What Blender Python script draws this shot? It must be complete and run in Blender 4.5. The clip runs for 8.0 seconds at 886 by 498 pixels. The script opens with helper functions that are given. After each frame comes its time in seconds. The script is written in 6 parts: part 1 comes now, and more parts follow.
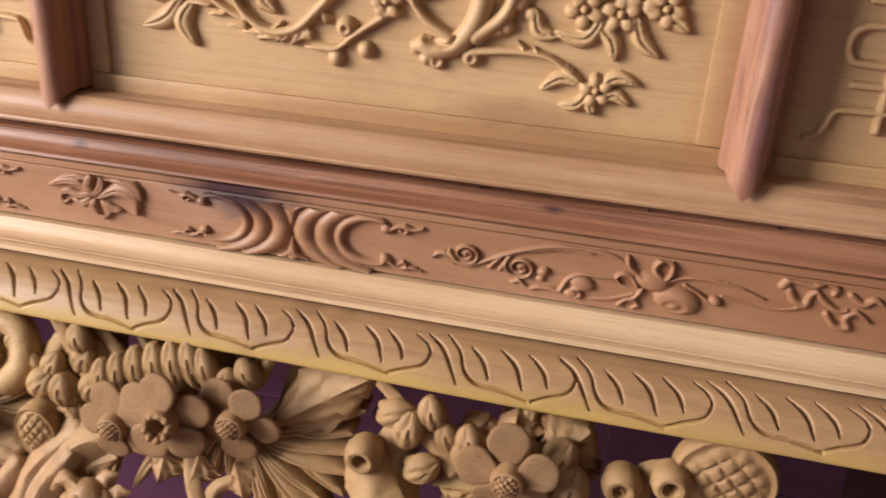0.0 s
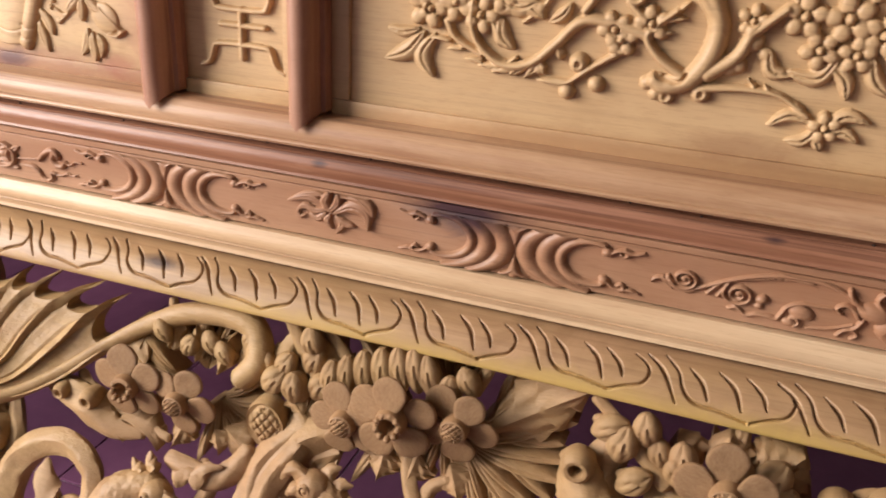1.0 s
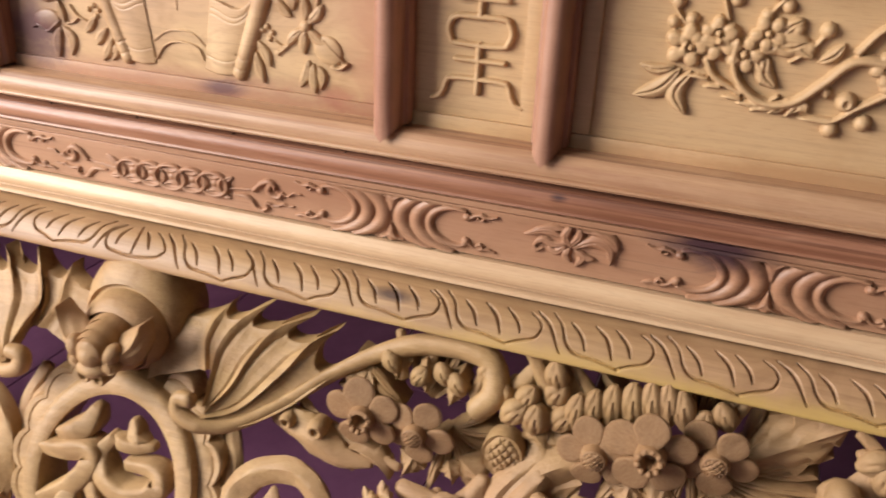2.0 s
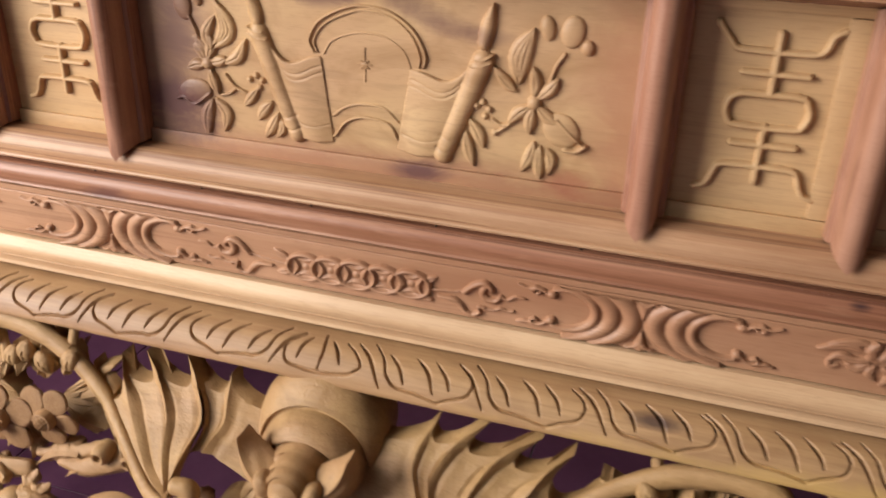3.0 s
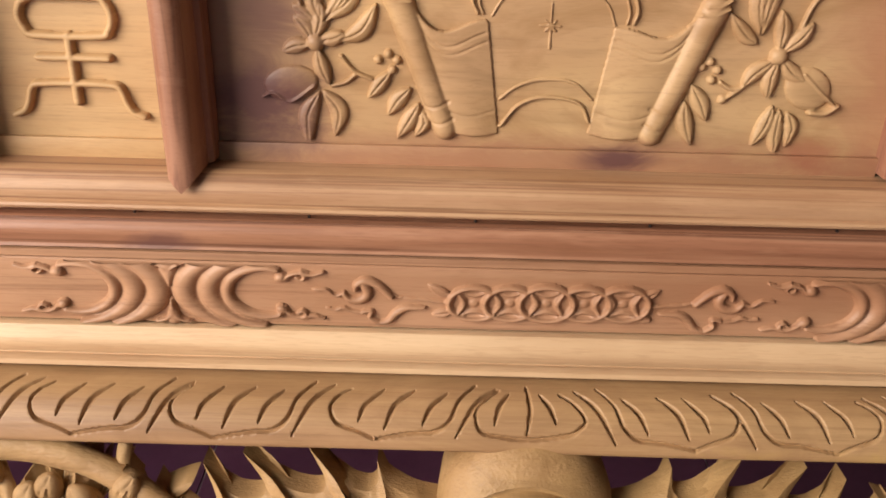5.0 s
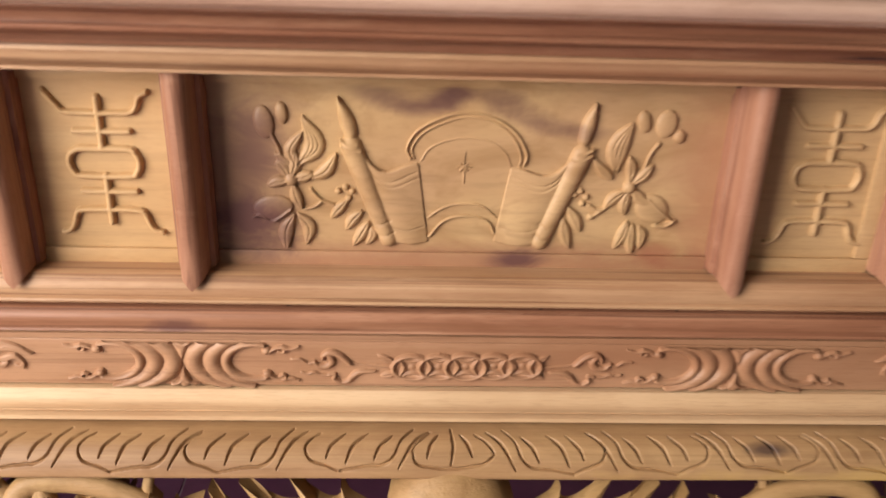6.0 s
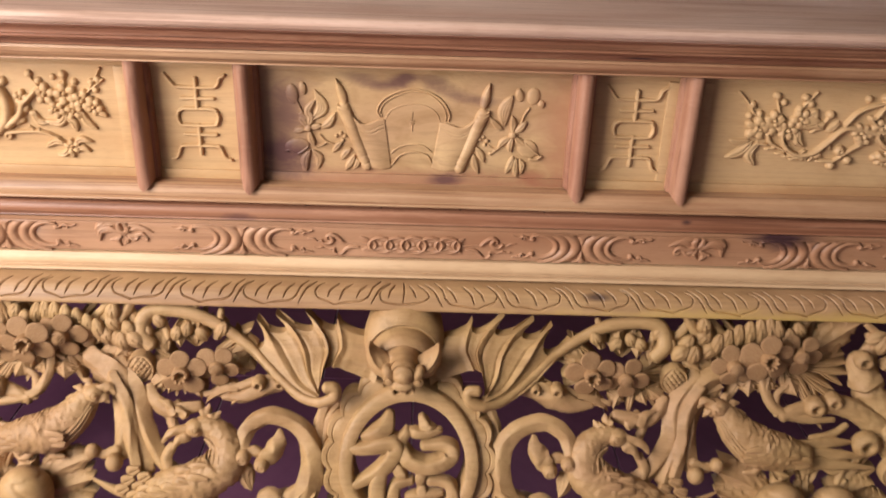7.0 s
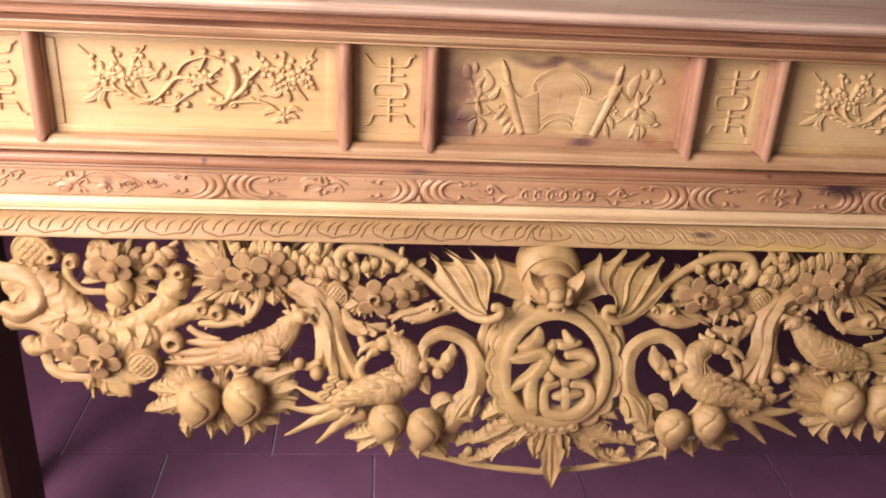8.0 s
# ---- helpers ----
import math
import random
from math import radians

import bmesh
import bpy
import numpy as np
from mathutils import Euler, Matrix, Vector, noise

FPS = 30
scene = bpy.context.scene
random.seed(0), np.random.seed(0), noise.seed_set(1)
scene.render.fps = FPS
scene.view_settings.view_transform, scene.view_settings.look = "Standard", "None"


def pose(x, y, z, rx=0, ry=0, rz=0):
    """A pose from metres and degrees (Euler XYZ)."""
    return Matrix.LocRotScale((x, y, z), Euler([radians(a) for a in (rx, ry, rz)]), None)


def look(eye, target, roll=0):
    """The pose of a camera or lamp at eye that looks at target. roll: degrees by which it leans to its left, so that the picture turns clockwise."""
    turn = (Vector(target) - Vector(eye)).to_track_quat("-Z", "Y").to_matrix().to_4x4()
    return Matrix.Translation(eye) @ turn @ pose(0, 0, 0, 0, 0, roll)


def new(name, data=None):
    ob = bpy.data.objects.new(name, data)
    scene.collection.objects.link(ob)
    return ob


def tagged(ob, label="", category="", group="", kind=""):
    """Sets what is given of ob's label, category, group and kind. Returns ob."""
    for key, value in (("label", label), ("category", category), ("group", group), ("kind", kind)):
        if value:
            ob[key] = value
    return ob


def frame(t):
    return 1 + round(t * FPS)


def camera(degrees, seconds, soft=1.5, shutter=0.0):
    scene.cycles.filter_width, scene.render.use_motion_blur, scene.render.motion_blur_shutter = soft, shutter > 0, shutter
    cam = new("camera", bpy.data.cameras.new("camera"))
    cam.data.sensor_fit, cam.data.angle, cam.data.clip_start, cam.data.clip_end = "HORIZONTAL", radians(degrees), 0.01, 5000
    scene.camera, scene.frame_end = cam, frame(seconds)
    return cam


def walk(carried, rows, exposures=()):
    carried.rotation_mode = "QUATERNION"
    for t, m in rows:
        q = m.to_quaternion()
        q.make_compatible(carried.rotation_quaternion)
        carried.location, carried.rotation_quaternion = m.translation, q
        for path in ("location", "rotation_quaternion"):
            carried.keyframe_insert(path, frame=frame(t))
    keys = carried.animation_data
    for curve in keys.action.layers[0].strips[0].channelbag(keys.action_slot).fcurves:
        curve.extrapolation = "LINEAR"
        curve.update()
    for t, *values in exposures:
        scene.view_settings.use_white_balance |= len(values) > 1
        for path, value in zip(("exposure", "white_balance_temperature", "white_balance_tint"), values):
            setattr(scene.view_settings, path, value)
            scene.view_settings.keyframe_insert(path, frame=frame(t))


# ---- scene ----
cam = camera(54.6, 8.0, soft=1.8, shutter=0.3)
PATH = [
    (0, (0.62, -0.422, 1.016), (0.241, 1.352, 0.174), 3.6),
    (0.5, (0.592, -0.444, 1.026), (0.079, 1.298, 0.186), 3.1),
    (1, (0.557, -0.471, 1.027), (-0.039, 1.256, 0.211), 3.0),
    (1.5, (0.506, -0.486, 1.033), (-0.103, 1.229, 0.205), 2.9),
    (2, (0.407, -0.517, 1.052), (-0.19, 1.192, 0.203), 2.6),
    (2.2, (0.386, -0.538, 1.055), (-0.229, 1.181, 0.239), 2.8),
    (3.3, (0.136, -0.426, 1.089), (-0.308, 1.268, 0.123), 1.1),
    (3.5, (0.101, -0.415, 1.091), (-0.249, 1.274, 0.079), 1.2),
    (4, (0.004, -0.41, 1.091), (-0.066, 1.308, 0.07), 0.7),
    (4.2, (-0.012, -0.397, 1.057), (-0.061, 1.372, 0.125), 0.2),
    (5.5, (-0.058, -0.38, 1.019), (-0.024, 1.431, 0.17), 2.5),
    (6, (-0.039, -0.495, 1.129), (0.045, 1.317, 0.288), 2.0),
    (6.5, (-0.005, -0.65, 1.189), (0.097, 1.147, 0.317), 1.0),
    (7, (0.021, -0.859, 1.225), (0.049, 0.94, 0.351), 1.9),
    (7.5, (-0.076, -0.997, 1.243), (-0.032, 0.808, 0.382), 1.8),
    (8, (-0.249, -1.093, 1.236), (-0.087, 0.713, 0.393), 3.3),
]
walk(cam, [(t, look(eye, target, roll)) for t, eye, target, roll in PATH], [(0.0, 0.13, 6400, 13), (2.0, -0.06, 6250, 12), (3.5, -0.5, 6600, 13), (4.2, -0.5, 6800, 14), (5.5, -0.52, 6950, 14), (6.4, -0.44, 6600, 13), (7.0, -0.40, 6500, 14), (7.5, -0.16, 6500, 13), (8.0, -0.1, 6450, 14)])

# ---- light ----
world = bpy.data.worlds.new("sky")
scene.world = world
world.use_nodes = True
wn = world.node_tree
sky = wn.nodes.new("ShaderNodeTexSky")
sky.sky_type, sky.sun_disc = "NISHITA", False
sky.sun_elevation, sky.sun_rotation = radians(40), radians(250)
wn.links.new(sky.outputs[0], wn.nodes["Background"].inputs[0])
wn.nodes["Background"].inputs[1].default_value = 0.1


def opening_light(name, eye, target, sx, sy, power, colour, spread=180):
    lamp = bpy.data.lights.new(name, "AREA")
    lamp.shape, lamp.size, lamp.size_y, lamp.energy, lamp.color = "RECTANGLE", sx, sy, power, colour
    lamp.spread = radians(spread)
    ob = new(name, lamp)
    ob.matrix_world = look(eye, target)
    return ob


opening_light("west_window_daylight", (-1.47, -1.15, 1.5), (-0.4, 0.05, 0.90), 1.2, 1.2, 112, (1.0, 0.93, 0.86))
# weak front fill, added to lift the shadows; its doorway is assumed
opening_light("front_fill_light", (-0.7, -2.42, 1.5), (0.0, 0.4, 0.8), 1.2, 1.7, 5, (1.0, 0.93, 0.93))
# strip lamp added behind to put a pale sheen on the tabletop
opening_light("top_sheen_light", (0.2, 2.42, 1.33), (0.2, 0.0, 1.2), 3.2, 0.26, 13.5, (0.96, 0.93, 0.97), 70)

# ---- materials ----


def nodes_of(name):
    m = bpy.data.materials.new(name)
    m.use_nodes = True
    t = m.node_tree
    return m, t, t.nodes["Principled BSDF"]


def add(t, kind, **sets):
    n = t.nodes.new(kind)
    for k, v in sets.items():
        n.inputs[k].default_value = v
    return n


def ramp(t, src, stops):
    n = t.nodes.new("ShaderNodeValToRGB")
    e = n.color_ramp.elements
    while len(e) < len(stops):
        e.new(0.5)
    for el, (pos, col) in zip(e, stops):
        el.position, el.color = pos, (*col, 1)
    t.links.new(src, n.inputs[0])
    return n.outputs[0]


def mix(t, kind, fac, a, b):
    n = t.nodes.new("ShaderNodeMix")
    n.data_type, n.blend_type = "RGBA", kind
    for sock, v in ((n.inputs[0], fac), (n.inputs[6], a), (n.inputs[7], b)):
        if hasattr(v, "links"):
            t.links.new(v, sock)
        else:
            sock.default_value = v if isinstance(v, float) else (*v, 1)
    return n.outputs[2]


def wood(name, pale, mid, deep, grain=(1.6, 46.0, 46.0), rough=0.42, relief=0.25, stains_and_shade=(), figure=0.5, blotch=None, chisel=0.0, streaky=0.0, mottle=0.0):
    """Bare planed or carved timber: long bands of colour, fine streaks, pores, and, at places of their own, dark stains
    and painted-in shade.
    """
    pale, mid, deep, blotch = [col and (0.83 * col[0], 0.803 * col[1], 0.815 * col[2]) for col in (pale, mid, deep, blotch)]
    m, t, bsdf = nodes_of(name)
    co = t.nodes.new("ShaderNodeTexCoord").outputs["Object"]

    def noise_at(scale, size, detail, rough_=0.55, dist=0.0):
        mp = t.nodes.new("ShaderNodeMapping")
        mp.inputs["Scale"].default_value = scale
        t.links.new(co, mp.inputs["Vector"])
        n = add(t, "ShaderNodeTexNoise", Scale=size, Detail=detail, Roughness=rough_, Distortion=dist)
        t.links.new(mp.outputs[0], n.inputs["Vector"])
        return n.outputs[0]

    broad = noise_at((grain[0], grain[1] * 0.35, grain[2] * 0.35), 1.0, 3.0, 0.5, 0.8)
    fine = noise_at((grain[0] * 3, grain[1] * 6, grain[2] * 6), 1.0, 5.0, 0.65)
    pores = noise_at((70.0, 900.0, 900.0), 1.0, 2.0, 0.6)
    cloud = noise_at((4.0, 9.0, 9.0), 1.0, 4.0, 0.6, 0.4)
    col = ramp(t, broad, [(0.30, deep), (0.50, mid), (0.70, pale)])
    streak = ramp(t, fine, [(0.33, deep), (0.55, mid), (0.72, pale)])
    col = mix(t, "MIX", figure * 0.6, col, streak)
    if blotch:
        col = mix(t, "MIX", ramp(t, cloud, [(0.45, (0, 0, 0)), (0.66, (0.8, 0.8, 0.8))]), col, blotch)
    else:
        col = mix(t, "MULTIPLY", 0.8, col, ramp(t, cloud, [(0.3, (0.70, 0.62, 0.56)), (0.62, (1, 1, 1))]))
    lines = noise_at((grain[0] * 0.8, grain[1] * 2.6, grain[2] * 2.6), 1.0, 3.0, 0.6, 0.6)
    dark_line = ramp(t, lines, [(0.54, (0, 0, 0)), (0.60, (streaky,) * 3), (0.64, (streaky * 0.3,) * 3), (0.70, (0, 0, 0))])
    col = mix(t, "MIX", dark_line, col, tuple(0.55 * c for c in deep))
    scuff = noise_at((9.0, 60.0, 60.0), 1.0, 4.0, 0.7, 0.3)
    col = mix(t, "MIX", ramp(t, scuff, [(0.60, (0, 0, 0)), (0.76, (0.5 * streaky,) * 3)]), col, tuple(min(0.8, 1.15 * c) for c in pale))
    col = mix(t, "MULTIPLY", 0.16, col, ramp(t, pores, [(0.36, (0.45, 0.36, 0.3)), (0.46, (1, 1, 1))]))
    if mottle:
        patches = noise_at((11.0, 22.0, 20.0), 1.0, 5.0, 0.66, 1.3)
        col = mix(t, "MIX", ramp(t, patches, [(0.48, (0, 0, 0)), (0.66, (mottle,) * 3)]), col, (0.80 * deep[0], 0.77 * deep[1], 0.70 * deep[2]))
    ragged = noise_at((22.0, 30.0, 44.0), 1.0, 6.0, 0.72, 0.8) if stains_and_shade else None
    for (px, py, pz), (rx, ry, rz), dark, strength in reversed(stains_and_shade):
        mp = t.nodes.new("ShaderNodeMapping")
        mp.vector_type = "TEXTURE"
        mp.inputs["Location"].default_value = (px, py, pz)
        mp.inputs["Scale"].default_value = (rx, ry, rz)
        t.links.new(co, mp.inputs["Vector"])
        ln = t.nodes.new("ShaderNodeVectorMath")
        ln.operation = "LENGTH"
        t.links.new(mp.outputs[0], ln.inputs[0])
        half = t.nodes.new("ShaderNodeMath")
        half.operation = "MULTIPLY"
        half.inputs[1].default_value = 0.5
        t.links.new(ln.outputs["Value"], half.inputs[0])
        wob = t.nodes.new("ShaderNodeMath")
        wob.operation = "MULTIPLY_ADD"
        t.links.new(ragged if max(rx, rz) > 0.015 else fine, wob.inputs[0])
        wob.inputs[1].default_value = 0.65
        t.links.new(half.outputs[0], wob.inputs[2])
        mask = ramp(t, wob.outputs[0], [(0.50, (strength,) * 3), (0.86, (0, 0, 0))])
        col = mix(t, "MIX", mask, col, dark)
    t.links.new(col, bsdf.inputs["Base Color"])
    rr = t.nodes.new("ShaderNodeMapRange")
    rr.inputs["To Min"].default_value, rr.inputs["To Max"].default_value = rough - 0.08, rough + 0.14
    t.links.new(fine, rr.inputs["Value"])
    t.links.new(rr.outputs[0], bsdf.inputs["Roughness"])
    bsdf.inputs["Specular IOR Level"].default_value = 0.35
    bump = add(t, "ShaderNodeBump", Strength=relief, Distance=0.0006)
    sums = t.nodes.new("ShaderNodeMath")
    t.links.new(fine, sums.inputs[0])
    t.links.new(pores, sums.inputs[1])
    t.links.new(sums.outputs[0], bump.inputs["Height"])
    if chisel:
        uneven = noise_at((1.0, 1.0, 1.0), 110.0, 3.0)
        facets = add(t, "ShaderNodeTexVoronoi", Scale=115.0)
        facets.feature = "SMOOTH_F1"
        facets.inputs["Smoothness"].default_value = 0.35
        mp = t.nodes.new("ShaderNodeMapping")
        mp.inputs["Scale"].default_value = (0.75, 1.0, 1.0)
        warp = mix(t, "ADD", 0.02, mp.outputs[0], add(t, "ShaderNodeTexNoise", Scale=40.0).outputs["Color"])
        t.links.new(co, mp.inputs["Vector"])
        t.links.new(warp, facets.inputs["Vector"])
        both = t.nodes.new("ShaderNodeMath")
        both.operation = "MULTIPLY_ADD"
        t.links.new(facets.outputs["Distance"], both.inputs[0])
        both.inputs[1].default_value = 0.5
        t.links.new(uneven, both.inputs[2])
        cut = add(t, "ShaderNodeBump", Strength=chisel, Distance=0.002)
        t.links.new(both.outputs[0], cut.inputs["Height"])
        t.links.new(cut.outputs[0], bump.inputs["Normal"])
    t.links.new(bump.outputs[0], bsdf.inputs["Normal"])
    return m


BLACKISH = (0.035, 0.018, 0.02)
PLUM = (0.12, 0.055, 0.05)
YELLOW = wood("yellow_heartwood", (0.56, 0.375, 0.185), (0.46, 0.29, 0.135), (0.31, 0.175, 0.085), mottle=0.4, streaky=0.2, blotch=(0.520, 0.320, 0.170), figure=0.7,
              stains_and_shade=[((0.206, -0.04, 0.772), (0.024, 0.04, 0.0042), (0.055, 0.032, 0.030), 0.85), ((0.55, -0.045, 0.750), (0.50, 0.05, 0.016), (0.50, 0.335, 0.095), 0.8)])
CARVED = wood("carved_yellow_wood", (0.580, 0.400, 0.182), (0.485, 0.318, 0.135), (0.355, 0.214, 0.090), mottle=0.6, grain=(5.0, 26.0, 16.0), rough=0.5, relief=0.35,
              figure=0.4, blotch=(0.450, 0.270, 0.135), streaky=0.25, chisel=0.35)
PETAL = wood("carved_brown_wood", (0.52, 0.340, 0.168), (0.43, 0.263, 0.122), (0.31, 0.174, 0.078), mottle=0.35, grain=(30.0, 30.0, 160.0), rough=0.55, relief=0.5, figure=0.7)
# browner along bottom and right borders; left edge has the post's shadow painted in
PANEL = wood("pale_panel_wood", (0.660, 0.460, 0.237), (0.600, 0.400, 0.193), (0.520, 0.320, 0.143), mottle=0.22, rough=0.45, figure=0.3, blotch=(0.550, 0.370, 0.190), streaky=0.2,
             stains_and_shade=[((0.50, 0.026, 0.876), (0.26, 0.06, 0.012), (0.30, 0.155, 0.075), 0.6), ((0.668, 0.026, 0.93), (0.022, 0.06, 0.09), (0.36, 0.19, 0.09), 0.5), ((-0.45, 0.026, 0.876), (0.26, 0.06, 0.010), (0.32, 0.17, 0.08), 0.5),
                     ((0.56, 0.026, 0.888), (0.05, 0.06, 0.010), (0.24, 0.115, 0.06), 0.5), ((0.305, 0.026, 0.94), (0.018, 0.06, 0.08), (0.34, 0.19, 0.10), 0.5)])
# PLUM marks are stains; the brown at the left paints in the post's shadow
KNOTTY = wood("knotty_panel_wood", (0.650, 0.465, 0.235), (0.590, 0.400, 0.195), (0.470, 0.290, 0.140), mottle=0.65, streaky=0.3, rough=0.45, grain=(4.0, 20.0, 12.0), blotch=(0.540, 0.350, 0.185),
              stains_and_shade=[((0.035, 0.026, 0.879), (0.026, 0.05, 0.008), PLUM, 0.95), ((-0.142, 0.03, 0.902), (0.034, 0.05, 0.026), PLUM, 0.95),
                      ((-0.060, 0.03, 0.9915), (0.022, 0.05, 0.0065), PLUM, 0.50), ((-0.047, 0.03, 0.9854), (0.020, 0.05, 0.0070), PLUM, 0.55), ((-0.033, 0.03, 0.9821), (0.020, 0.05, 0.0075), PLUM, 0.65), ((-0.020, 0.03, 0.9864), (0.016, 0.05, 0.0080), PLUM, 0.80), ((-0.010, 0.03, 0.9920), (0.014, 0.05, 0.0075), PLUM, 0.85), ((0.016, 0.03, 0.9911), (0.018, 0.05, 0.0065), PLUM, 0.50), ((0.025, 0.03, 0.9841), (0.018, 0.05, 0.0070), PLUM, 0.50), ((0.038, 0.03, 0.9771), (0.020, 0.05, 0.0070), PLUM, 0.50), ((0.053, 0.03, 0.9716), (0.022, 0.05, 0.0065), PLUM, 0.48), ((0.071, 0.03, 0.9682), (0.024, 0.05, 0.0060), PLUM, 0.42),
                      # last three: painted post shadow at the left, browner bottom, browner right edge
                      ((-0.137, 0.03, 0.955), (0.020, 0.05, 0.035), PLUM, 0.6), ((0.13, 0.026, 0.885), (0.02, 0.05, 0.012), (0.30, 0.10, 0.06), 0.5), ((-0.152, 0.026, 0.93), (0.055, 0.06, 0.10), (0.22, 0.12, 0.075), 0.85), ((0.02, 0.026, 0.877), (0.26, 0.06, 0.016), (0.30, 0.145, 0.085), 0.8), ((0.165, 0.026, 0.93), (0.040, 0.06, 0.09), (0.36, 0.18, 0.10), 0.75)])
RED = wood("red_cove_wood", (0.54, 0.315, 0.19), (0.40, 0.195, 0.112), (0.21, 0.085, 0.048), streaky=0.7, rough=0.38, figure=0.9,
           stains_and_shade=[((0.303, -0.002, 0.845), (0.007, 0.02, 0.003), BLACKISH, 0.95), ((0.587, -0.002, 0.845), (0.008, 0.02, 0.003), BLACKISH, 0.95),
                   ((-0.475, -0.002, 0.845), (0.005, 0.02, 0.006), BLACKISH, 0.9), ((-0.19, 0.0, 0.839), (0.022, 0.02, 0.004), PLUM, 0.7), ((0.222, -0.02, 1.0295), (0.022, 0.03, 0.0013), BLACKISH, 0.95)])
FRIEZE = wood("rosy_frieze_wood", (0.560, 0.340, 0.205), (0.495, 0.292, 0.165), (0.400, 0.210, 0.116), mottle=0.3, streaky=0.45, rough=0.42, figure=0.5,
              stains_and_shade=[((0.408, -0.003, 0.833), (0.044, 0.03, 0.017), (0.05, 0.022, 0.026), 0.97), ((-0.60, -0.003, 0.815), (0.008, 0.03, 0.01), PLUM, 0.6), ((0.115, -0.003, 0.826), (0.085, 0.03, 0.024), (0.30, 0.145, 0.078), 0.55), ((0.76, -0.003, 0.815), (0.20, 0.05, 0.05), (0.30, 0.140, 0.070), 0.7)])
POST = wood("rosy_post_wood", (0.56, 0.335, 0.220), (0.46, 0.25, 0.155), (0.32, 0.145, 0.092), streaky=0.6, grain=(46.0, 46.0, 2.0), rough=0.4, figure=0.8,
            stains_and_shade=[((-0.1845, 0.008, 0.912), (0.0012, 0.02, 0.030), BLACKISH, 0.9), ((0.682, 0.001, 0.905), (0.006, 0.012, 0.034), (0.19, 0.085, 0.10), 0.6), ((0.676, 0.001, 0.958), (0.005, 0.012, 0.022), (0.19, 0.085, 0.10), 0.5)])
CREAM = wood("cream_sapwood", (0.80, 0.61, 0.38), (0.75, 0.545, 0.32), (0.57, 0.35, 0.19), mottle=0.08, streaky=0.22, rough=0.38, figure=0.6)
SILL = wood("sill_wood", (0.68, 0.475, 0.28), (0.58, 0.37, 0.205), (0.38, 0.185, 0.10), mottle=0.14, streaky=0.7, rough=0.4, figure=0.7)
TOP = wood("planed_top_wood", (0.80, 0.63, 0.52), (0.72, 0.52, 0.40), (0.52, 0.31, 0.21), streaky=0.5, rough=0.30, figure=0.7)
# leg and underside wood, the shade under the apron put into its colour
SHADE = wood("shaded_leg_wood", (0.100, 0.052, 0.027), (0.075, 0.037, 0.019), (0.050, 0.024, 0.013), grain=(46.0, 46.0, 2.0), rough=0.5)


def plain(name, a, b, scale, rough, bump=0.1):
    m, t, bsdf = nodes_of(name)
    co = t.nodes.new("ShaderNodeTexCoord").outputs["Object"]
    n = add(t, "ShaderNodeTexNoise", Scale=scale, Detail=6.0, Roughness=0.65)
    t.links.new(co, n.inputs["Vector"])
    t.links.new(ramp(t, n.outputs[0], [(0.3, a), (0.7, b)]), bsdf.inputs["Base Color"])
    bsdf.inputs["Roughness"].default_value = rough
    bp = add(t, "ShaderNodeBump", Strength=bump, Distance=0.002)
    t.links.new(n.outputs[0], bp.inputs["Height"])
    t.links.new(bp.outputs[0], bsdf.inputs["Normal"])
    return m, t, bsdf


PIT = plain("dark_pit", (0.02, 0.012, 0.01), (0.035, 0.02, 0.016), 60.0, 0.9)[0]
# for the unseen walls and ceiling, kept dull so they bounce little light
PLASTER = plain("wall_plaster", (0.20, 0.17, 0.15), (0.26, 0.225, 0.195), 5.0, 0.9)[0]
GROUT = plain("tile_grout", (0.42, 0.33, 0.40), (0.55, 0.46, 0.52), 40.0, 0.9)[0]
TILE, tile_tree, tile_bsdf = plain("plum_floor_tile", (0.150, 0.056, 0.112), (0.205, 0.084, 0.155), 9.0, 0.58, 0.15)
tile_bsdf.inputs["Specular IOR Level"].default_value = 0.25
info = tile_tree.nodes.new("ShaderNodeObjectInfo")
tint = ramp(tile_tree, info.outputs["Random"], [(0.0, (0.82, 0.8, 0.84)), (1.0, (1.12, 1.05, 1.08))])
tile_tree.links.new(mix(tile_tree, "MULTIPLY", 1.0, tile_bsdf.inputs["Base Color"].links[0].from_socket, tint), tile_bsdf.inputs["Base Color"])

# ---- building helpers ----


def part(name, bm, material, parent=None, label="", smooth=40):
    """Links a bmesh, or a mesh, as one object under a thing or a part."""
    if isinstance(bm, bmesh.types.BMesh):
        bmesh.ops.recalc_face_normals(bm, faces=bm.faces)
        me = bpy.data.meshes.new(name)
        bm.to_mesh(me)
        bm.free()
    else:
        me = bm
    me.polygons.foreach_set("use_smooth", [True] * len(me.polygons))
    if smooth < 180:
        me.set_sharp_from_angle(angle=radians(smooth))
    if material and not me.materials:
        me.materials.append(material)
    ob = new(name, me)
    ob.parent = parent
    if label:
        tagged(ob, label)
    return ob


def box(bm, x0, x1, y0, y1, z0, z1, bevel=0.0):
    made = bmesh.ops.create_cube(bm, size=1.0, matrix=Matrix.LocRotScale(((x0 + x1) / 2, (y0 + y1) / 2, (z0 + z1) / 2), None, (x1 - x0, y1 - y0, z1 - z0)))
    if bevel:
        edges = {e for v in made["verts"] for e in v.link_edges}
        bmesh.ops.bevel(bm, geom=list(edges), offset=bevel, segments=2, affect="EDGES", profile=0.6)
    return bm


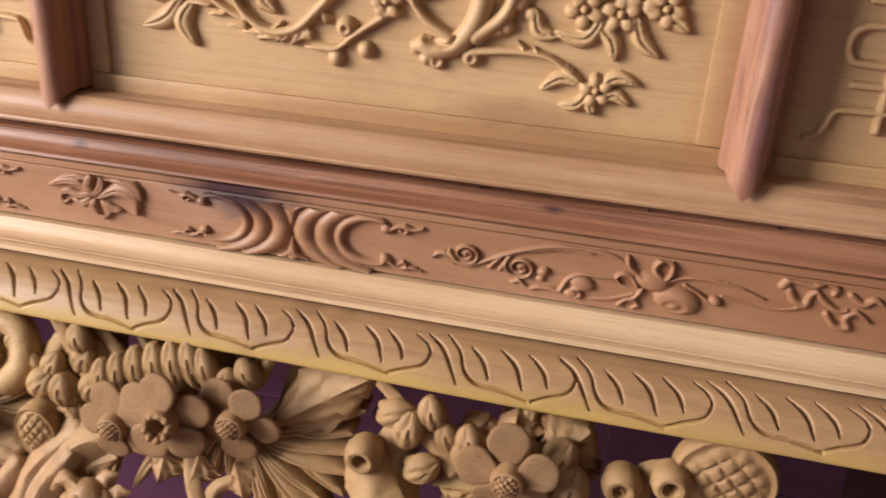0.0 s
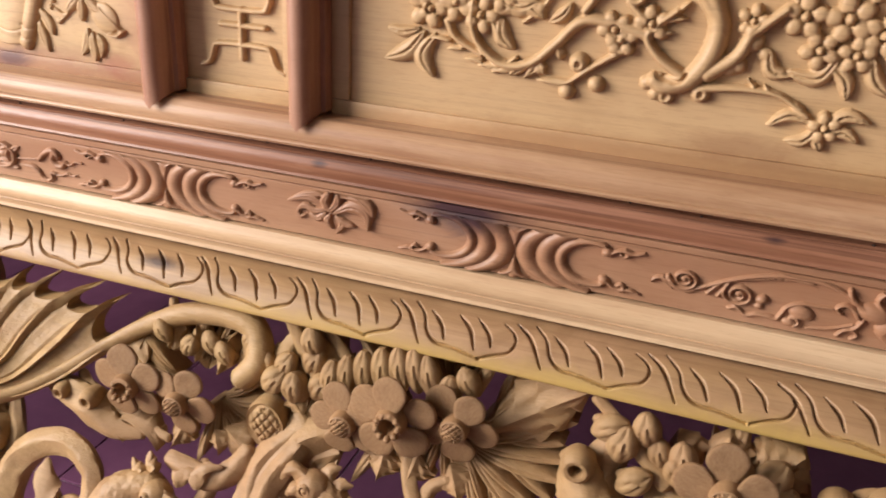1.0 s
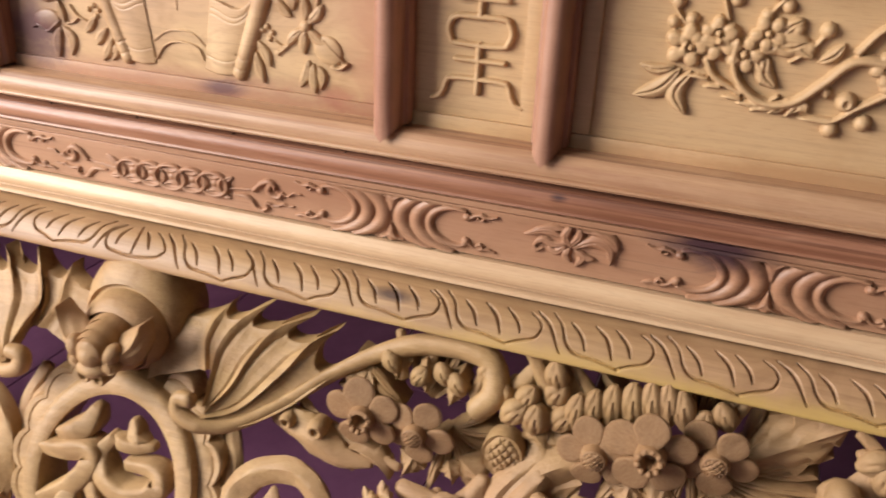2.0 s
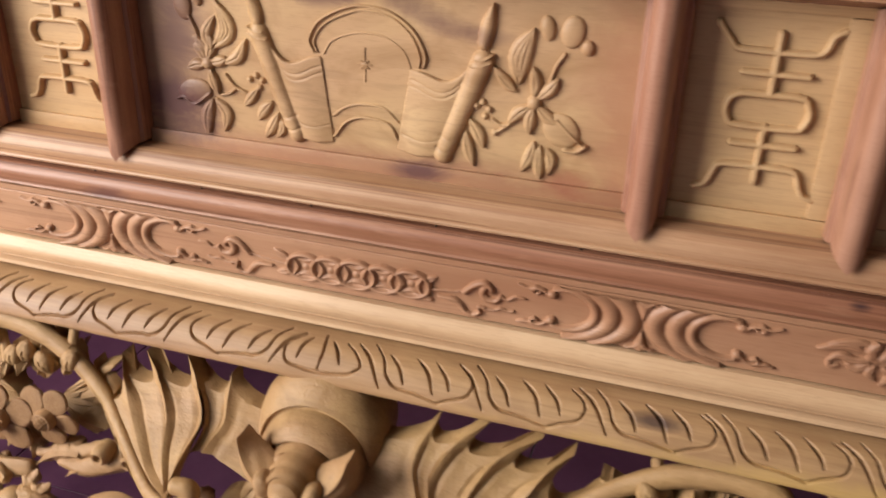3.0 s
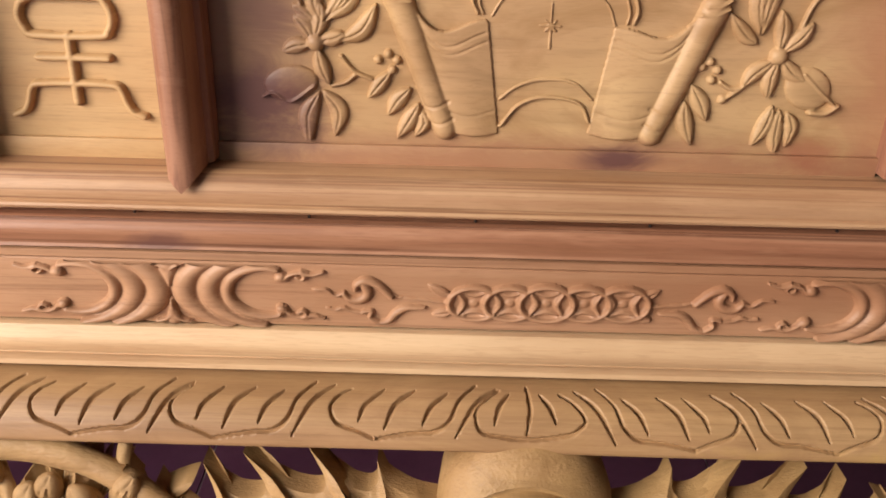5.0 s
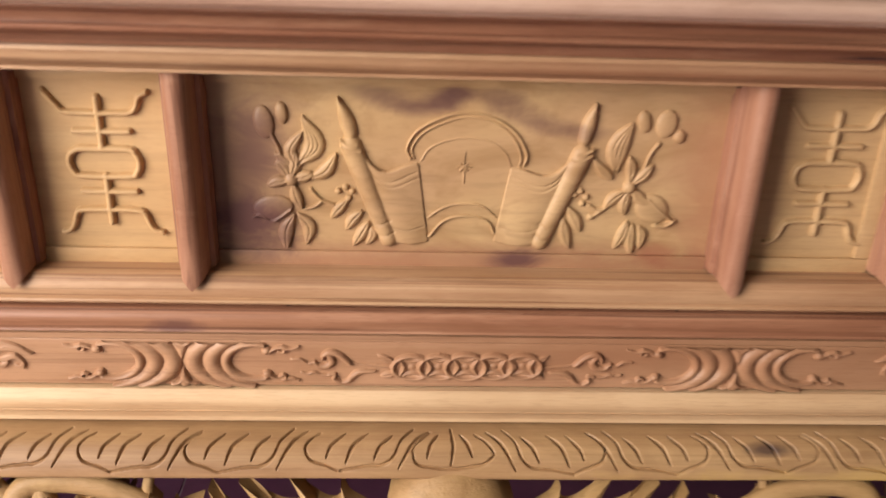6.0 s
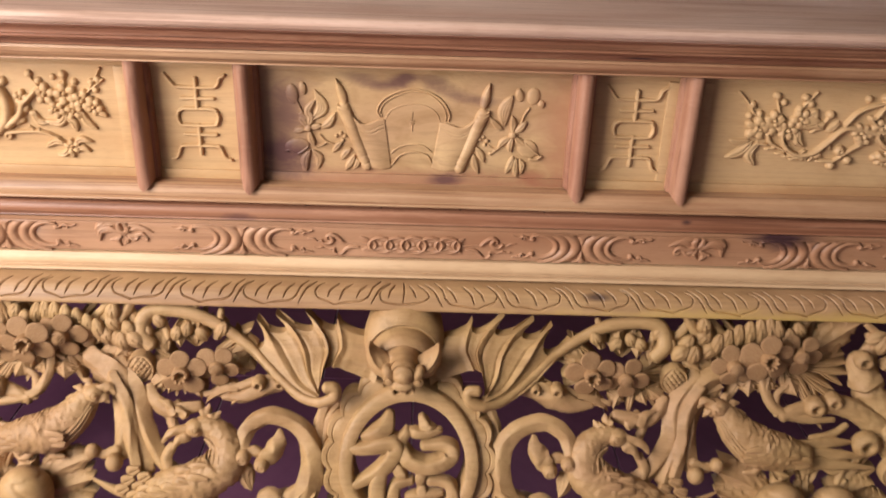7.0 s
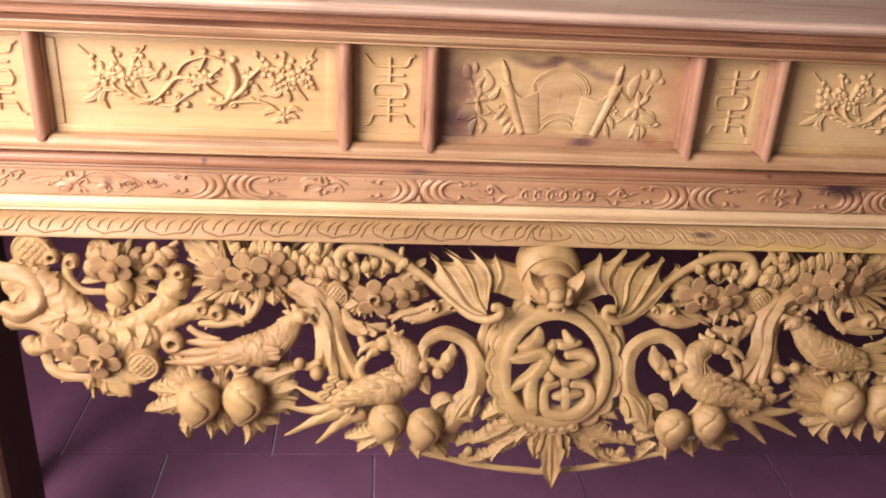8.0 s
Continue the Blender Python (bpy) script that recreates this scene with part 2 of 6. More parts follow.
def grid_mesh(bm, rows, closed=False, caps=False):
    """Faces between rows of points."""
    vs = [[bm.verts.new(p) for p in r] for r in rows]
    for a, b in zip(vs, vs[1:]):
        n = len(a)
        for i in range(n if closed else n - 1):
            j = (i + 1) % n
            bm.faces.new((a[i], a[j], b[j], b[i]))
    if caps:
        bm.faces.new(vs[0])
        bm.faces.new(vs[-1][::-1])
    return vs


def run(profile, x0, x1, step=0.05, wave=0.0003):
    """A moulding along x from a closed outline of (y, z), very slightly uneven as planed by hand."""
    bm = bmesh.new()
    n = max(2, int((x1 - x0) / step))
    rows = []
    for i in range(n + 1):
        x = x0 + (x1 - x0) * i / n
        rows.append([(x, y + wave * noise.noise((x * 9, y * 40, z * 40)), z + wave * noise.noise((x * 7, z * 50, 3.0))) for y, z in profile])
    grid_mesh(bm, rows, closed=True, caps=True)
    return bm


def round_over(y0, z0, y1, z1, bulge, n=6):
    """Points of a bowed line from one (y, z) to another; the bulge is to its left when it runs downwards with the room at its left."""
    out = []
    ny, nz = (z1 - z0), -(y1 - y0)
    ln = math.hypot(ny, nz)
    for i in range(n + 1):
        f = i / n
        k = 4 * f * (1 - f) * bulge
        out.append((y0 + (y1 - y0) * f + ny / ln * k, z0 + (z1 - z0) * f + nz / ln * k))
    return out


def spline(pts, per=8):
    """A Catmull-Rom line through points of any length."""
    p = [np.array(q, float) for q in pts]
    if len(p) == 2:
        return [p[0] + (p[1] - p[0]) * i / per for i in range(per + 1)]
    p = [2 * p[0] - p[1], *p, 2 * p[-1] - p[-2]]
    out = []
    for a, b, c, d in zip(p, p[1:], p[2:], p[3:]):
        for i in range(per):
            f = i / per
            out.append(0.5 * (2 * b + (c - a) * f + (2 * a - 5 * b + 4 * c - d) * f * f + (3 * b - a - 3 * c + d) * f ** 3))
    out.append(p[-2])
    return out


# ---- relief: carving raised from a flat board, as cells of a height field ----


class Relief:
    def __init__(self, x0, x1, z0, z1, cell):
        self.cell, self.x0, self.z0 = cell, x0, z0
        self.nx, self.nz = int((x1 - x0) / cell) + 1, int((z1 - z0) / cell) + 1
        self.X, self.Z = np.meshgrid(x0 + np.arange(self.nx) * cell, z0 + np.arange(self.nz) * cell)
        self.H = np.zeros_like(self.X)

    def window(self, xa, xb, za, zb):
        i0, i1 = max(0, int((xa - self.x0) / self.cell)), min(self.nx, int((xb - self.x0) / self.cell) + 2)
        j0, j1 = max(0, int((za - self.z0) / self.cell)), min(self.nz, int((zb - self.z0) / self.cell) + 2)
        return slice(j0, max(j0, j1)), slice(i0, max(i0, i1))

    def stroke(self, pts, w0, w1=None, h=0.004, cut=False, belly=0.0, dome=0.5):
        """A ridge (or a gouge) along a line, of half width w0 to w1; belly widens its middle."""
        w1 = w0 if w1 is None else w1
        line = spline(pts, 7)
        n = len(line) - 1
        before = self.H.copy() if cut else None
        for i in range(n):
            a, b = line[i], line[i + 1]
            f0, f1 = i / n, (i + 1) / n
            wa = w0 + (w1 - w0) * f0 + belly * math.sin(math.pi * f0)
            wb = w0 + (w1 - w0) * f1 + belly * math.sin(math.pi * f1)
            wm = max(wa, wb) + self.cell
            s = self.window(min(a[0], b[0]) - wm, max(a[0], b[0]) + wm, min(a[1], b[1]) - wm, max(a[1], b[1]) + wm)
            X, Z = self.X[s], self.Z[s]
            if not X.size:
                continue
            d = b - a
            ll = max(d @ d, 1e-12)
            f = np.clip(((X - a[0]) * d[0] + (Z - a[1]) * d[1]) / ll, 0, 1)
            r = np.hypot(X - a[0] - f * d[0], Z - a[1] - f * d[1]) / np.maximum(wa + (wb - wa) * f, 1e-5)
            k = np.clip(1 - r * r, 0, None) ** dome
            if cut:
                self.H[s] = np.where(r < 1, np.minimum(self.H[s], np.maximum(before[s] - h * k, 0.0004 * (before[s] > 0))), self.H[s])
            else:
                self.H[s] = np.maximum(self.H[s], h * k)
        return self

    def disc(self, c, a, b=None, turn=0.0, h=0.005, dish=0.0, dome=0.5, cut=False):
        b = b or a
        m = max(a, b) + self.cell
        s = self.window(c[0] - m, c[0] + m, c[1] - m, c[1] + m)
        X, Z = self.X[s] - c[0], self.Z[s] - c[1]
        ca, sa = math.cos(radians(turn)), math.sin(radians(turn))
        r2 = ((X * ca + Z * sa) / a) ** 2 + ((Z * ca - X * sa) / b) ** 2
        k = h * np.clip(1 - r2, 0, None) ** dome - dish * np.clip(1 - r2 / 0.5, 0, None)
        if cut:
            self.H[s] = np.where(r2 < 1, np.maximum(self.H[s] - k, 0.0), self.H[s])
        else:
            self.H[s] = np.where(r2 < 1, np.maximum(self.H[s], k), self.H[s])
        return self

    def flower(self, c, r, h=0.006, turn=0.0, n=5):
        for i in range(n):
            a = radians(turn + 360 * i / n)
            self.disc((c[0] + 0.6 * r * math.cos(a), c[1] + 0.6 * r * math.sin(a)), 0.44 * r, 0.38 * r, turn + 360 * i / n, h, dish=0.0012)
        self.disc(c, 0.30 * r, h=h * 0.75, cut=True)
        return self.disc(c, 0.25 * r, h=h * 1.15)

    def leaf(self, a, b, w, h=0.0045, bend=0.0):
        a, b = np.array(a), np.array(b)
        d = b - a
        mid = (a + b) / 2 + bend * np.array((-d[1], d[0]))
        self.stroke([a, mid, b], 0.0012, 0.0006, h, belly=w)
        return self.stroke([a, mid, b], 0.0009, 0.0005, h * 0.45, cut=True)

    def build(self, name, y, material, parent, label=""):
        """Links the raised cells as one mesh that stands on the board at y."""
        keep = self.H > 1e-5
        cells = keep[:-1, :-1] | keep[1:, :-1] | keep[:-1, 1:] | keep[1:, 1:]
        used = np.zeros_like(keep)
        for dj, di in ((0, 0), (0, 1), (1, 0), (1, 1)):
            used[dj:self.nz - 1 + dj, di:self.nx - 1 + di] |= cells
        index = np.full(keep.shape, -1)
        index[used] = np.arange(used.sum())
        depth = np.where(self.H > 1e-5, y - self.H, y + 0.0007)
        verts = np.stack([self.X[used], depth[used], self.Z[used]], 1)
        j, i = np.nonzero(cells)
        faces = np.stack([index[j, i], index[j, i + 1], index[j + 1, i + 1], index[j + 1, i]], 1)
        me = bpy.data.meshes.new(name)
        me.from_pydata(verts.tolist(), [], faces.tolist())
        return part(name, me, material, parent, label, smooth=180)


# ---- room ----
def wall(name, x0, x1, y0, y1, z0, z1, holes=()):
    """A wall of blocks round rectangular openings (along its length: a0, a1, z0, z1)."""
    bm = bmesh.new()
    along_x = (x1 - x0) > (y1 - y0)
    lo, hi = (x0, x1) if along_x else (y0, y1)

    def block(a, b, za, zb):
        if b - a > 1e-4 and zb - za > 1e-4:
            box(bm, *((a, b, y0, y1) if along_x else (x0, x1, a, b)), za, zb)

    at = lo
    for a0, a1, h0, h1 in holes:
        block(at, a0, z0, z1)
        block(a0, a1, z0, h0)
        block(a0, a1, h1, z1)
        at = a1
    block(at, hi, z0, z1)
    return tagged(part(name, bm, PLASTER, smooth=30), "unseen wall, plain dull beige plaster", "wall", kind="structure")


# walls and ceiling out of view, added to enclose the light round its openings
wall("wall_north", -1.5, 2.4, 2.45, 2.6, 0.0, 3.4, [(-1.4, 1.8, 1.19, 1.47)])
wall("wall_south", -1.5, 2.4, -2.65, -2.5, 0.0, 3.4, [(-1.3, -0.1, 0.0, 2.35)])
wall("wall_west", -1.65, -1.5, -2.65, 2.6, 0.0, 3.4, [(-1.8, -0.5, 0.78, 2.15)])
wall("wall_east", 2.4, 2.55, -2.65, 2.6, 0.0, 3.4)
tagged(part("ceiling", box(bmesh.new(), -1.65, 2.55, -2.65, 2.6, 3.4, 3.52), PLASTER, smooth=30), "unseen ceiling, plain dull beige plaster", "ceiling", kind="structure")

# ---- the altar table ----
table = tagged(new("altar_table"), "bare wood altar table with a carved, pierced apron", "altar table")
END = 0.93          # half length of the body
BACK = 0.56         # depth of the body behind the posts
POSTS = (0.177, 0.290, 0.680, 0.793, 0.915)

part("tabletop", run([(-0.044, 1.0665), (-0.0485, 1.0645), (-0.0505, 1.0605), (-0.0495, 1.0565), (-0.0455, 1.0535), (-0.040, 1.0525),
                      (-0.040, 1.0515), (0.62, 1.0515), (0.62, 1.0665)], -0.985, 0.985), TOP, table, "thick planed top, paler above than on its edge")
part("top_moulding", run([(-0.037, 1.0515), (-0.0365, 1.0495), *round_over(-0.0345, 1.0490, -0.0285, 1.0405, -0.0025, 5), (-0.0315, 1.0400), (-0.0325, 1.0385),
                          (-0.0315, 1.0370), (-0.0275, 1.0365), *round_over(-0.0225, 1.0355, -0.0140, 1.0265, -0.0025, 5), (0.06, 1.0265), (0.06, 1.0515)], -0.96, 0.96),
     RED, table, "reddish stepped moulding under the top")
part("upper_rail", run([(-0.0155, 1.0262), (-0.0160, 1.0235), *round_over(-0.0150, 1.0225, -0.0075, 1.0130, 0.0016, 6), (-0.0060, 1.0115), (-0.0062, 1.0100), (-0.0030, 1.0090),
                        (0.014, 1.0060), (0.027, 1.0020), (0.060, 1.0020), (0.060, 1.0262)], -0.94, 0.94), SILL, table, "tan bowed rail above the panels")
part("lower_rail", run([(0.060, 0.8730), (0.0255, 0.8740), (0.0130, 0.8738), (0.0106, 0.8730), *round_over(0.0095, 0.8716, 0.0060, 0.8585, 0.0022, 6),
                        (0.0040, 0.8578), (0.0033, 0.8566), (0.0042, 0.8550), (0.0160, 0.8545), (0.060, 0.8545)], -0.94, 0.94), SILL, table, "tan rounded sill below the panels")
part("cove_moulding", run([(0.060, 0.8543), (0.0165, 0.8543), (0.0160, 0.8506), (0.0088, 0.8497), (0.0078, 0.8490), *round_over(0.0085, 0.8485, 0.0010, 0.8400, -0.0022, 6),
                           (-0.0012, 0.8388), (-0.0018, 0.8372), (0.0000, 0.8362), (0.060, 0.8362)], -0.94, 0.94), RED, table, "dark reddish hollow moulding")
frieze = part("frieze_board", run([(0.060, 0.8360), (-0.0028, 0.8360), (-0.0026, 0.8322), (-0.0008, 0.8312), (-0.0004, 0.8305), (-0.0010, 0.8298), (-0.0010, 0.7960), (0.0040, 0.7955), (0.0040, 0.7950), (0.060, 0.7950)],
                                  -0.94, 0.94), FRIEZE, table, "rosy board with low carved scrolls")
part("cream_moulding", run([(0.060, 0.7948), (0.0000, 0.7948), (-0.0030, 0.7952), (-0.0052, 0.7947), (-0.0064, 0.7930), *round_over(-0.0072, 0.7920, -0.0160, 0.7856, -0.0016, 6),
                            (-0.0148, 0.7849), (-0.0150, 0.7842), (-0.0185, 0.7845), (-0.0208, 0.7836), (-0.0214, 0.7812), (-0.0185, 0.7804), (0.060, 0.7798)], -0.95, 0.95), CREAM, table, "pale cream sapwood moulding")

# the body behind, closed on the other sides
part("back_board", box(bmesh.new(), -END + 0.02, END - 0.02, BACK - 0.02, BACK, 0.76, 1.051, 0.002), SILL, table)
for side in (-1, 1):
    a, b = sorted((side * (END - 0.02), side * END))
    part("side_board", box(bmesh.new(), a, b, 0.06, BACK - 0.021, 0.76, 1.051, 0.002), SILL, table)
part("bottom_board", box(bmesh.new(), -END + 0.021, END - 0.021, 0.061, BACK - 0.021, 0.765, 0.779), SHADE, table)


def leg(x0, x1, y0, y1, top=0.765):
    """A stout squared leg, a little waisted, with eased corners."""
    bm = bmesh.new()
    rows = []
    for i in range(17):
        f = i / 16
        z = top * (1 - f)
        k = 1.03 - 0.10 * f - 0.03 * math.sin(math.pi * f)
        cx, cy, wx, wy, e = (x0 + x1) / 2, (y0 + y1) / 2, (x1 - x0) / 2 * k, (y1 - y0) / 2 * k, 0.006
        rows.append([(cx + px, cy + py, z) for px, py in ((-wx, e - wy), (e - wx, -wy), (wx - e, -wy), (wx, e - wy), (wx, wy - e), (wx - e, wy), (e - wx, wy), (-wx, wy - e))])
    grid_mesh(bm, rows, closed=True, caps=True)
    return part("leg", bm, SHADE, table, "stout brown leg, darkened in colour for the shade under the apron")


for side in (-1, 1):
    leg(*sorted((side * 0.810, side * 0.925)), 0.004, 0.140)
    leg(*sorted((side * 0.9315, side * 0.984)), 0.30, 0.355, 1.0510)


def post(x):
    """An upright with a rounded nose, mitred to a point at both ends."""
    bm = bmesh.new()
    half = [(0.0, 0.0004), (0.0038, 0.0014), (0.0066, 0.0040), (0.0082, 0.0085), (0.0092, 0.0180), (0.0120, 0.0190), (0.0126, 0.0230), (0.0126, 0.030)]
    rim = [(-dx, y) for dx, y in half[:0:-1]] + half
    rows = []
    for i in range(9):
        f = i / 8
        row = []
        for dx, y in rim:
            zl = 0.8655 + 1.0 * min(abs(dx), 0.0095) + 0.2 * max(0.0, abs(dx) - 0.0095) + 0.03 * y
            zh = 1.0128 - 0.55 * abs(dx) - 0.18 * y
            row.append((x + dx + 0.0003 * noise.noise((x * 50, f * 3, dx * 60)), y, zl + (zh - zl) * f))
        rows.append(row)
    vs = grid_mesh(bm, rows)
    bm.faces.new(vs[0])
    bm.faces.new(vs[-1])
    return part("post", bm, POST, table)


for px in POSTS:
    post(px)
    post(-px)


def panel(name, x0, x1, material, label, field, strip=0.0):
    """A recessed board with raised border strips above and below, and at both sides or at one."""
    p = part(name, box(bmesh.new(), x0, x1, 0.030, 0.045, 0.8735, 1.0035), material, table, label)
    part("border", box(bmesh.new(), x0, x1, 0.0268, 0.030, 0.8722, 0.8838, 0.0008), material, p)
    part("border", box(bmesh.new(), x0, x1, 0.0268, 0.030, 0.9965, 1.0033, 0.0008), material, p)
    if strip:
        part("border", box(bmesh.new(), x1 - strip, x1, 0.0266, 0.030, 0.8842, 0.9960, 0.0008), material, p)
    if field:
        part("border", box(bmesh.new(), x0, x0 + field, 0.0268, 0.030, 0.8842, 0.9960, 0.0008), material, p)
        part("border", box(bmesh.new(), x1 - field, x1, 0.0268, 0.030, 0.8842, 0.9960, 0.0008), material, p)
    return p


MM = 0.001


def longevity(x, parent, squash=1.0):
    """The rounded seal form of the character for long life, in raised strokes."""
    r = Relief(x - 0.045, x + 0.045, 0.886, 1.003, 0.0007)
    zc = 0.943

    def s(pts, w=2.0):
        r.stroke([(x + u * MM * squash, zc + v * MM) for u, v in pts], w * MM, w * MM, 0.0042, dome=0.28)

    s([(-32, 46), (-29, 42), (-25, 37), (-21, 33), (-10, 32.3), (10, 32.3), (20, 33), (24, 37), (26, 43), (31, 46)], 1.8)
    s([(0, 42), (0, 9)], 2.2)
    s([(-16, 20.5), (18, 20.5)], 1.9)
    s([(-15, 9), (-20, 6), (-22, 0), (-20, -6), (-15, -9), (15, -9), (20, -6), (22, 0), (20, 6), (15, 9), (-15, 9)], 2.0)
    s([(0, -9), (0, -41)], 2.2)
    s([(-16, -19.5), (18, -19.5)], 1.9)
    s([(-32, -48), (-27, -46), (-24, -41), (-22, -35), (-18, -32.5), (0, -32), (18, -32.5), (22, -35), (24, -41), (27, -46), (32, -48)], 1.8)
    return r.build("raised_character", 0.030, PANEL, parent, "raised rounded longevity character")


for lo, hi in ((-0.278, -0.189), (0.189, 0.278), (-0.781, -0.692), (0.692, 0.781)):
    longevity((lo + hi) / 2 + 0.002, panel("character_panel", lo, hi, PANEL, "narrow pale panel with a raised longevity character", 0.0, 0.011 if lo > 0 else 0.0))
for lo, hi in ((-0.902, -0.806), (0.806, 0.902)):
    panel("end_panel", lo, hi, PANEL, "narrow plain pale panel", 0.0)

scroll_panel = panel("scroll_panel", -0.165, 0.165, KNOTTY, "knotty stained panel, shade painted along its left, carved with an open scroll between flowers", 0.0)
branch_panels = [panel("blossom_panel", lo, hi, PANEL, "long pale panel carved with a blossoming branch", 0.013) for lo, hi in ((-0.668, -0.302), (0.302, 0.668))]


# ---- carving of the middle panel: an open scroll on two rods, with flowers ----
def open_scroll(parent):
    r = Relief(-0.16, 0.16, 0.8855, 1.001, 0.0006)

    def at_mm(pts):
        return [(u * MM, 0.943 + v * MM) for u, v in pts]

    def line(pts, w, h=0.0030, **kw):
        r.stroke(at_mm(pts), w * MM, w * MM, h, **kw)

    def taper(pts, w, h=0.0036, grooves=0):
        """A leaf or petal along a line, creased down its middle, or with side grooves."""
        q = at_mm(pts)
        r.stroke(q, 0.9 * MM, 0.5 * MM, h, belly=w * MM, dome=0.4)
        if grooves:
            for k in (-0.45, 0.0, 0.45):
                a, b = np.array(q[0]), np.array(q[-1])
                nrm = np.array((-(b - a)[1], (b - a)[0])) / max(1e-6, np.hypot(*(b - a)))
                r.stroke([np.array(p) + nrm * k * w * MM * (1 - abs(2 * i / (len(q) - 1) - 1)) for i, p in enumerate(q)], 0.5 * MM, 0.3 * MM, 0.0010, cut=True)
        else:
            r.stroke(q, 0.5 * MM, 0.3 * MM, h * 0.35, cut=True)

    # the rolled sheets, bowed like barrels between rod and outer edge
    for rod, edge in (([(-69.7, 11.0), (-50.4, -50.1)], [(-33.3, 2.0), (-26.3, -51.3)]), ([(68.7, 10.8), (48.1, -50.7)], [(28.3, -0.1), (20.3, -50.5)])):
        (a0, a1), (b0, b1) = at_mm(rod), at_mm(edge)
        for k in range(33):
            f = k / 32
            bow = math.sin(math.pi * min(1.0, 0.08 + 0.92 * f))
            top = (a0[0] * (1 - f) + b0[0] * f, a0[1] * (1 - f) + b0[1] * f - 0.0150 * math.sin(math.pi * f) * (1.15 - f))
            low = (a1[0] * (1 - f) + b1[0] * f, a1[1] * (1 - f) + b1[1] * f - 0.0016 * math.sin(math.pi * f))
            r.stroke([top, low], 0.0012, 0.0012, 0.0014 + 0.0030 * bow, dome=0.12)
        for drop, deep in ((0.09, 0.0007), (0.17, 0.0007), (0.80, 0.0006)):
            pts = []
            for f in np.linspace(0.04, 0.98, 7):
                g = drop + 0.04 * math.sin(math.pi * f)
                pts.append(((a0[0] * (1 - f) + b0[0] * f) * (1 - g) + (a1[0] * (1 - f) + b1[0] * f) * g, (a0[1] * (1 - f) + b0[1] * f - 0.0150 * math.sin(math.pi * f) * (1.15 - f)) * (1 - g) + (a1[1] * (1 - f) + b1[1] * f) * g))
            r.stroke(pts, 0.0006, 0.0006, deep, cut=True)
    # rods with pointed finials and rings
    for rod, tip, sgn in (([(-75.6, 13.9), (-51.4, -50.1)], [(-83.5, 45.5), (-78.3, 32.2), (-75.6, 22.6)], 1), ([(73.0, 10.8), (50.0, -50.7)], [(78.5, 44.7), (75.8, 33.2), (73.5, 21.6)], -1)):
        r.stroke(at_mm(rod), 7.2 * MM, 6.0 * MM, 0.0062, dome=0.55)
        r.stroke(at_mm(tip), 0.7 * MM, 4.4 * MM, 0.0052, belly=2.2 * MM, dome=0.6)
        (ax, az), (bx, bz) = at_mm(rod)
        for f, w in ((-0.045, 5.4), (0.02, 6.6), (0.80, 6.4), (0.93, 5.6)):
            cx, cz = ax + (bx - ax) * f, az + (bz - az) * f
            r.stroke([(cx - w * MM, cz + (0.0016 if f < 0.5 else -0.0012) * sgn), (cx, cz - 0.0014), (cx + w * MM, cz - (0.0016 if f < 0.5 else -0.0012) * sgn)], 0.0009, 0.0009, 0.0066 if f < 0.5 else 0.0008, cut=f > 0.5)
    # the open sheet: its rim in two lines, folds in low ridges, a star cut in the middle
    line([(-37.4, 6.0), (-39.9, 13.9), (-32.7, 25.5), (-16.4, 34.2), (-1.7, 37.0), (15.9, 33.7), (29.9, 24.0), (37.1, 10.8), (35.9, 2.9)], 0.9, 0.0026)
    line([(-35.0, 6.0), (-36.7, 13.4), (-29.5, 23.6), (-14.6, 31.3), (-1.7, 34.2), (15.0, 31.3), (27.6, 21.6), (33.4, 9.8), (33.0, 2.9)], 0.7, 0.0018)
    line([(-30.8, 5.0), (-24.1, 14.3), (-7.3, 20.2), (10.4, 19.2), (22.6, 11.8), (27.4, 1.9)], 0.7, 0.0010)
    line([(-25.0, -34.5), (-17.3, -28.4), (-6.3, -24.8), (9.0, -25.4), (19.6, -33.7)], 0.9, 0.0016)
    line([(-24.3, -48.1), (-15.5, -37.2), (-3.0, -33.1), (13.4, -35.8), (19.2, -45.2)], 0.9, 0.0024)
    (cx, cz), = at_mm([(-2.8, 1.0)])
    for a in (0, 45, 90, 135):
        d = (0.0050, 0.0034, 0.0105, 0.0034)[a // 45]
        r.stroke([(cx - d * math.cos(radians(a)), cz - d * math.sin(radians(a))), (cx + d * math.cos(radians(a)), cz + d * math.sin(radians(a)))], 0.0007, 0.0005, 0.0010)
    # flowers: pointed petals round a button
    for c, petals in (([(-114.1, -9.2)], [(-110.9, 9.1), (-100.3, -4.8), (-108.0, -29.0), (-129.8, -13.7), (-123.4, 3.2)]), ([(106.0, -10.4)], [(104.2, 10.7), (119.3, 5.2), (120.2, -21.7), (104.2, -29.9), (91.3, -24.7)])):
        for p in petals:
            u, v = p[0] - c[0][0], p[1] - c[0][1]
            taper([(c[0][0] + 0.18 * u, c[0][1] + 0.18 * v), (c[0][0] + 0.6 * u + 0.05 * v, c[0][1] + 0.6 * v - 0.05 * u), p], 3.4, 0.0042)
        r.disc(at_mm(c)[0], 0.0044, h=0.0058, dome=0.4)
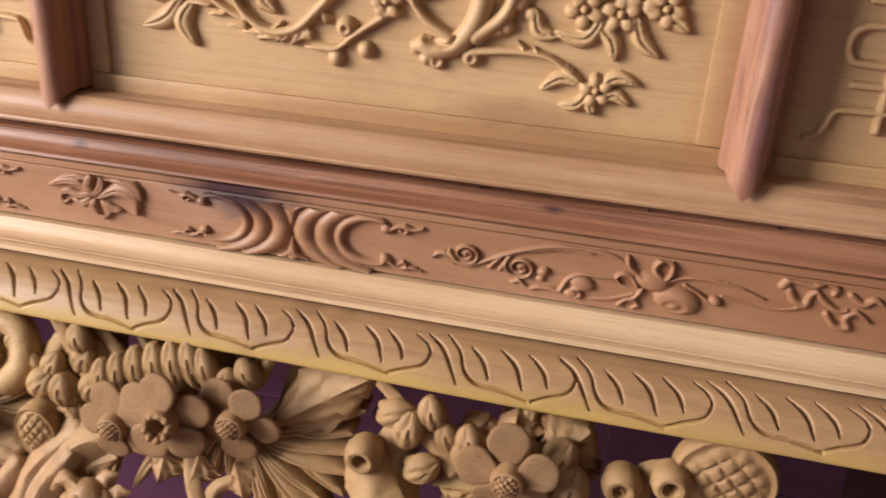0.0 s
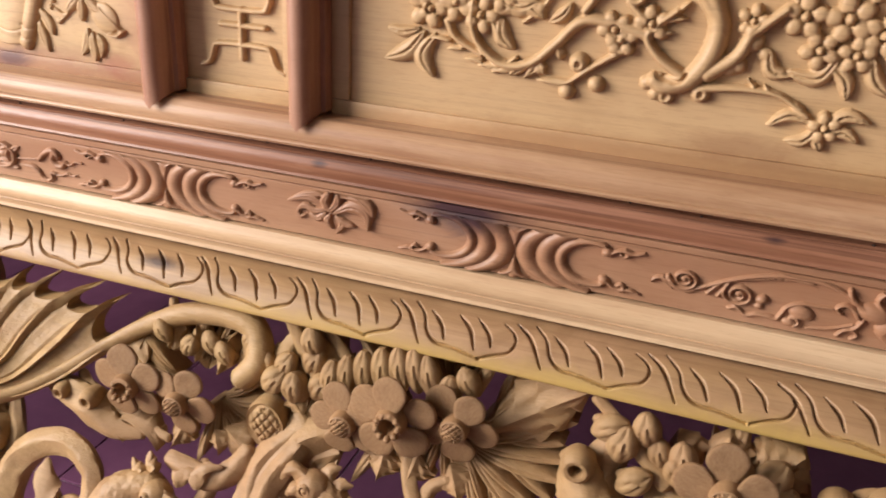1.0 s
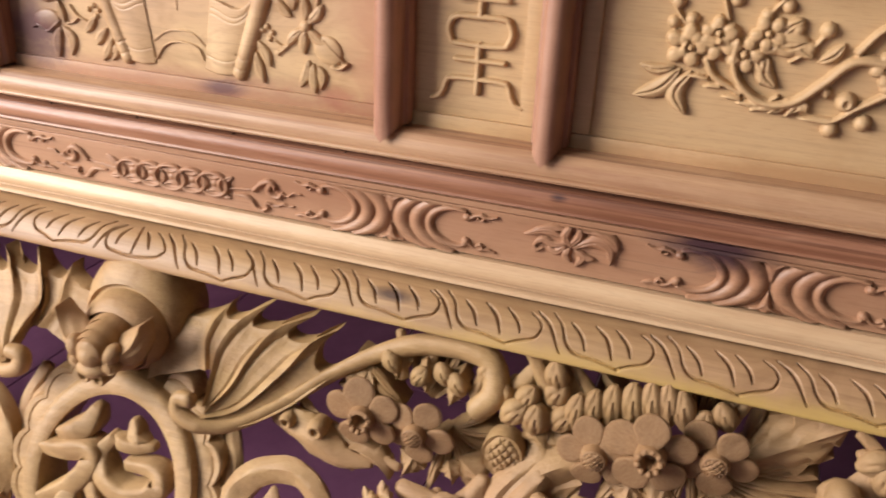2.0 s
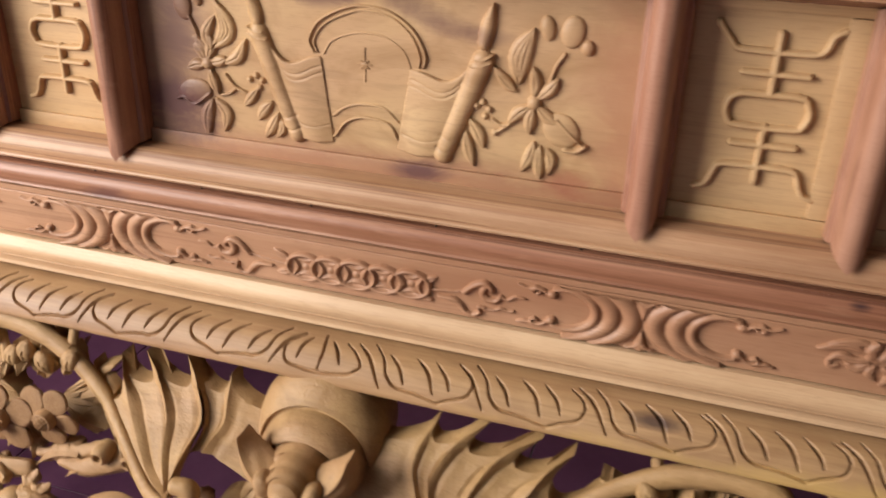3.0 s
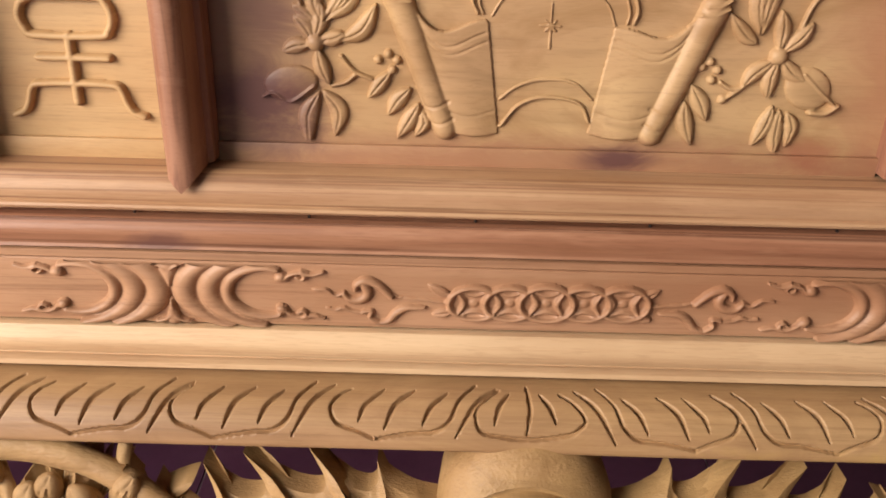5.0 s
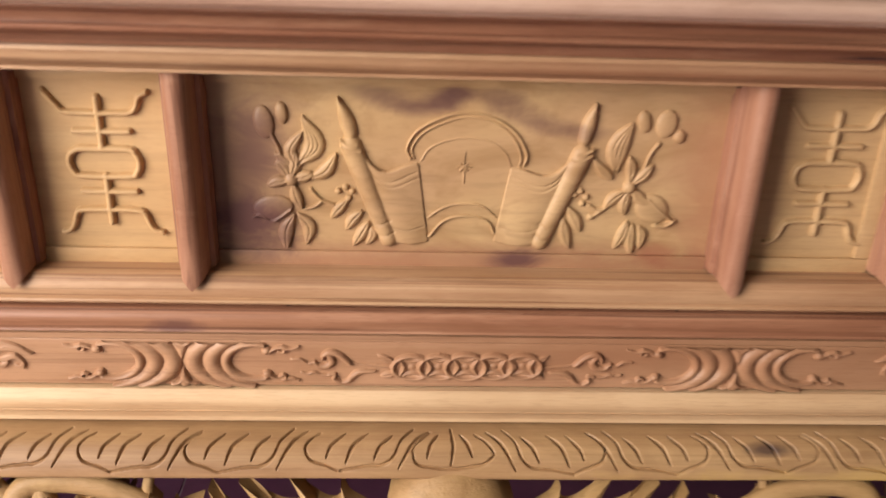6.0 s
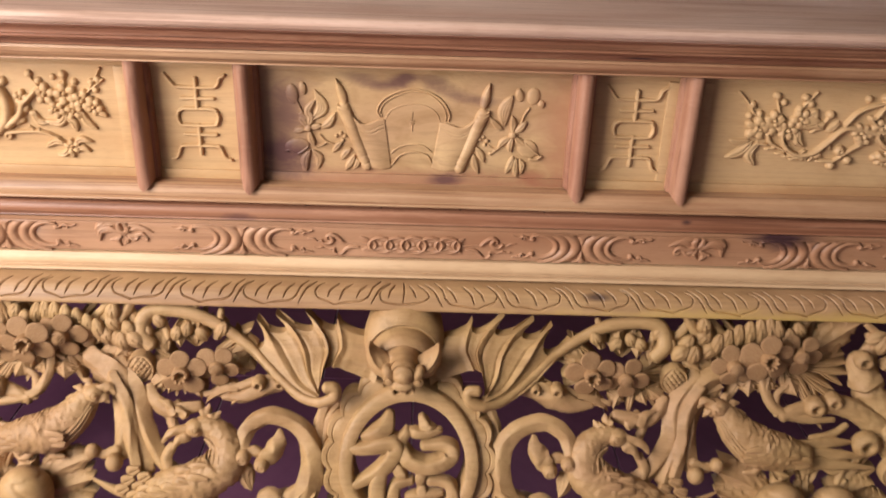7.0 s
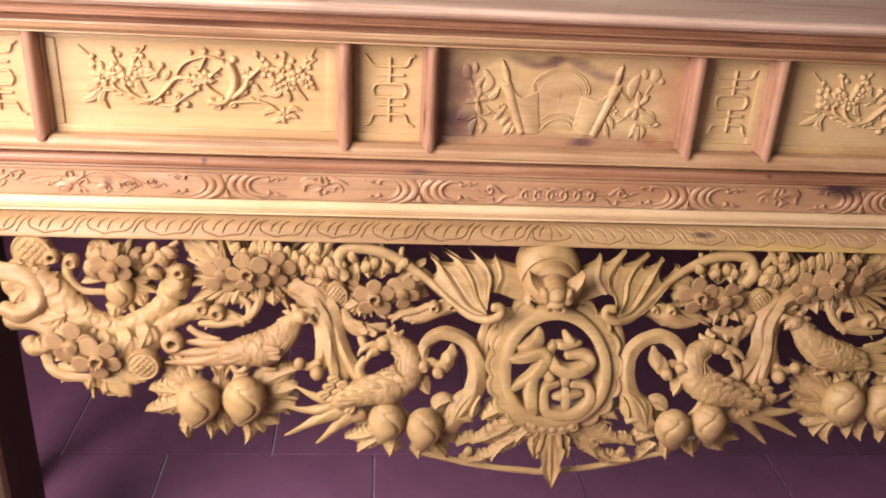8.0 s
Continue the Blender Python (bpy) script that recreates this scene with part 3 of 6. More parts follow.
    # large leaves, buds and the hooked leaf at either side
    for pts, w, gr in (([(-109.2, 1.2), (-98.6, 14.4), (-106.0, 33.2)], 6.0, 1), ([(-111.0, 1.2), (-114.0, 11.0), (-105.8, 23.6)], 3.6, 0), ([(-101.4, -7.8), (-91.8, -2.8), (-85.1, 9.0)], 4.0, 0), ([(-113.6, -34.1), (-119.1, -45.5), (-118.9, -61.3)], 4.4, 0), ([(-110.6, -33.1), (-103.7, -42.5), (-105.9, -55.1)], 4.0, 0),
                       ([(95.8, -0.2), (95.8, 16.7), (103.3, 33.2)], 6.6, 1), ([(94.1, -4.2), (88.2, -0.2), (80.6, 8.8)], 3.2, 0), ([(107.5, -35.2), (105.6, -44.6), (100.7, -54.2)], 3.6, 0), ([(111.5, -37.3), (111.2, -47.8), (112.4, -59.6)], 3.4, 0), ([(116.0, -38.3), (118.8, -44.7), (117.5, -54.3)], 3.0, 0),
                       ([(-78.9, -23.0), (-83.9, -29.1), (-89.0, -35.3)], 3.0, 0), ([(-69.3, -30.7), (-74.8, -36.4), (-79.4, -43.6)], 3.4, 0), ([(-64.9, -38.5), (-69.5, -46.8), (-74.7, -55.3)], 3.4, 0), ([(-62.6, -42.7), (-61.9, -47.9), (-66.0, -54.2)], 2.6, 0),
                       ([(67.2, -25.6), (72.4, -33.9), (76.1, -42.4)], 3.8, 0), ([(64.6, -33.9), (66.4, -44.4), (70.2, -55.1)], 3.8, 0), ([(-114.7, 1.2), (-120.0, 5.2), (-123.9, 8.1)], 2.0, 0)):
        taper(pts, w, 0.0038, gr)
    for c, a, b, turn in (([(-126.9, -29.4)], 13.5, 9.0, 8), ([(-130.0, 28.4)], 6.6, 11.0, 8), ([(-118.6, 34.6)], 4.0, 7.4, 6), ([(123.4, -25.8)], 12.0, 10.0, -35), ([(110.8, 33.7)], 4.6, 7.4, 10), ([(125.4, 32.8)], 7.0, 9.4, -8), ([(134.5, 24.5)], 4.0, 4.6, 0)):
        r.disc(at_mm(c)[0], a * MM, b * MM, turn, 0.0036, dome=0.4)
    for pts, w in (([(-140.6, -36.1), (-135.3, -34.0), (-127.1, -38.2), (-115.1, -30.0)], 0.8), ([(120.0, -18.6), (129.3, -26.9), (138.2, -34.2)], 0.8), ([(126.2, -37.3), (133.1, -37.4), (138.7, -33.7)], 1.4)):
        line(pts, w, 0.0046)
    for pts in ([(-125.6, 20.7), (-122.1, 13.0), (-119.9, 6.1)], [(-101.9, -15.8), (-95.8, -22.9), (-87.5, -26.5)], [(-106.7, -30.0), (-99.9, -28.0), (-94.9, -23.9)], [(121.7, 19.6), (117.4, 12.7), (114.7, 3.7)], [(96.8, -18.5), (91.4, -25.7), (82.0, -32.9)], [(90.9, -26.2), (86.1, -26.7), (80.6, -23.6)]):
        line(pts, 1.2, 0.0028)
    for c in [(-84.2, -16.9), (-79.3, -13.9), (-75.2, -16.9), (-77.4, -21.5), (70.7, -16.4), (74.4, -13.8), (78.5, -17.9), (76.2, -22.5), (82.9, -31.9)]:
        r.disc(at_mm([c])[0], 2.3 * MM, h=0.0032)
    r.H *= 0.82
    return r.build("carved_scroll", 0.030, KNOTTY, parent, "open scroll between two rods, flowers beside it")


open_scroll(scroll_panel)


# ---- carving of the long panels: a curling branch with blossoms, buds and leaves ----
def blossom_branch(parent, dx):
    """The same branch is carved on both long panels; dx moves it from one to the other."""
    r = Relief(-0.655 + dx, -0.315 + dx, 0.886, 1.002, 0.00075)

    def o(p):
        return (p[0] + dx, p[1])

    def st(pts, *rest, **kw):
        r.stroke([o(p) for p in pts], *rest, **kw)

    # thick curling trunk
    st([(-0.4634, 0.9214), (-0.4569, 0.9190), (-0.4445, 0.9238), (-0.4356, 0.9372), (-0.4333, 0.9541), (-0.4393, 0.9696), (-0.4340, 0.9583), (-0.4477, 0.9736)], 0.0050, 0.0040, 0.0085, belly=0.0018)
    st([(-0.4351, 0.9280), (-0.4207, 0.9405), (-0.4147, 0.9574), (-0.4163, 0.9517), (-0.4002, 0.9669)], 0.0048, 0.0028, 0.008)
    st([(-0.4476, 0.9249), (-0.4626, 0.9341), (-0.4704, 0.9441), (-0.4671, 0.9506), (-0.4559, 0.9607)], 0.0034, 0.0018, 0.007)
    st([(-0.4668, 0.9491), (-0.4825, 0.9627), (-0.4764, 0.9638), (-0.4687, 0.9785)], 0.0030, 0.0016, 0.0065)
    st([(-0.5071, 0.9554), (-0.4972, 0.9687), (-0.4828, 0.9758), (-0.4665, 0.9793), (-0.4511, 0.9764)], 0.0026, 0.0016, 0.006)
    # left spray
    st([(-0.4706, 0.9456), (-0.4894, 0.9499), (-0.5078, 0.9496), (-0.5217, 0.9354), (-0.5363, 0.9222), (-0.5529, 0.9196), (-0.5675, 0.9287), (-0.5739, 0.9413), (-0.5735, 0.9544)], 0.0040, 0.0022, 0.0065)
    st([(-0.5363, 0.9216), (-0.5524, 0.9153), (-0.5664, 0.9180)], 0.0014, 0.0007, 0.0045)
    st([(-0.5896, 0.9414), (-0.5835, 0.9320), (-0.5670, 0.9237)], 0.0028, 0.0018, 0.005)
    for i in range(4):
        a = (-0.5395, 0.9212)
        st([(a[0] - 0.006 * i + 0.012, a[1] + 0.001 * i), (a[0] - 0.006 * i, a[1] - 0.008 + 0.001 * i)], 0.0013, 0.0006, 0.0045)
    st([(-0.4867, 0.9329), (-0.5008, 0.9232), (-0.5138, 0.9134), (-0.5285, 0.9132)], 0.0026, 0.0008, 0.0055)
    st([(-0.4839, 0.9348), (-0.4909, 0.9403), (-0.4959, 0.9523)], 0.0026, 0.0016, 0.0055)
    # lower right twig with thorns
    st([(-0.4365, 0.9200), (-0.4134, 0.9222), (-0.3953, 0.9207), (-0.3793, 0.9115)], 0.0026, 0.0014, 0.0055)
    for p in ((-0.4097, 0.9246), (-0.4003, 0.9220), (-0.3909, 0.9186), (-0.3830, 0.9151)):
        st([p, (p[0] - 0.004, p[1] + 0.0035)], 0.0016, 0.0005, 0.0045)
    # leaves at the left end and hanging leaves
    for a, b, w, bend in (((-0.6049, 0.9331), (-0.6306, 0.9146), 0.0052, 0.12), ((-0.5977, 0.9322), (-0.5974, 0.9062), 0.0055, -0.3), ((-0.6086, 0.9344), (-0.6287, 0.9341), 0.003, 0.1),
                          ((-0.5608, 0.9459), (-0.5557, 0.9300), 0.0045, 0.1), ((-0.5558, 0.9464), (-0.5472, 0.9293), 0.0045, -0.2), ((-0.5595, 0.9493), (-0.5299, 0.9490), 0.0072, 0.25), ((-0.5571, 0.9575), (-0.5343, 0.9580), 0.005, -0.2),
                          ((-0.3732, 0.9401), (-0.3624, 0.9226), 0.004, 0.15), ((-0.3549, 0.9468), (-0.3403, 0.9264), 0.004, -0.15), ((-0.3404, 0.9458), (-0.3279, 0.9404), 0.0035, 0.1),
                          ((-0.3757, 0.9086), (-0.3992, 0.9039), 0.0032, -0.2), ((-0.3735, 0.9048), (-0.3884, 0.8967), 0.003, 0.2), ((-0.3699, 0.9050), (-0.3477, 0.9118), 0.0035, 0.25), ((-0.3684, 0.9027), (-0.3514, 0.9003), 0.003, 0.2), ((-0.3736, 0.9033), (-0.3700, 0.8935), 0.003, 0.0),
                          ((-0.4057, 0.9448), (-0.3914, 0.9320), 0.004, -0.3), ((-0.3950, 0.9341), (-0.3695, 0.9462), 0.004, -0.3), ((-0.5501, 0.9608), (-0.5390, 0.9698), 0.003, 0.1), ((-0.5265, 0.9473), (-0.5153, 0.9586), 0.0032, -0.1)):
        r.leaf(o(a), o(b), w, 0.0050, bend)
    # leaflets along the twigs, a hollow and pits in the knobs of the trunk
    for a, b in (((-0.5666, 0.9197), (-0.5772, 0.9205)), ((-0.5571, 0.9178), (-0.5685, 0.9174)), ((-0.5469, 0.9176), (-0.5598, 0.9140)), ((-0.5413, 0.9193), (-0.5488, 0.9137)), ((-0.5341, 0.9202), (-0.5387, 0.9139)), ((-0.5106, 0.9141), (-0.5312, 0.9128)),
                 ((-0.4662, 0.9455), (-0.4570, 0.9483)), ((-0.4609, 0.9540), (-0.4507, 0.9565)), ((-0.4556, 0.9593), (-0.4504, 0.9651)), ((-0.5216, 0.9351), (-0.5185, 0.9263)), ((-0.5299, 0.9237), (-0.5277, 0.9166)), ((-0.5879, 0.9298), (-0.5993, 0.9306)), ((-0.5794, 0.9260), (-0.5889, 0.9250))):
        st([a, ((a[0] + b[0]) / 2, (a[1] + b[1]) / 2 + 0.0006), b], 0.0014, 0.0005, 0.0046, belly=0.0008)
    st([(-0.4639, 0.9280), (-0.4602, 0.9237), (-0.4495, 0.9225), (-0.4460, 0.9270)], 0.0012, 0.0012, 0.0035, cut=True)
    # blossoms
    for c, rr, turn in (((-0.6025, 0.9485), 0.0135, 10), ((-0.5837, 0.9535), 0.0125, 40), ((-0.5684, 0.9471), 0.0115, 0), ((-0.5849, 0.9579), 0.0105, 25), ((-0.5570, 0.9605), 0.011, 50), ((-0.5996, 0.9480), 0.0105, 70),
                        ((-0.3909, 0.9637), 0.012, 15), ((-0.3693, 0.9646), 0.013, 35), ((-0.3513, 0.9580), 0.012, 5), ((-0.3804, 0.9472), 0.0105, 50), ((-0.3622, 0.9465), 0.010, 20), ((-0.3404, 0.9510), 0.010, 60), ((-0.3698, 0.9065), 0.009, 30),
                        ((-0.4845, 0.9417), 0.010, 20), ((-0.4889, 0.9468), 0.0105, 45), ((-0.4161, 0.9590), 0.009, 10), ((-0.4688, 0.9520), 0.0105, 30)):
        r.flower(o(c), rr, 0.0072, turn)
    # buds and berries
    for c, rr in (((-0.5075, 0.9257), 0.0062), ((-0.5131, 0.9084), 0.0052), ((-0.4963, 0.9146), 0.0052), ((-0.5193, 0.9301), 0.0035), ((-0.4675, 0.9192), 0.0045), ((-0.4558, 0.9127), 0.0048), ((-0.4373, 0.9168), 0.0055),
                  ((-0.4620, 0.9135), 0.0042), ((-0.5310, 0.9196), 0.004), ((-0.4139, 0.9472), 0.005), ((-0.4195, 0.9346), 0.0045), ((-0.4073, 0.9420), 0.004),
                  ((-0.5862, 0.9841), 0.0045), ((-0.5778, 0.9774), 0.004), ((-0.6110, 0.9739), 0.0045), ((-0.6121, 0.9618), 0.004), ((-0.6016, 0.9644), 0.0042), ((-0.5554, 0.9833), 0.0045), ((-0.5490, 0.9765), 0.0042), ((-0.5597, 0.9711), 0.004),
                  ((-0.5414, 0.9647), 0.0042), ((-0.5254, 0.9654), 0.0048), ((-0.5331, 0.9543), 0.0042), ((-0.4881, 0.9834), 0.0042), ((-0.4705, 0.9855), 0.005), ((-0.4508, 0.9843), 0.005), ((-0.4334, 0.9764), 0.0052), ((-0.4048, 0.9848), 0.0045),
                  ((-0.3957, 0.9780), 0.004), ((-0.3691, 0.9849), 0.0048), ((-0.3584, 0.9774), 0.0042), ((-0.3404, 0.9781), 0.004), ((-0.3332, 0.9806), 0.004), ((-0.3367, 0.9695), 0.004), ((-0.4240, 0.9330), 0.0048), ((-0.4128, 0.9482), 0.0045), ((-0.3799, 0.9823), 0.0035)):
        r.disc(o(c), rr, h=rr * 1.15)
    for c in ((-0.4558, 0.9127), (-0.4369, 0.9165), (-0.4726, 0.9147), (-0.5074, 0.9253)):
        r.disc(o(c), 0.0021, h=0.0028, cut=True)
    for pts in ([(-0.6267, 0.9872), (-0.6175, 0.9778), (-0.6083, 0.9655), (-0.5989, 0.9552)], [(-0.5864, 0.9820), (-0.5808, 0.9667)], [(-0.5446, 0.9894), (-0.5560, 0.9748), (-0.5637, 0.9638)], [(-0.3296, 0.9930), (-0.3368, 0.9805), (-0.3440, 0.9692)], [(-0.3281, 0.9808), (-0.3476, 0.9654)],
                [(-0.3692, 0.9827), (-0.3678, 0.9697)], [(-0.4049, 0.9826), (-0.3958, 0.9708)], [(-0.5416, 0.9626), (-0.5540, 0.9535), (-0.5688, 0.9421)], [(-0.5255, 0.9640), (-0.5332, 0.9529), (-0.5427, 0.9453)]):
        st(pts, 0.0015, 0.0012, 0.0038)
    return r.build("carved_branch", 0.030, PANEL, parent, "curling branch with five-petalled blossoms and berries")


blossom_branch(branch_panels[0], 0.0)
blossom_branch(branch_panels[1], 0.97)


# ---- carving of the frieze ----
def frieze_relief():
    zc = 0.8138

    def piece(x0, x1):
        return Relief(x0, x1, 0.7962, 0.8300, 0.0006)

    def done(r, name, label):
        r.H *= 0.86
        r.build(name, -0.0010, FRIEZE, frieze, label)

    def spiral(r, u, v, size, turn, s=1, twist=1, h=0.0036, w=1.15, rounds=2.2):
        """A curl that winds in to a button."""
        n = int(9 * rounds)
        pts = []
        for k in range(n + 1):
            f = k / n
            a = radians(turn) + twist * 2 * math.pi * rounds * f
            pts.append((s * (u + size * (1 - 0.86 * f) * math.cos(a)) * MM, zc + (v + 0.78 * size * (1 - 0.86 * f) * math.sin(a)) * MM))
        r.stroke(pts, w * MM, 0.8 * MM, h, dome=0.7)
        r.disc((s * u * MM, zc + v * MM), 0.20 * size * MM, h=h)

    def arcs(x):
        """Two sets of nested C-shaped ridges, back to back, with a leaf between them above and below."""
        r = piece(x - 0.098, x + 0.098)
        for s in (-1, 1):
            for near, a, b, w, end, h in ((6.4, 41, 21.5, 6.4, 66, 0.0052), (18.6, 33, 19.2, 6.0, 82, 0.0050), (28.2, 19, 13.6, 3.6, 112, 0.0044)):
                pts = [(x + s * (near + a * (1 - math.cos(radians(q)))) * MM, zc + (1.2 + b * math.sin(radians(q))) * MM) for q in np.linspace(-end, end, 17)]
                r.stroke(pts, 1.5 * MM, 1.5 * MM, h, belly=(w - 1.5) * MM, dome=0.75)
            for v in (-1, 1):
                r.disc((x + s * 55.5 * MM, zc + (0.8 + v * 9.0) * MM), 3.6 * MM, 2.9 * MM, 25 * s * v, 0.0044)
                q = [(x + s * u * MM, zc + w * MM) for u, w in ((57, v * 8.4), (60.5, v * 11.4), (65, v * 12.6), (68, v * 10.8), (66, v * 8.8), (63.5, v * 10.0))]
                r.stroke(q, 1.3 * MM, 0.9 * MM, 0.0036)
                r.stroke([(x + s * u * MM, zc + w * MM) for u, w in ((66, v * 12.8), (71, v * 11.6), (77, v * 13.2))], 1.7 * MM, 0.6 * MM, 0.0034)
        for v in (-1, 1):
            r.stroke([(x, zc + v * 3.5 * MM), (x, zc + v * 15.0 * MM)], 0.4 * MM, (5.4 if v > 0 else 4.2) * MM, 0.0040, dome=0.5)
            for s in (-1, 1):
                r.stroke([(x + s * 1.5 * MM, zc + v * 13.5 * MM), (x + s * 4.5 * MM, zc + v * 15.4 * MM), (x + s * 9.0 * MM, zc + v * 16.6 * MM)], 1.4 * MM, 0.5 * MM, 0.0044)
        done(r, "carved_arc", "nested C-shaped ridges set back to back")

    for x in (-0.4455, -0.187, 0.188, 0.442):
        arcs(x)

    # a chain of five overlapping square-holed coins, with small leaves and curling ribbons at both ends
    r = piece(-0.125, 0.125)

    def ribbon(pts, w, h=0.0032, belly=0.0, s=1):
        r.stroke([(s * u * MM, zc + v * MM) for u, v in pts], w * MM, 0.55 * w * MM, h, belly=belly * MM, dome=0.6)

    for s in (-1, 1):
        q = 1 if s < 0 else -1
        ribbon([(q * u, v) for u, v in [(-48.0, -2.4), (-62.2, -1.0), (-72.1, 0.2), (-79.2, 3.8)]], 0.8, 0.0024)
        ribbon([(q * u, v) for u, v in [(-76.3, 0.4), (-82.6, 6.5), (-89.0, 9.1), (-93.7, 6.7), (-94.3, 3.5)]], 1.9, 0.0038, 1.0)
        ribbon([(q * u, v) for u, v in [(-90.4, 7.4), (-88.1, 2.5), (-91.0, -1.5), (-96.6, -2.0), (-99.9, 1.4)]], 2.4, 0.0036, 0.9)
        ribbon([(q * u, v) for u, v in [(-99.9, 2.0), (-104.4, 0.2), (-109.4, 3.5), (-115.6, 3.3)]], 1.2, 0.0028)
        ribbon([(q * u, v) for u, v in [(-59.2, -5.4), (-68.3, -5.8), (-73.4, -8.6), (-77.8, -13.6), (-83.5, -14.5)]], 0.9, 0.0034, 1.8)
        ribbon([(q * u, v) for u, v in [(-83.5, -14.5), (-87.0, -11.7), (-86.1, -8.1), (-90.4, -8.3)]], 1.8, 0.0034)
        ribbon([(q * u, v) for u, v in [(-90.4, -9.2), (-96.6, -8.5), (-100.6, -6.7), (-104.6, -7.8), (-109.1, -7.0)]], 1.2, 0.0028)
        for tip in ([(-46.5, 1.5), (-51.6, 3.9), (-57.9, 7.5)], [(-46.1, -7.5), (-50.6, -8.6), (-55.7, -9.2)]):
            ribbon([(q * u, v) for u, v in tip], 0.8, 0.0030, 2.3)
            r.stroke([(q * u * MM, zc + v * MM) for u, v in tip], 0.9 * MM, 0.7 * MM, 0.0014, cut=True)
    for x in (-0.0345, 0.0405, -0.0165, 0.0210, 0.0020):
        a, b = (0.0136, 0.0096) if abs(x) < 0.01 else (0.0128, 0.0090)
        z = zc - 0.0015 + 0.02 * x
        inside = ((r.X - x) / a) ** 2 + ((r.Z - z) / b) ** 2 < 1
        r.H[inside] = 0.0007
        r.stroke([(x + a * math.cos(q), z + b * math.sin(q)) for q in np.linspace(0, 2 * math.pi, 25)], 0.0017, 0.0017, 0.0042, dome=0.6)
        for s in (-1, 1):
            r.stroke([(x + s * 0.0078, z + 0.0055), (x + s * 0.0052, z), (x + s * 0.0078, z - 0.0055)], 0.0009, 0.0009, 0.0034, belly=0.0009)
            r.stroke([(x - 0.0058, z + s * 0.0062), (x, z + s * 0.0046), (x + 0.0058, z + s * 0.0062)], 0.0007, 0.0007, 0.0026, belly=0.0005)
        r.disc((x, z), 0.0026, 0.0022, 0, 0.0018, dome=0.3)
    done(r, "carved_coin_chain", "row of five overlapping square-holed coins with ribbon ends")

    def lily(x, s):
        r = piece(x - 0.046, x + 0.046)
        for pts, w, h in (([(3.1, 15.1), (15.8, 15.5), (24.8, 10.4), (28.2, 4.4)], 3.8, 0.0042), ([(0.0, 2.4), (12.0, 8.5), (22.8, 5.8), (24.6, -5.5)], 4.4, 0.0048), ([(1.3, 0.4), (7.6, -3.7), (14.3, -4.2)], 2.2, 0.0036), ([(-2.2, 2.8), (-6.6, 9.4), (-2.6, 17.1)], 3.0, 0.0050),
                          ([(-2.9, 3.4), (2.5, 10.0), (2.6, 17.1)], 2.8, 0.0050), ([(-7.6, 7.8), (-20.1, 10.3), (-34.6, 5.7)], 2.4, 0.0036), ([(-7.6, 13.5), (-16.7, 13.0), (-28.6, 10.2)], 1.8, 0.0032), ([(-4.2, 4.7), (-13.7, 1.8), (-21.9, 3.6), (-27.9, -1.0)], 2.2, 0.0034),
                          ([(-27.0, -0.1), (-26.1, -4.4), (-21.3, -2.9)], 1.2, 0.0030), ([(-6.1, 1.5), (-12.1, -3.4), (-17.9, -1.0)], 2.0, 0.0034), ([(-3.2, 0.5), (-5.4, -4.2), (-1.4, -8.8)], 2.2, 0.0038), ([(1.2, -0.3), (6.0, -4.0), (1.8, -11.3)], 2.6, 0.0040)):
            q = [(x + s * u * MM, zc + v * MM) for u, v in pts]
            r.stroke(q, 0.9 * MM, 0.5 * MM, h, belly=w * MM, dome=0.5)
            r.stroke(q, 0.5 * MM, 0.3 * MM, h * 0.3, cut=True)
        done(r, "carved_lily", "low carved lily with spread leaves")

    lily(0.3190, 1)
    lily(-0.3190, -1)

    def gourd(s):
        """Scrolling stems, a gourd with ribbons, and clouds."""
        r = piece(min(s * 0.525, s * 0.84), max(s * 0.525, s * 0.84))

        def st(pts, w0, w1=None, h=3.2, belly=0.0):
            r.stroke([(s * u * MM, zc + v * MM) for u, v in pts], w0 * MM, (w1 or w0) * MM, h * MM, belly=belly * MM, dome=0.65)

        def blob(c, a, b, turn=0.0, h=4.0):
            r.disc((s * c[0][0] * MM, zc + c[0][1] * MM), a * MM, b * MM, turn * s, h * MM, dome=0.5)

        def curl(c, size, turn, twist, rounds=2.0, w=1.3):
            spiral(r, c[0][0], c[0][1], size, turn, s, twist, 0.0038, w, rounds)

        st([(504.7, 0.8), (510.7, -2.4), (517.1, -0.6), (522.2, -3.9), (528.1, 0.2), (533.2, 0.3), (537.9, -3.4), (545.7, -4.8), (555.4, 1.0)], 0.9, 1.0, 2.8, 0.4)
        st([(551.8, -1.7), (566.8, 6.3), (580.2, 11.5), (595.0, 14.9), (609.8, 15.4), (621.9, 13.5), (630.4, 9.6), (637.8, 3.6)], 1.1, 1.2, 3.0, 0.3)
        st([(564.3, -0.3), (568.4, 5.9), (581.9, 10.1), (596.7, 13.2), (611.6, 13.1)], 0.8, 0.5, 2.4)
        curl([(543.3, 2.4)], 8.2, 200, 1)
        curl([(573.7, -0.7)], 8.8, 150, 1)
        for pts in ([(534.1, 2.2), (536.5, -1.5), (539.9, -3.7)], [(531.3, 1.0), (533.7, -2.0), (537.4, -4.8)], [(557.0, -3.6), (559.9, 0.3), (563.3, 3.7)], [(562.8, -4.0), (564.9, 0.5), (567.6, 4.4)]):
            st(pts, 1.5, 0.7, 3.0)
        blob([(586.4, -1.3)], 3.8, 3.0, 20)
        blob([(585.3, -5.6)], 3.0, 2.0, 0, 3.2)
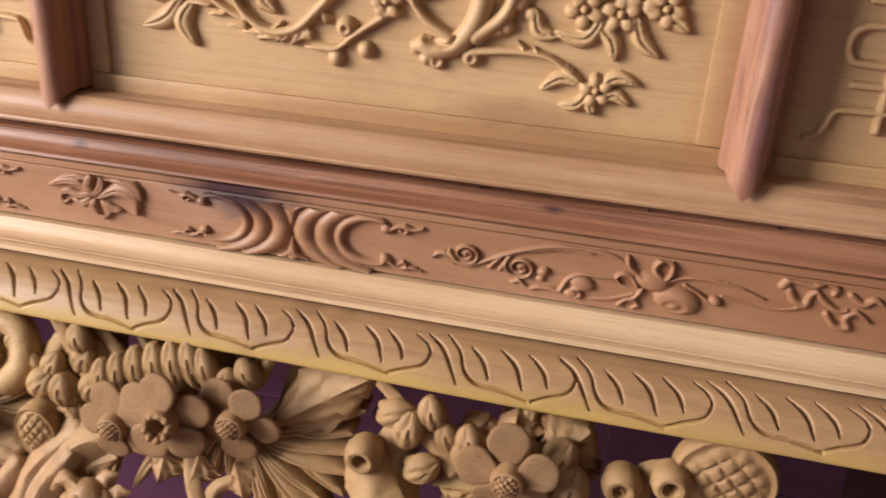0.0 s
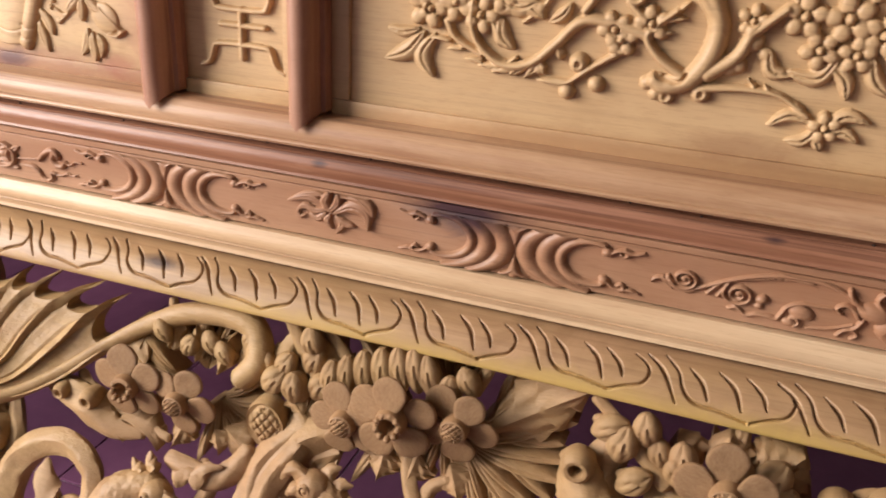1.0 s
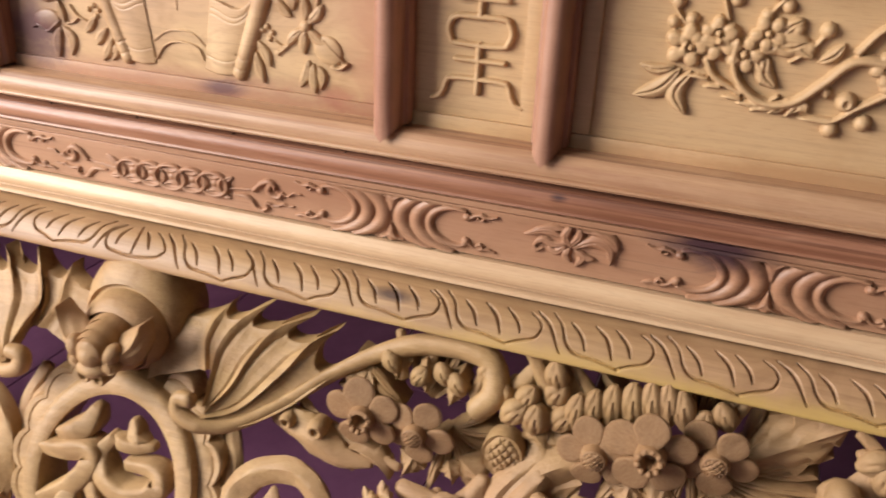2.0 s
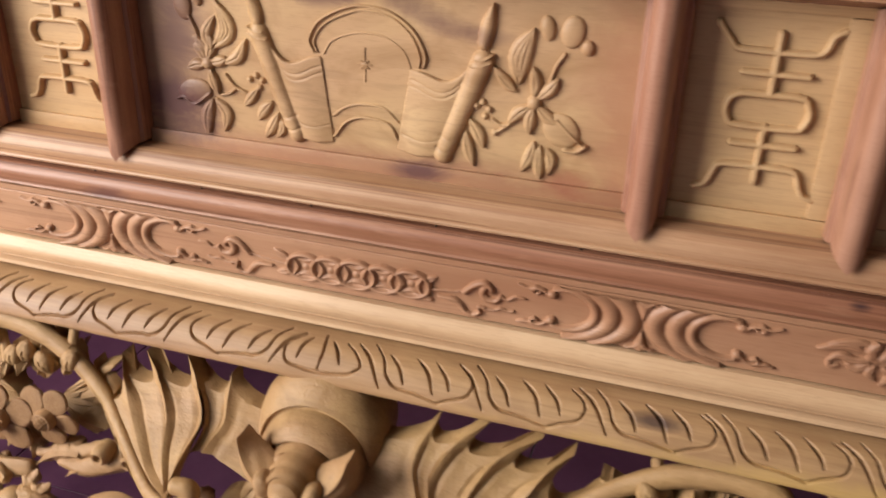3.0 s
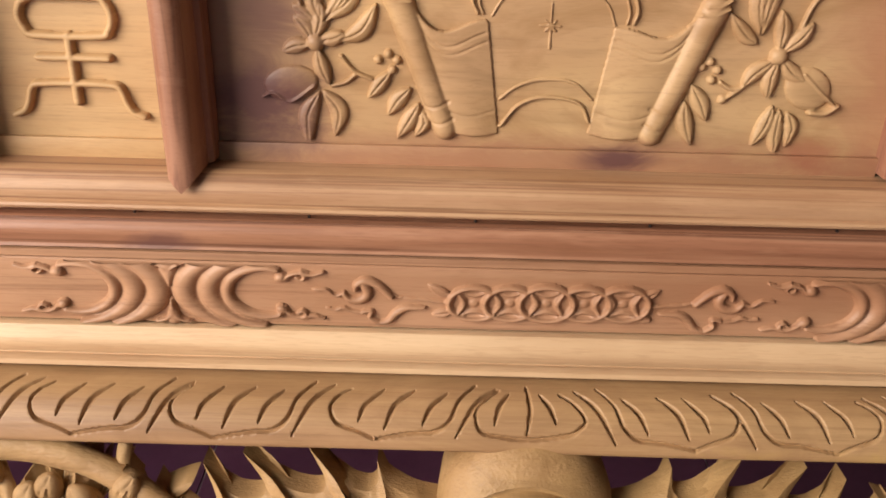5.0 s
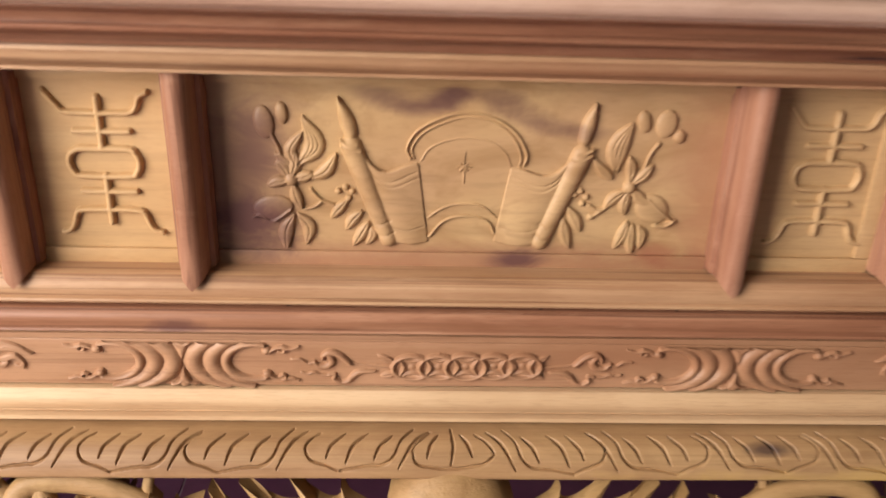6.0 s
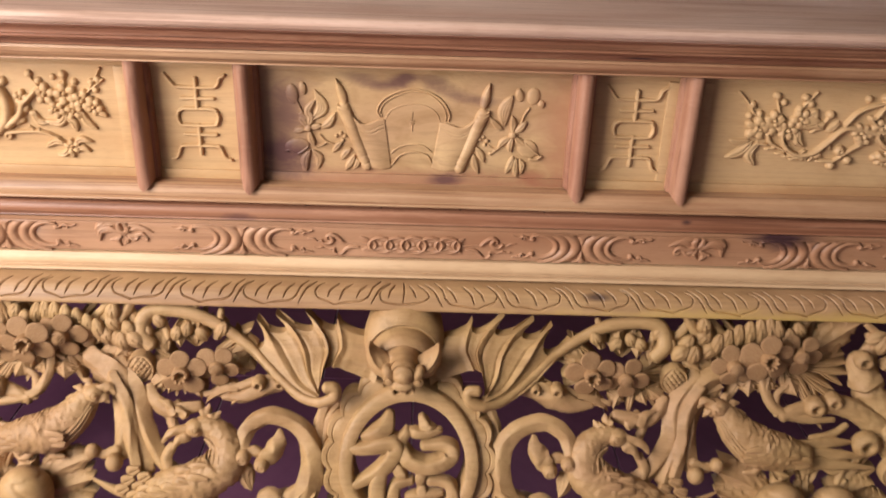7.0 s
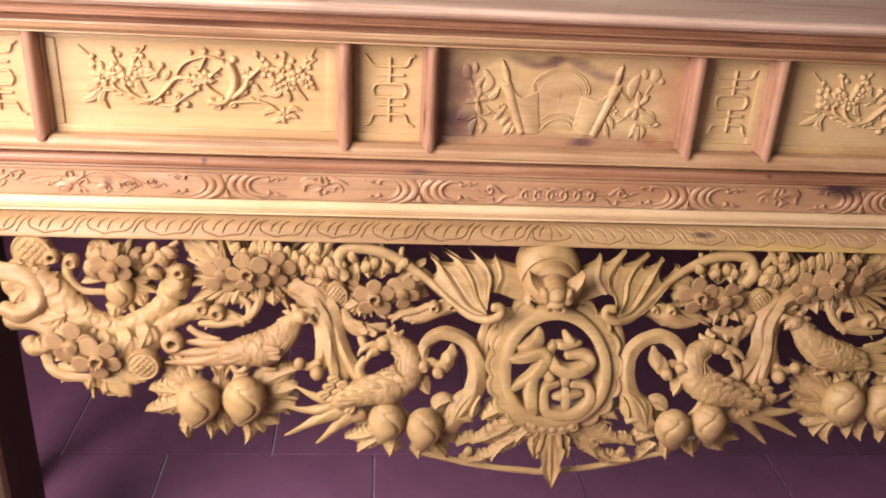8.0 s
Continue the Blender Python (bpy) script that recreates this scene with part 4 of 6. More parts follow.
        st([(569.6, -10.4), (573.9, -9.0), (579.2, -12.6), (584.7, -10.9), (590.9, -10.8), (595.9, -11.3), (597.9, -7.5), (600.4, -2.9), (606.1, 0.4), (614.4, 0.9), (623.4, 1.1)], 1.1, 0.7, 3.0, 0.6)
        blob([(607.9, -4.7)], 7.2, 4.6, -12, 4.2)
        blob([(602.7, -11.8)], 4.4, 2.8, -10, 3.6)
        st([(602.9, -8.7), (606.0, -8.8), (607.8, -11.3), (605.4, -13.8)], 1.1, 0.9, 3.6)
        # gourd of two bellies with curling tendrils
        blob([(644.3, 2.7)], 9.6, 5.8, -12, 5.0)
        blob([(657.8, -6.3)], 12.4, 8.0, -8, 5.6)
        c = [(657.0, -8.8)]
        r.disc((s * c[0][0] * MM, zc + c[0][1] * MM), 0.0064, 0.0040, 0, 0.0014, cut=True)
        blob(c, 4.4, 2.6, 0, 5.4)
        st([(629.8, 14.1), (631.7, 9.2), (636.9, 5.4), (641.3, 3.5)], 1.5, 2.0, 4.2)
        st([(648.7, 4.8), (644.2, 10.7), (647.5, 15.8), (652.9, 14.1), (652.7, 8.2), (650.4, 5.1)], 1.7, 1.5, 4.0)
        st([(636.7, -1.3), (633.1, 3.4), (628.2, 4.6), (625.1, 1.7), (627.8, -0.8)], 1.5, 1.1, 3.6)
        st([(639.3, -2.9), (636.0, -8.2), (631.0, -10.5), (627.9, -14.2)], 1.5, 1.0, 3.4)
        st([(634.9, -9.1), (638.3, -11.9), (635.1, -14.6)], 1.2, 0.9, 3.2)
        st([(612.0, -13.3), (623.8, -11.1), (635.1, -6.3)], 0.7, 0.9, 2.4)
        st([(651.7, 4.0), (660.6, 7.6), (673.3, 8.5), (687.7, 6.5), (700.3, 2.2)], 0.9, 0.6, 2.8)
        st([(660.4, 3.6), (668.6, -0.3), (673.2, -3.5)], 0.9, 1.4, 3.0)
        blob([(677.1, -3.1)], 3.8, 3.0, -20, 4.0)
        st([(679.3, 0.3), (695.1, -2.1), (709.0, -2.2), (717.4, 0.0)], 0.7, 0.7, 2.2)
        # clouds
        for pts, w in (([(707.8, 11.3), (711.7, 15.9), (722.0, 13.9), (728.1, 17.5), (733.2, 13.9), (732.4, 10.6)], 2.6), ([(711.5, 9.4), (714.9, 4.2), (720.2, 2.5), (721.7, 8.0), (724.2, 11.0)], 2.4), ([(724.9, 10.5), (729.1, 6.1), (736.0, 2.2), (740.6, 3.0)], 1.8),
                       ([(731.3, -0.7), (737.1, -6.9), (742.9, -6.4), (740.7, -1.5), (745.1, 2.6), (751.9, -1.4)], 2.0), ([(740.7, 11.5), (747.1, 7.5), (752.0, 10.9), (756.8, 8.6)], 2.2)):
            st(pts, w, 0.6 * w, 3.0, 0.5)
        done(r, "carved_gourd", "scrolling ribbons with a small gourd and clouds")

    gourd(1)
    gourd(-1)


frieze_relief()


# ---- rounded moulding with gouged leaves ----
def leaf_moulding():
    """A rounded moulding whose leaves are cut as narrow tapering gouges, mirrored about its middle fan."""
    period, mid = 0.0745, -0.008
    unit = [([(-0.64, 0.24), (-0.53, 0.41), (-0.475, 0.59), (-0.38, 0.695), (-0.21, 0.72), (0.0, 0.775)], 0.5, 0.65, 0.35), ([(0.0, 0.775), (0.105, 0.71), (0.24, 0.64), (0.285, 0.51), (0.245, 0.40), (0.155, 0.31)], 0.65, 0.4, 0.3),
            ([(-0.46, 0.34), (-0.355, 0.48), (-0.30, 0.64)], 0.3, 0.4, 0.75), ([(-0.245, 0.315), (-0.12, 0.47), (-0.055, 0.68)], 0.3, 0.4, 0.85), ([(-0.06, 0.315), (0.06, 0.48), (0.10, 0.615)], 0.3, 0.4, 0.7),
            ([(-0.78, 0.27), (-0.64, 0.44), (-0.515, 0.74)], 0.3, 0.4, 0.75)]
    fan = [([(-0.18, 0.287), (-0.32, 0.464), (-0.33, 0.587), (-0.29, 0.681), (-0.17, 0.714), (0.0, 0.735), (0.26, 0.687), (0.34, 0.63), (0.38, 0.547), (0.31, 0.409), (0.21, 0.31)], 0.5, 0.5, 0.4), ([(0.0, 0.24), (0.02, 0.474), (0.0, 0.693)], 0.5, 0.4, 0.7),
           ([(-0.11, 0.315), (-0.18, 0.458), (-0.21, 0.606)], 0.3, 0.4, 0.8), ([(0.08, 0.317), (0.15, 0.443), (0.19, 0.589)], 0.3, 0.4, 0.8)]
    length = 0.046
    cuts = []
    for s, tips in ((1, (0.0735, 0.1420, 0.2170, 0.2890, 0.3620, 0.4355, 0.5130, 0.5905, 0.6600, 0.7355, 0.8100, 0.8845)), (-1, (0.0813, 0.1600, 0.2290, 0.3030, 0.3770, 0.4510, 0.5250, 0.5995, 0.6740, 0.7480, 0.8225, 0.8970))):
        for k, tip in enumerate(tips):
            drop = 0.03 * math.sin(k * 1.7 + s)
            for j, (pts, w0, w1, fat) in enumerate(unit):
                wild = 0.012 * math.sin(k * 5.1 + j * 2.3 + s)
                cuts.append(([(s * (tip + period * (u + wild)), (v + drop * (v - 0.2)) * length) for u, v in pts], w0 * MM, w1 * MM, fat * MM))
    cuts += [([(mid + period * u, v * length) for u, v in pts], w0 * MM, w1 * MM, fat * MM) for pts, w0, w1, fat in fan]
    g = Relief(-0.94, 0.94, 0.0, length, 0.00055)
    g.H[:] = 0.004
    for pts, w0, w1, fat in cuts:
        g.stroke(pts, w0, w1, 0.0026, cut=True, dome=0.8, belly=fat)
    outline = spline([(-0.0120, 0.7780), (-0.0225, 0.7782), (-0.0345, 0.7745), (-0.0430, 0.7665), (-0.0472, 0.7570), (-0.0462, 0.7535), (-0.0400, 0.7520)], 10)
    o = np.array(outline)
    run_ = np.concatenate([[0], np.cumsum(np.hypot(*np.diff(o, axis=0).T))])
    v = g.Z[:, 0] / length * run_[-1]
    py, pz = np.interp(v, run_, o[:, 0]), np.interp(v, run_, o[:, 1])
    ty, tz = np.gradient(py), np.gradient(pz)
    ln = np.hypot(ty, tz)
    ny, nz = tz / ln, -ty / ln          # outwards
    depth = 0.004 - g.H
    uneven = np.array([0.0007 * noise.noise((x * 6, 1.0, 2.0)) for x in g.X[0]])
    Y = py[:, None] - ny[:, None] * depth + uneven[None, :]
    Zz = pz[:, None] - nz[:, None] * depth + 0.6 * uneven[None, :]
    n, m = g.nz, g.nx
    verts = np.stack([g.X, Y, Zz], 2).reshape(-1, 3)
    back = np.array([(x, 0.0, z) for z in (0.7780, 0.7520) for x in (g.X[0, 0], g.X[0, -1])])
    j, i = np.meshgrid(np.arange(n - 1), np.arange(m - 1), indexing="ij")
    q = (j * m + i).ravel()
    faces = np.stack([q, q + m, q + m + 1, q + 1], 1).tolist()
    b = len(verts)
    faces += [[0, m - 1, b + 1, b], [(n - 1) * m, b + 2, b + 3, n * m - 1], [b, b + 1, b + 3, b + 2]]
    me = bpy.data.meshes.new("leaf_moulding")
    me.from_pydata(np.concatenate([verts, back]).tolist(), [], faces)
    part("leaf_moulding", me, YELLOW, table, "rounded yellow moulding gouged with a row of leaves", smooth=60)


leaf_moulding()


# ---- the pierced apron ----
def front(z):
    """How far the belly of the apron stands out at a height."""
    f = min(1.0, max(0.0, (0.765 - z) / 0.24))
    return -0.036 - 0.085 * f * f * (3 - 2 * f)


def at(p, d=0.0):
    return Vector((p[0], front(p[1]) + d, p[1]))


def sweep(bm, pts, radii, d=0.0, flat=0.8, ribs=0, per=7, sides=12, curl=0.0, scales=0, pitch=0.0085, rib_depth=0.10, square=1.0, scale_depth=0.12):
    """A round or ribbed stem along points (x, z) of the apron's face, rounded off at both ends; curl lifts its far end."""
    if scales:
        per, sides = max(per, 16), max(sides, 40)
    line = spline(pts, per)
    n = len(line)
    gone = np.concatenate([[0], np.cumsum([np.hypot(*(b - a)) for a, b in zip(line, line[1:])])])
    rad = np.interp(np.linspace(0, 1, n), np.linspace(0, 1, len(radii)), radii)
    rows = []
    for i, p in enumerate(line):
        a, b = line[max(0, i - 1)], line[min(n - 1, i + 1)]
        t = (b - a) / max(1e-9, np.hypot(*(b - a)))
        nx, nz = -t[1], t[0]
        r = rad[i] * (1 + 0.07 * noise.noise((p[0] * 60, p[1] * 60, 4.0)))
        c = at(p, (np.interp(i / (n - 1), np.linspace(0, 1, len(d)), d) if isinstance(d, tuple) else d) - curl * (i / (n - 1)) ** 2)

        def ring(rr, shift):
            out = []
            for k in range(sides):
                q = 2 * math.pi * k / sides
                g = rr * (1 + (rib_depth * (1 - 2 * abs(math.sin(0.5 * ribs * q + 0.7 * math.sin(9 * i / n))) ** 0.7) if ribs else 0.0))
                if scales:
                    along = gone[i] / pitch
                    g *= 1 + scale_depth * ((along - 0.8 * abs(math.sin(scales * q / 2 + math.pi / 2 * (int(along) % 2)))) % 1.0 - 0.5)
                cq, sq = math.copysign(abs(math.cos(q)) ** square, math.cos(q)), math.copysign(abs(math.sin(q)) ** square, math.sin(q))
                out.append((c.x + t[0] * shift + nx * g * cq, c.y + flat * g * sq, c.z + t[1] * shift + nz * g * cq))
            return out

        if i == 0:
            rows += [ring(r * 0.35, -r * 0.55), ring(r * 0.8, -r * 0.3)]
        rows.append(ring(r, 0.0))
        if i == n - 1:
            rows += [ring(r * 0.8, r * 0.3), ring(r * 0.35, r * 0.55)]
    grid_mesh(bm, rows, closed=True, caps=True)
    return bm


def blade(bm, base, tip, width, d=0.0, bend=0.0, teeth=5, thick=0.014, cup=0.006, lift=0.0, veins=True, rib=0.0022):
    """A carved leaf: saw-edged, hollowed, with a midrib and slanting veins."""
    a, b = np.array(base), np.array(tip)
    ax = b - a
    nrm = np.array((-ax[1], ax[0]))
    nt, ns = (max(18, 8 * teeth) if teeth else 16), 16
    front_rows, back_rows = [], []
    for i in range(nt + 1):
        f = i / nt
        c = a + ax * f + nrm * bend * 4 * f * (1 - f)
        tg = ax + nrm * bend * 4 * (1 - 2 * f)
        tg = tg / np.hypot(*tg)
        n2 = np.array((-tg[1], tg[0]))
        w = width * (math.sin(math.pi * (0.08 + 0.92 * f) ** 0.75) ** 0.8 if f < 1 else 0.0) + 0.0004
        if teeth:
            w *= 1 - 0.26 * ((f * teeth) % 1.0) * (1 if f < 0.97 else 0)
        fr, bk = [], []
        for k in range(ns + 1):
            s = 2 * k / ns - 1
            p = c + n2 * w * s + tg * width * (0.45 if teeth else -0.2) * abs(s) * (1 - f)
            y = d - lift * f * f + cup * (s * s - 0.4) - rib * math.exp(-(s / 0.16) ** 2)
            if veins:
                y -= min(0.0011, 0.07 * width) * math.cos(2 * math.pi * (f * max(3, teeth) * 0.6 - 1.7 * abs(s))) * min(1.0, abs(s) * 2.5) * (1 - f * f)
            v = at(p, y)
            fr.append(v)
            bk.append(v + Vector((0, thick * (1 - 0.6 * abs(s)), 0)))
        front_rows.append(fr)
        back_rows.append(bk)
    grid_mesh(bm, [fr + bk[::-1] for fr, bk in zip(front_rows, back_rows)], closed=True, caps=True)
    return bm


def lump(bm, c, rx, rz, ry, d=0.0, turn=0.0, grooves=0, sx=14, sy=10):
    """A rounded swelling, plain or with meridian grooves."""
    o = at(c, d)
    ca, sa = math.cos(radians(turn)), math.sin(radians(turn))
    rows = []
    for j in range(1, sy):
        la = math.pi * j / sy
        row = []
        for i in range(sx):
            lo = 2 * math.pi * i / sx
            g = 1 - (0.06 * (0.5 + 0.5 * math.cos(grooves * lo)) if grooves else 0)
            u, w, y = rx * g * math.sin(la) * math.cos(lo), rz * math.cos(la), ry * g * math.sin(la) * math.sin(lo)
            row.append((o.x + u * ca - w * sa, o.y + y, o.z + u * sa + w * ca))
        rows.append(row)
    vs = grid_mesh(bm, rows, closed=True)
    top, bot = bm.verts.new((o.x - rz * sa, o.y, o.z + rz * ca)), bm.verts.new((o.x + rz * sa, o.y, o.z - rz * ca))
    for i in range(sx):
        j = (i + 1) % sx
        bm.faces.new((top, vs[0][i], vs[0][j]))
        bm.faces.new((bot, vs[-1][j], vs[-1][i]))
    return bm


def lathe(bm, c, profile, d=0.0, n=20, sx=1.0, sz=1.0, hatch=0.0):
    """A turned form that faces the room: profile of (radius, how far it stands out)."""
    o = at(c, d)
    rows = []
    if hatch:
        dense = []
        for (r0, h0), (r1, h1) in zip(profile, profile[1:]):
            dense += [(r0 + (r1 - r0) * k / 6, h0 + (h1 - h0) * k / 6) for k in range(6 if abs(r1 - r0) > 0.2 * profile[0][0] else 1)]
        top = profile[0][0]
        for r, h in dense + [profile[-1]]:
            row = []
            for k in range(n):
                q = 2 * math.pi * k / n
                u, w = r / top * math.cos(q), r / top * math.sin(q)
                cutting = 0.0
                if r < 0.8 * top:
                    for v in (u + w, u - w):
                        cutting = max(cutting, 1 - min(1.0, abs(((v * 2.4) % 1.0) - 0.5) / 0.2))
                row.append((o.x + sx * r * math.cos(q), o.y - h + hatch * cutting, o.z + sz * r * math.sin(q)))
            rows.append(row)
        grid_mesh(bm, rows, closed=True, caps=True)
        return bm
    for r, h in profile:
        rows.append([(o.x + sx * r * math.cos(q), o.y - h, o.z + sz * r * math.sin(q))
                     for q in (2 * math.pi * k / n for k in range(n))])
    grid_mesh(bm, rows, closed=True, caps=True)
    return bm


def petal_mesh():
    """A thick dished petal of unit radius, its stalk end at the origin, that faces -y."""
    bm = bmesh.new()
    rows = []
    for r, h in ((0.90, 0.30), (1.0, 0.04), (1.0, -0.16), (0.94, -0.23), (0.80, -0.26), (0.45, -0.24), (0.05, -0.22)):
        row = []
        for k in range(24):
            q = 2 * math.pi * k / 24
            u, w = r * math.cos(q), r * math.sin(q)
            row.append((u * 1.02 + 0.92, h + 0.05 * u + 0.03 * math.cos(3 * q) * r, w * (0.70 + 0.30 * min(1.0, (u + 1.0) / 1.1))))
        rows.append(row)
    grid_mesh(bm, rows, closed=True, caps=True)
    bmesh.ops.recalc_face_normals(bm, faces=bm.faces)
    me = bpy.data.meshes.new("petal")
    bm.to_mesh(me)
    bm.free()
    me.polygons.foreach_set("use_smooth", [True] * len(me.polygons))
    me.materials.append(PETAL)
    return me


PETAL_MESH = petal_mesh()


def flower(c, r, d=-0.006, turn=0.0, hatched=False, n=5, lean=0.0):
    """A five-petalled blossom: a drilled button ringed by seeds, or a cross-cut button, and dished petals."""
    bm = bmesh.new()
    r *= 0.92
    k = r * 0.33
    if hatched:
        lathe(bm, c, [(k, -0.004), (k, 0.004), (k * 0.9, 0.0075), (k * 0.8, 0.0080), (k * 0.4, 0.0105), (k * 0.03, 0.0110)], d, 44, hatch=0.0020)
    else:
        lathe(bm, c, [(k, -0.004), (k, 0.004), (k * 0.92, 0.0070), (k * 0.60, 0.0078), (k * 0.50, 0.0060), (k * 0.44, -0.0020), (k * 0.1, -0.0035)], d, 28)
        for i in range(9):
            a = 2 * math.pi * i / 9
            lump(bm, (c[0] + 0.72 * k * math.cos(a), c[1] + 0.72 * k * math.sin(a)), k * 0.24, k * 0.24, k * 0.30, d - 0.0075, sx=8, sy=6)
    f = part("carved_flower", bm, PETAL, table, "brown drilled blossom with dished petals" if not hatched else "brown cross-cut blossom with dished petals")
    o = at(c, d)
    for i in range(n):
        a = turn + 360.0 * i / n
        p = new("petal", PETAL_MESH)
        p.parent = f
        size = r * 0.405 * (1 + 0.07 * math.sin(a * 3.3 + c[0] * 90))
        p.matrix_local = (Matrix.Translation(o + Vector((0, 0.0028 * math.sin(i * 2.4 + c[1] * 50), 0))) @ pose(0, 0, 0, 0, -a, 0) @ pose(0, 0, 0, 9 * math.sin(i * 1.9 + c[0] * 30), 0, 7 + lean + 5 * math.sin(i * 2.6))
                          @ Matrix.Translation((k * 0.70, 0, 0)) @ Matrix.Diagonal((size, size * 0.66, size, 1)))
    return f


def peach(c, r, d, s, tall=1.12):
    """A peach with a seam and a hooked tip."""
    bm = bmesh.new()
    o = at(c, d)
    rows = []
    sx, sy = 72, 36
    for j in range(1, sy):
        la = math.pi * j / sy
        row = []
        for i in range(sx):
            lo = 2 * math.pi * i / sx
            an = math.atan2(math.sin(lo + math.pi / 2), math.cos(lo + math.pi / 2))
            seam = math.exp(-((an - s * (0.15 + 0.55 * math.sin(2.3 * (la - 1.1)))) / 0.10) ** 2) * (1 if la > 0.75 else 0)
            cap = math.exp(-((la - 0.62 - 0.16 * abs(math.cos(2.0 * an))) / 0.07) ** 2)
            g = 1 - 0.15 * seam - 0.11 * cap
            pull = max(0.0, -math.cos(la)) ** 7
            row.append((o.x + r * g * math.sin(la) * math.cos(lo) - s * 0.30 * r * pull, o.y + r * 0.85 * g * math.sin(la) * math.sin(lo), o.z + r * tall * math.cos(la) - 0.42 * r * pull))
        rows.append(row)
    vs = grid_mesh(bm, rows, closed=True)
    bm.faces.new(vs[0])
    bm.faces.new(vs[-1])
    return part("peach", bm, CARVED, table, "smooth carved peach with a seam")


def disc_fruit(c, rx, rz, d):
    """A flat rounded fruit cut with crossing lines."""
    bm = bmesh.new()
    lathe(bm, c, [(1.0, -0.006), (1.0, 0.003), (0.93, 0.0062), (0.82, 0.0052), (0.76, 0.0066), (0.4, 0.0085), (0.03, 0.0090)], d, 52, sx=rx, sz=rz, hatch=0.0022)
    return part("carved_fruit", bm, CARVED, table, "flat carved fruit cut with crossing lines")


def stump(c, r, d, turn=0.0):
    """The drilled end of a cut branch."""
    bm = lathe(bmesh.new(), c, [(r * 0.9, -0.008), (r * 1.02, 0.000), (r * 0.90, 0.0050), (r * 0.64, 0.0076), (r * 0.44, 0.0072), (r * 0.36, 0.0040), (r * 0.32, -0.006), (r * 0.05, -0.008)], d, 22)
    return part("branch_stump", bm, CARVED, table, "drilled round end of a branch")


def vine(pts, radii, d, **kw):
    """A stem with long gouge marks, or bark scales."""
    if not kw.get("scales"):
        kw.setdefault("ribs", 4)
        kw.setdefault("sides", 24)
    return part("vine", sweep(bmesh.new(), pts, radii, d, **kw), CARVED, table)


def leaf(base, tip, width, d=0.004, **kw):
    return part("carved_leaf", blade(bmesh.new(), base, tip, width, d, **kw), CARVED, table)


def fan(c, r, a0, a1, lobes, d, s=1, dish=0.006, thick=0.016, deep=0.0026, jag=0.44):
    """A spread of leaf: a part of a disc with a notched edge, gouged from the middle to every tip."""
    bm = bmesh.new()
    rows = []
    n = lobes * 16
    for i in range(n + 1):
        f = i / n * lobes
        k, u = int(min(f, lobes - 1e-6)), (f % 1.0)
        reach = r * (1 - jag * abs(2 * u - 1) ** 1.15) * (0.88 + 0.16 * math.sin(2.7 * k + 40 * c[0])) * (1 if 0 < i < n else 0.6)
        fr, bk = [], []
        for m in range(10):
            g = 0.06 + 0.94 * m / 9
            q = radians(a0 + (a1 - a0) * i / n + 14 * math.sin(3.1 * k) * g * g)
            p = (c[0] + s * reach * g * math.cos(q), c[1] + reach * g * math.sin(q))
            y = d - dish * math.sin(math.pi * g * 0.8) + deep * (0.9 * math.exp(-(min(u, 1 - u) / 0.09) ** 2) + 0.75 * math.exp(-((u - 0.5) / 0.075) ** 2) * (g < 0.9) + 0.3 * math.cos(2 * math.pi * u)) * min(1.0, 1.8 * g)
            v = at(p, y + 0.5 * dish * g ** 3)
            fr.append(v)
            bk.append(v + Vector((0, thick, 0)))
        rows.append(fr + bk[::-1])
    grid_mesh(bm, rows, closed=True, caps=True)
    return part("carved_leaf", bm, CARVED, table)


def lobe(bm, o, turn, length, width, thick, lean=0.0):
    """A blunt leaf lobe that widens to its round end, with a crease down its front and a gouge at either side."""
    ca, sa = math.cos(radians(turn)), math.sin(radians(turn))
    rows = []
    for j in range(13):
        f = j / 12
        w = width * (0.42 + 0.58 * math.sin(math.pi * 0.5 * min(1.0, f / 0.66))) * (math.sqrt(max(0.0, 1 - ((f - 0.66) / 0.34) ** 2)) if f > 0.66 else 1)
        w = max(w, 0.07 * width)
        row = []
        for i in range(28):
            lo = 2 * math.pi * i / 28
            an = abs(math.atan2(math.sin(lo + math.pi / 2), math.cos(lo + math.pi / 2)))
            g = 1 - (0.42 * math.exp(-(an / 0.24) ** 2) + 0.20 * math.exp(-((an - 0.95) / 0.16) ** 2)) * math.sin(math.pi * min(1.0, 0.2 + 0.75 * f))
            u, v = w * g * math.cos(lo), length * f
            row.append((o.x + u * ca - v * sa, o.y + thick * w / width * g * math.sin(lo) - lean * f, o.z + u * sa + v * ca))
        rows.append(row)
    grid_mesh(bm, rows, closed=True, caps=True)


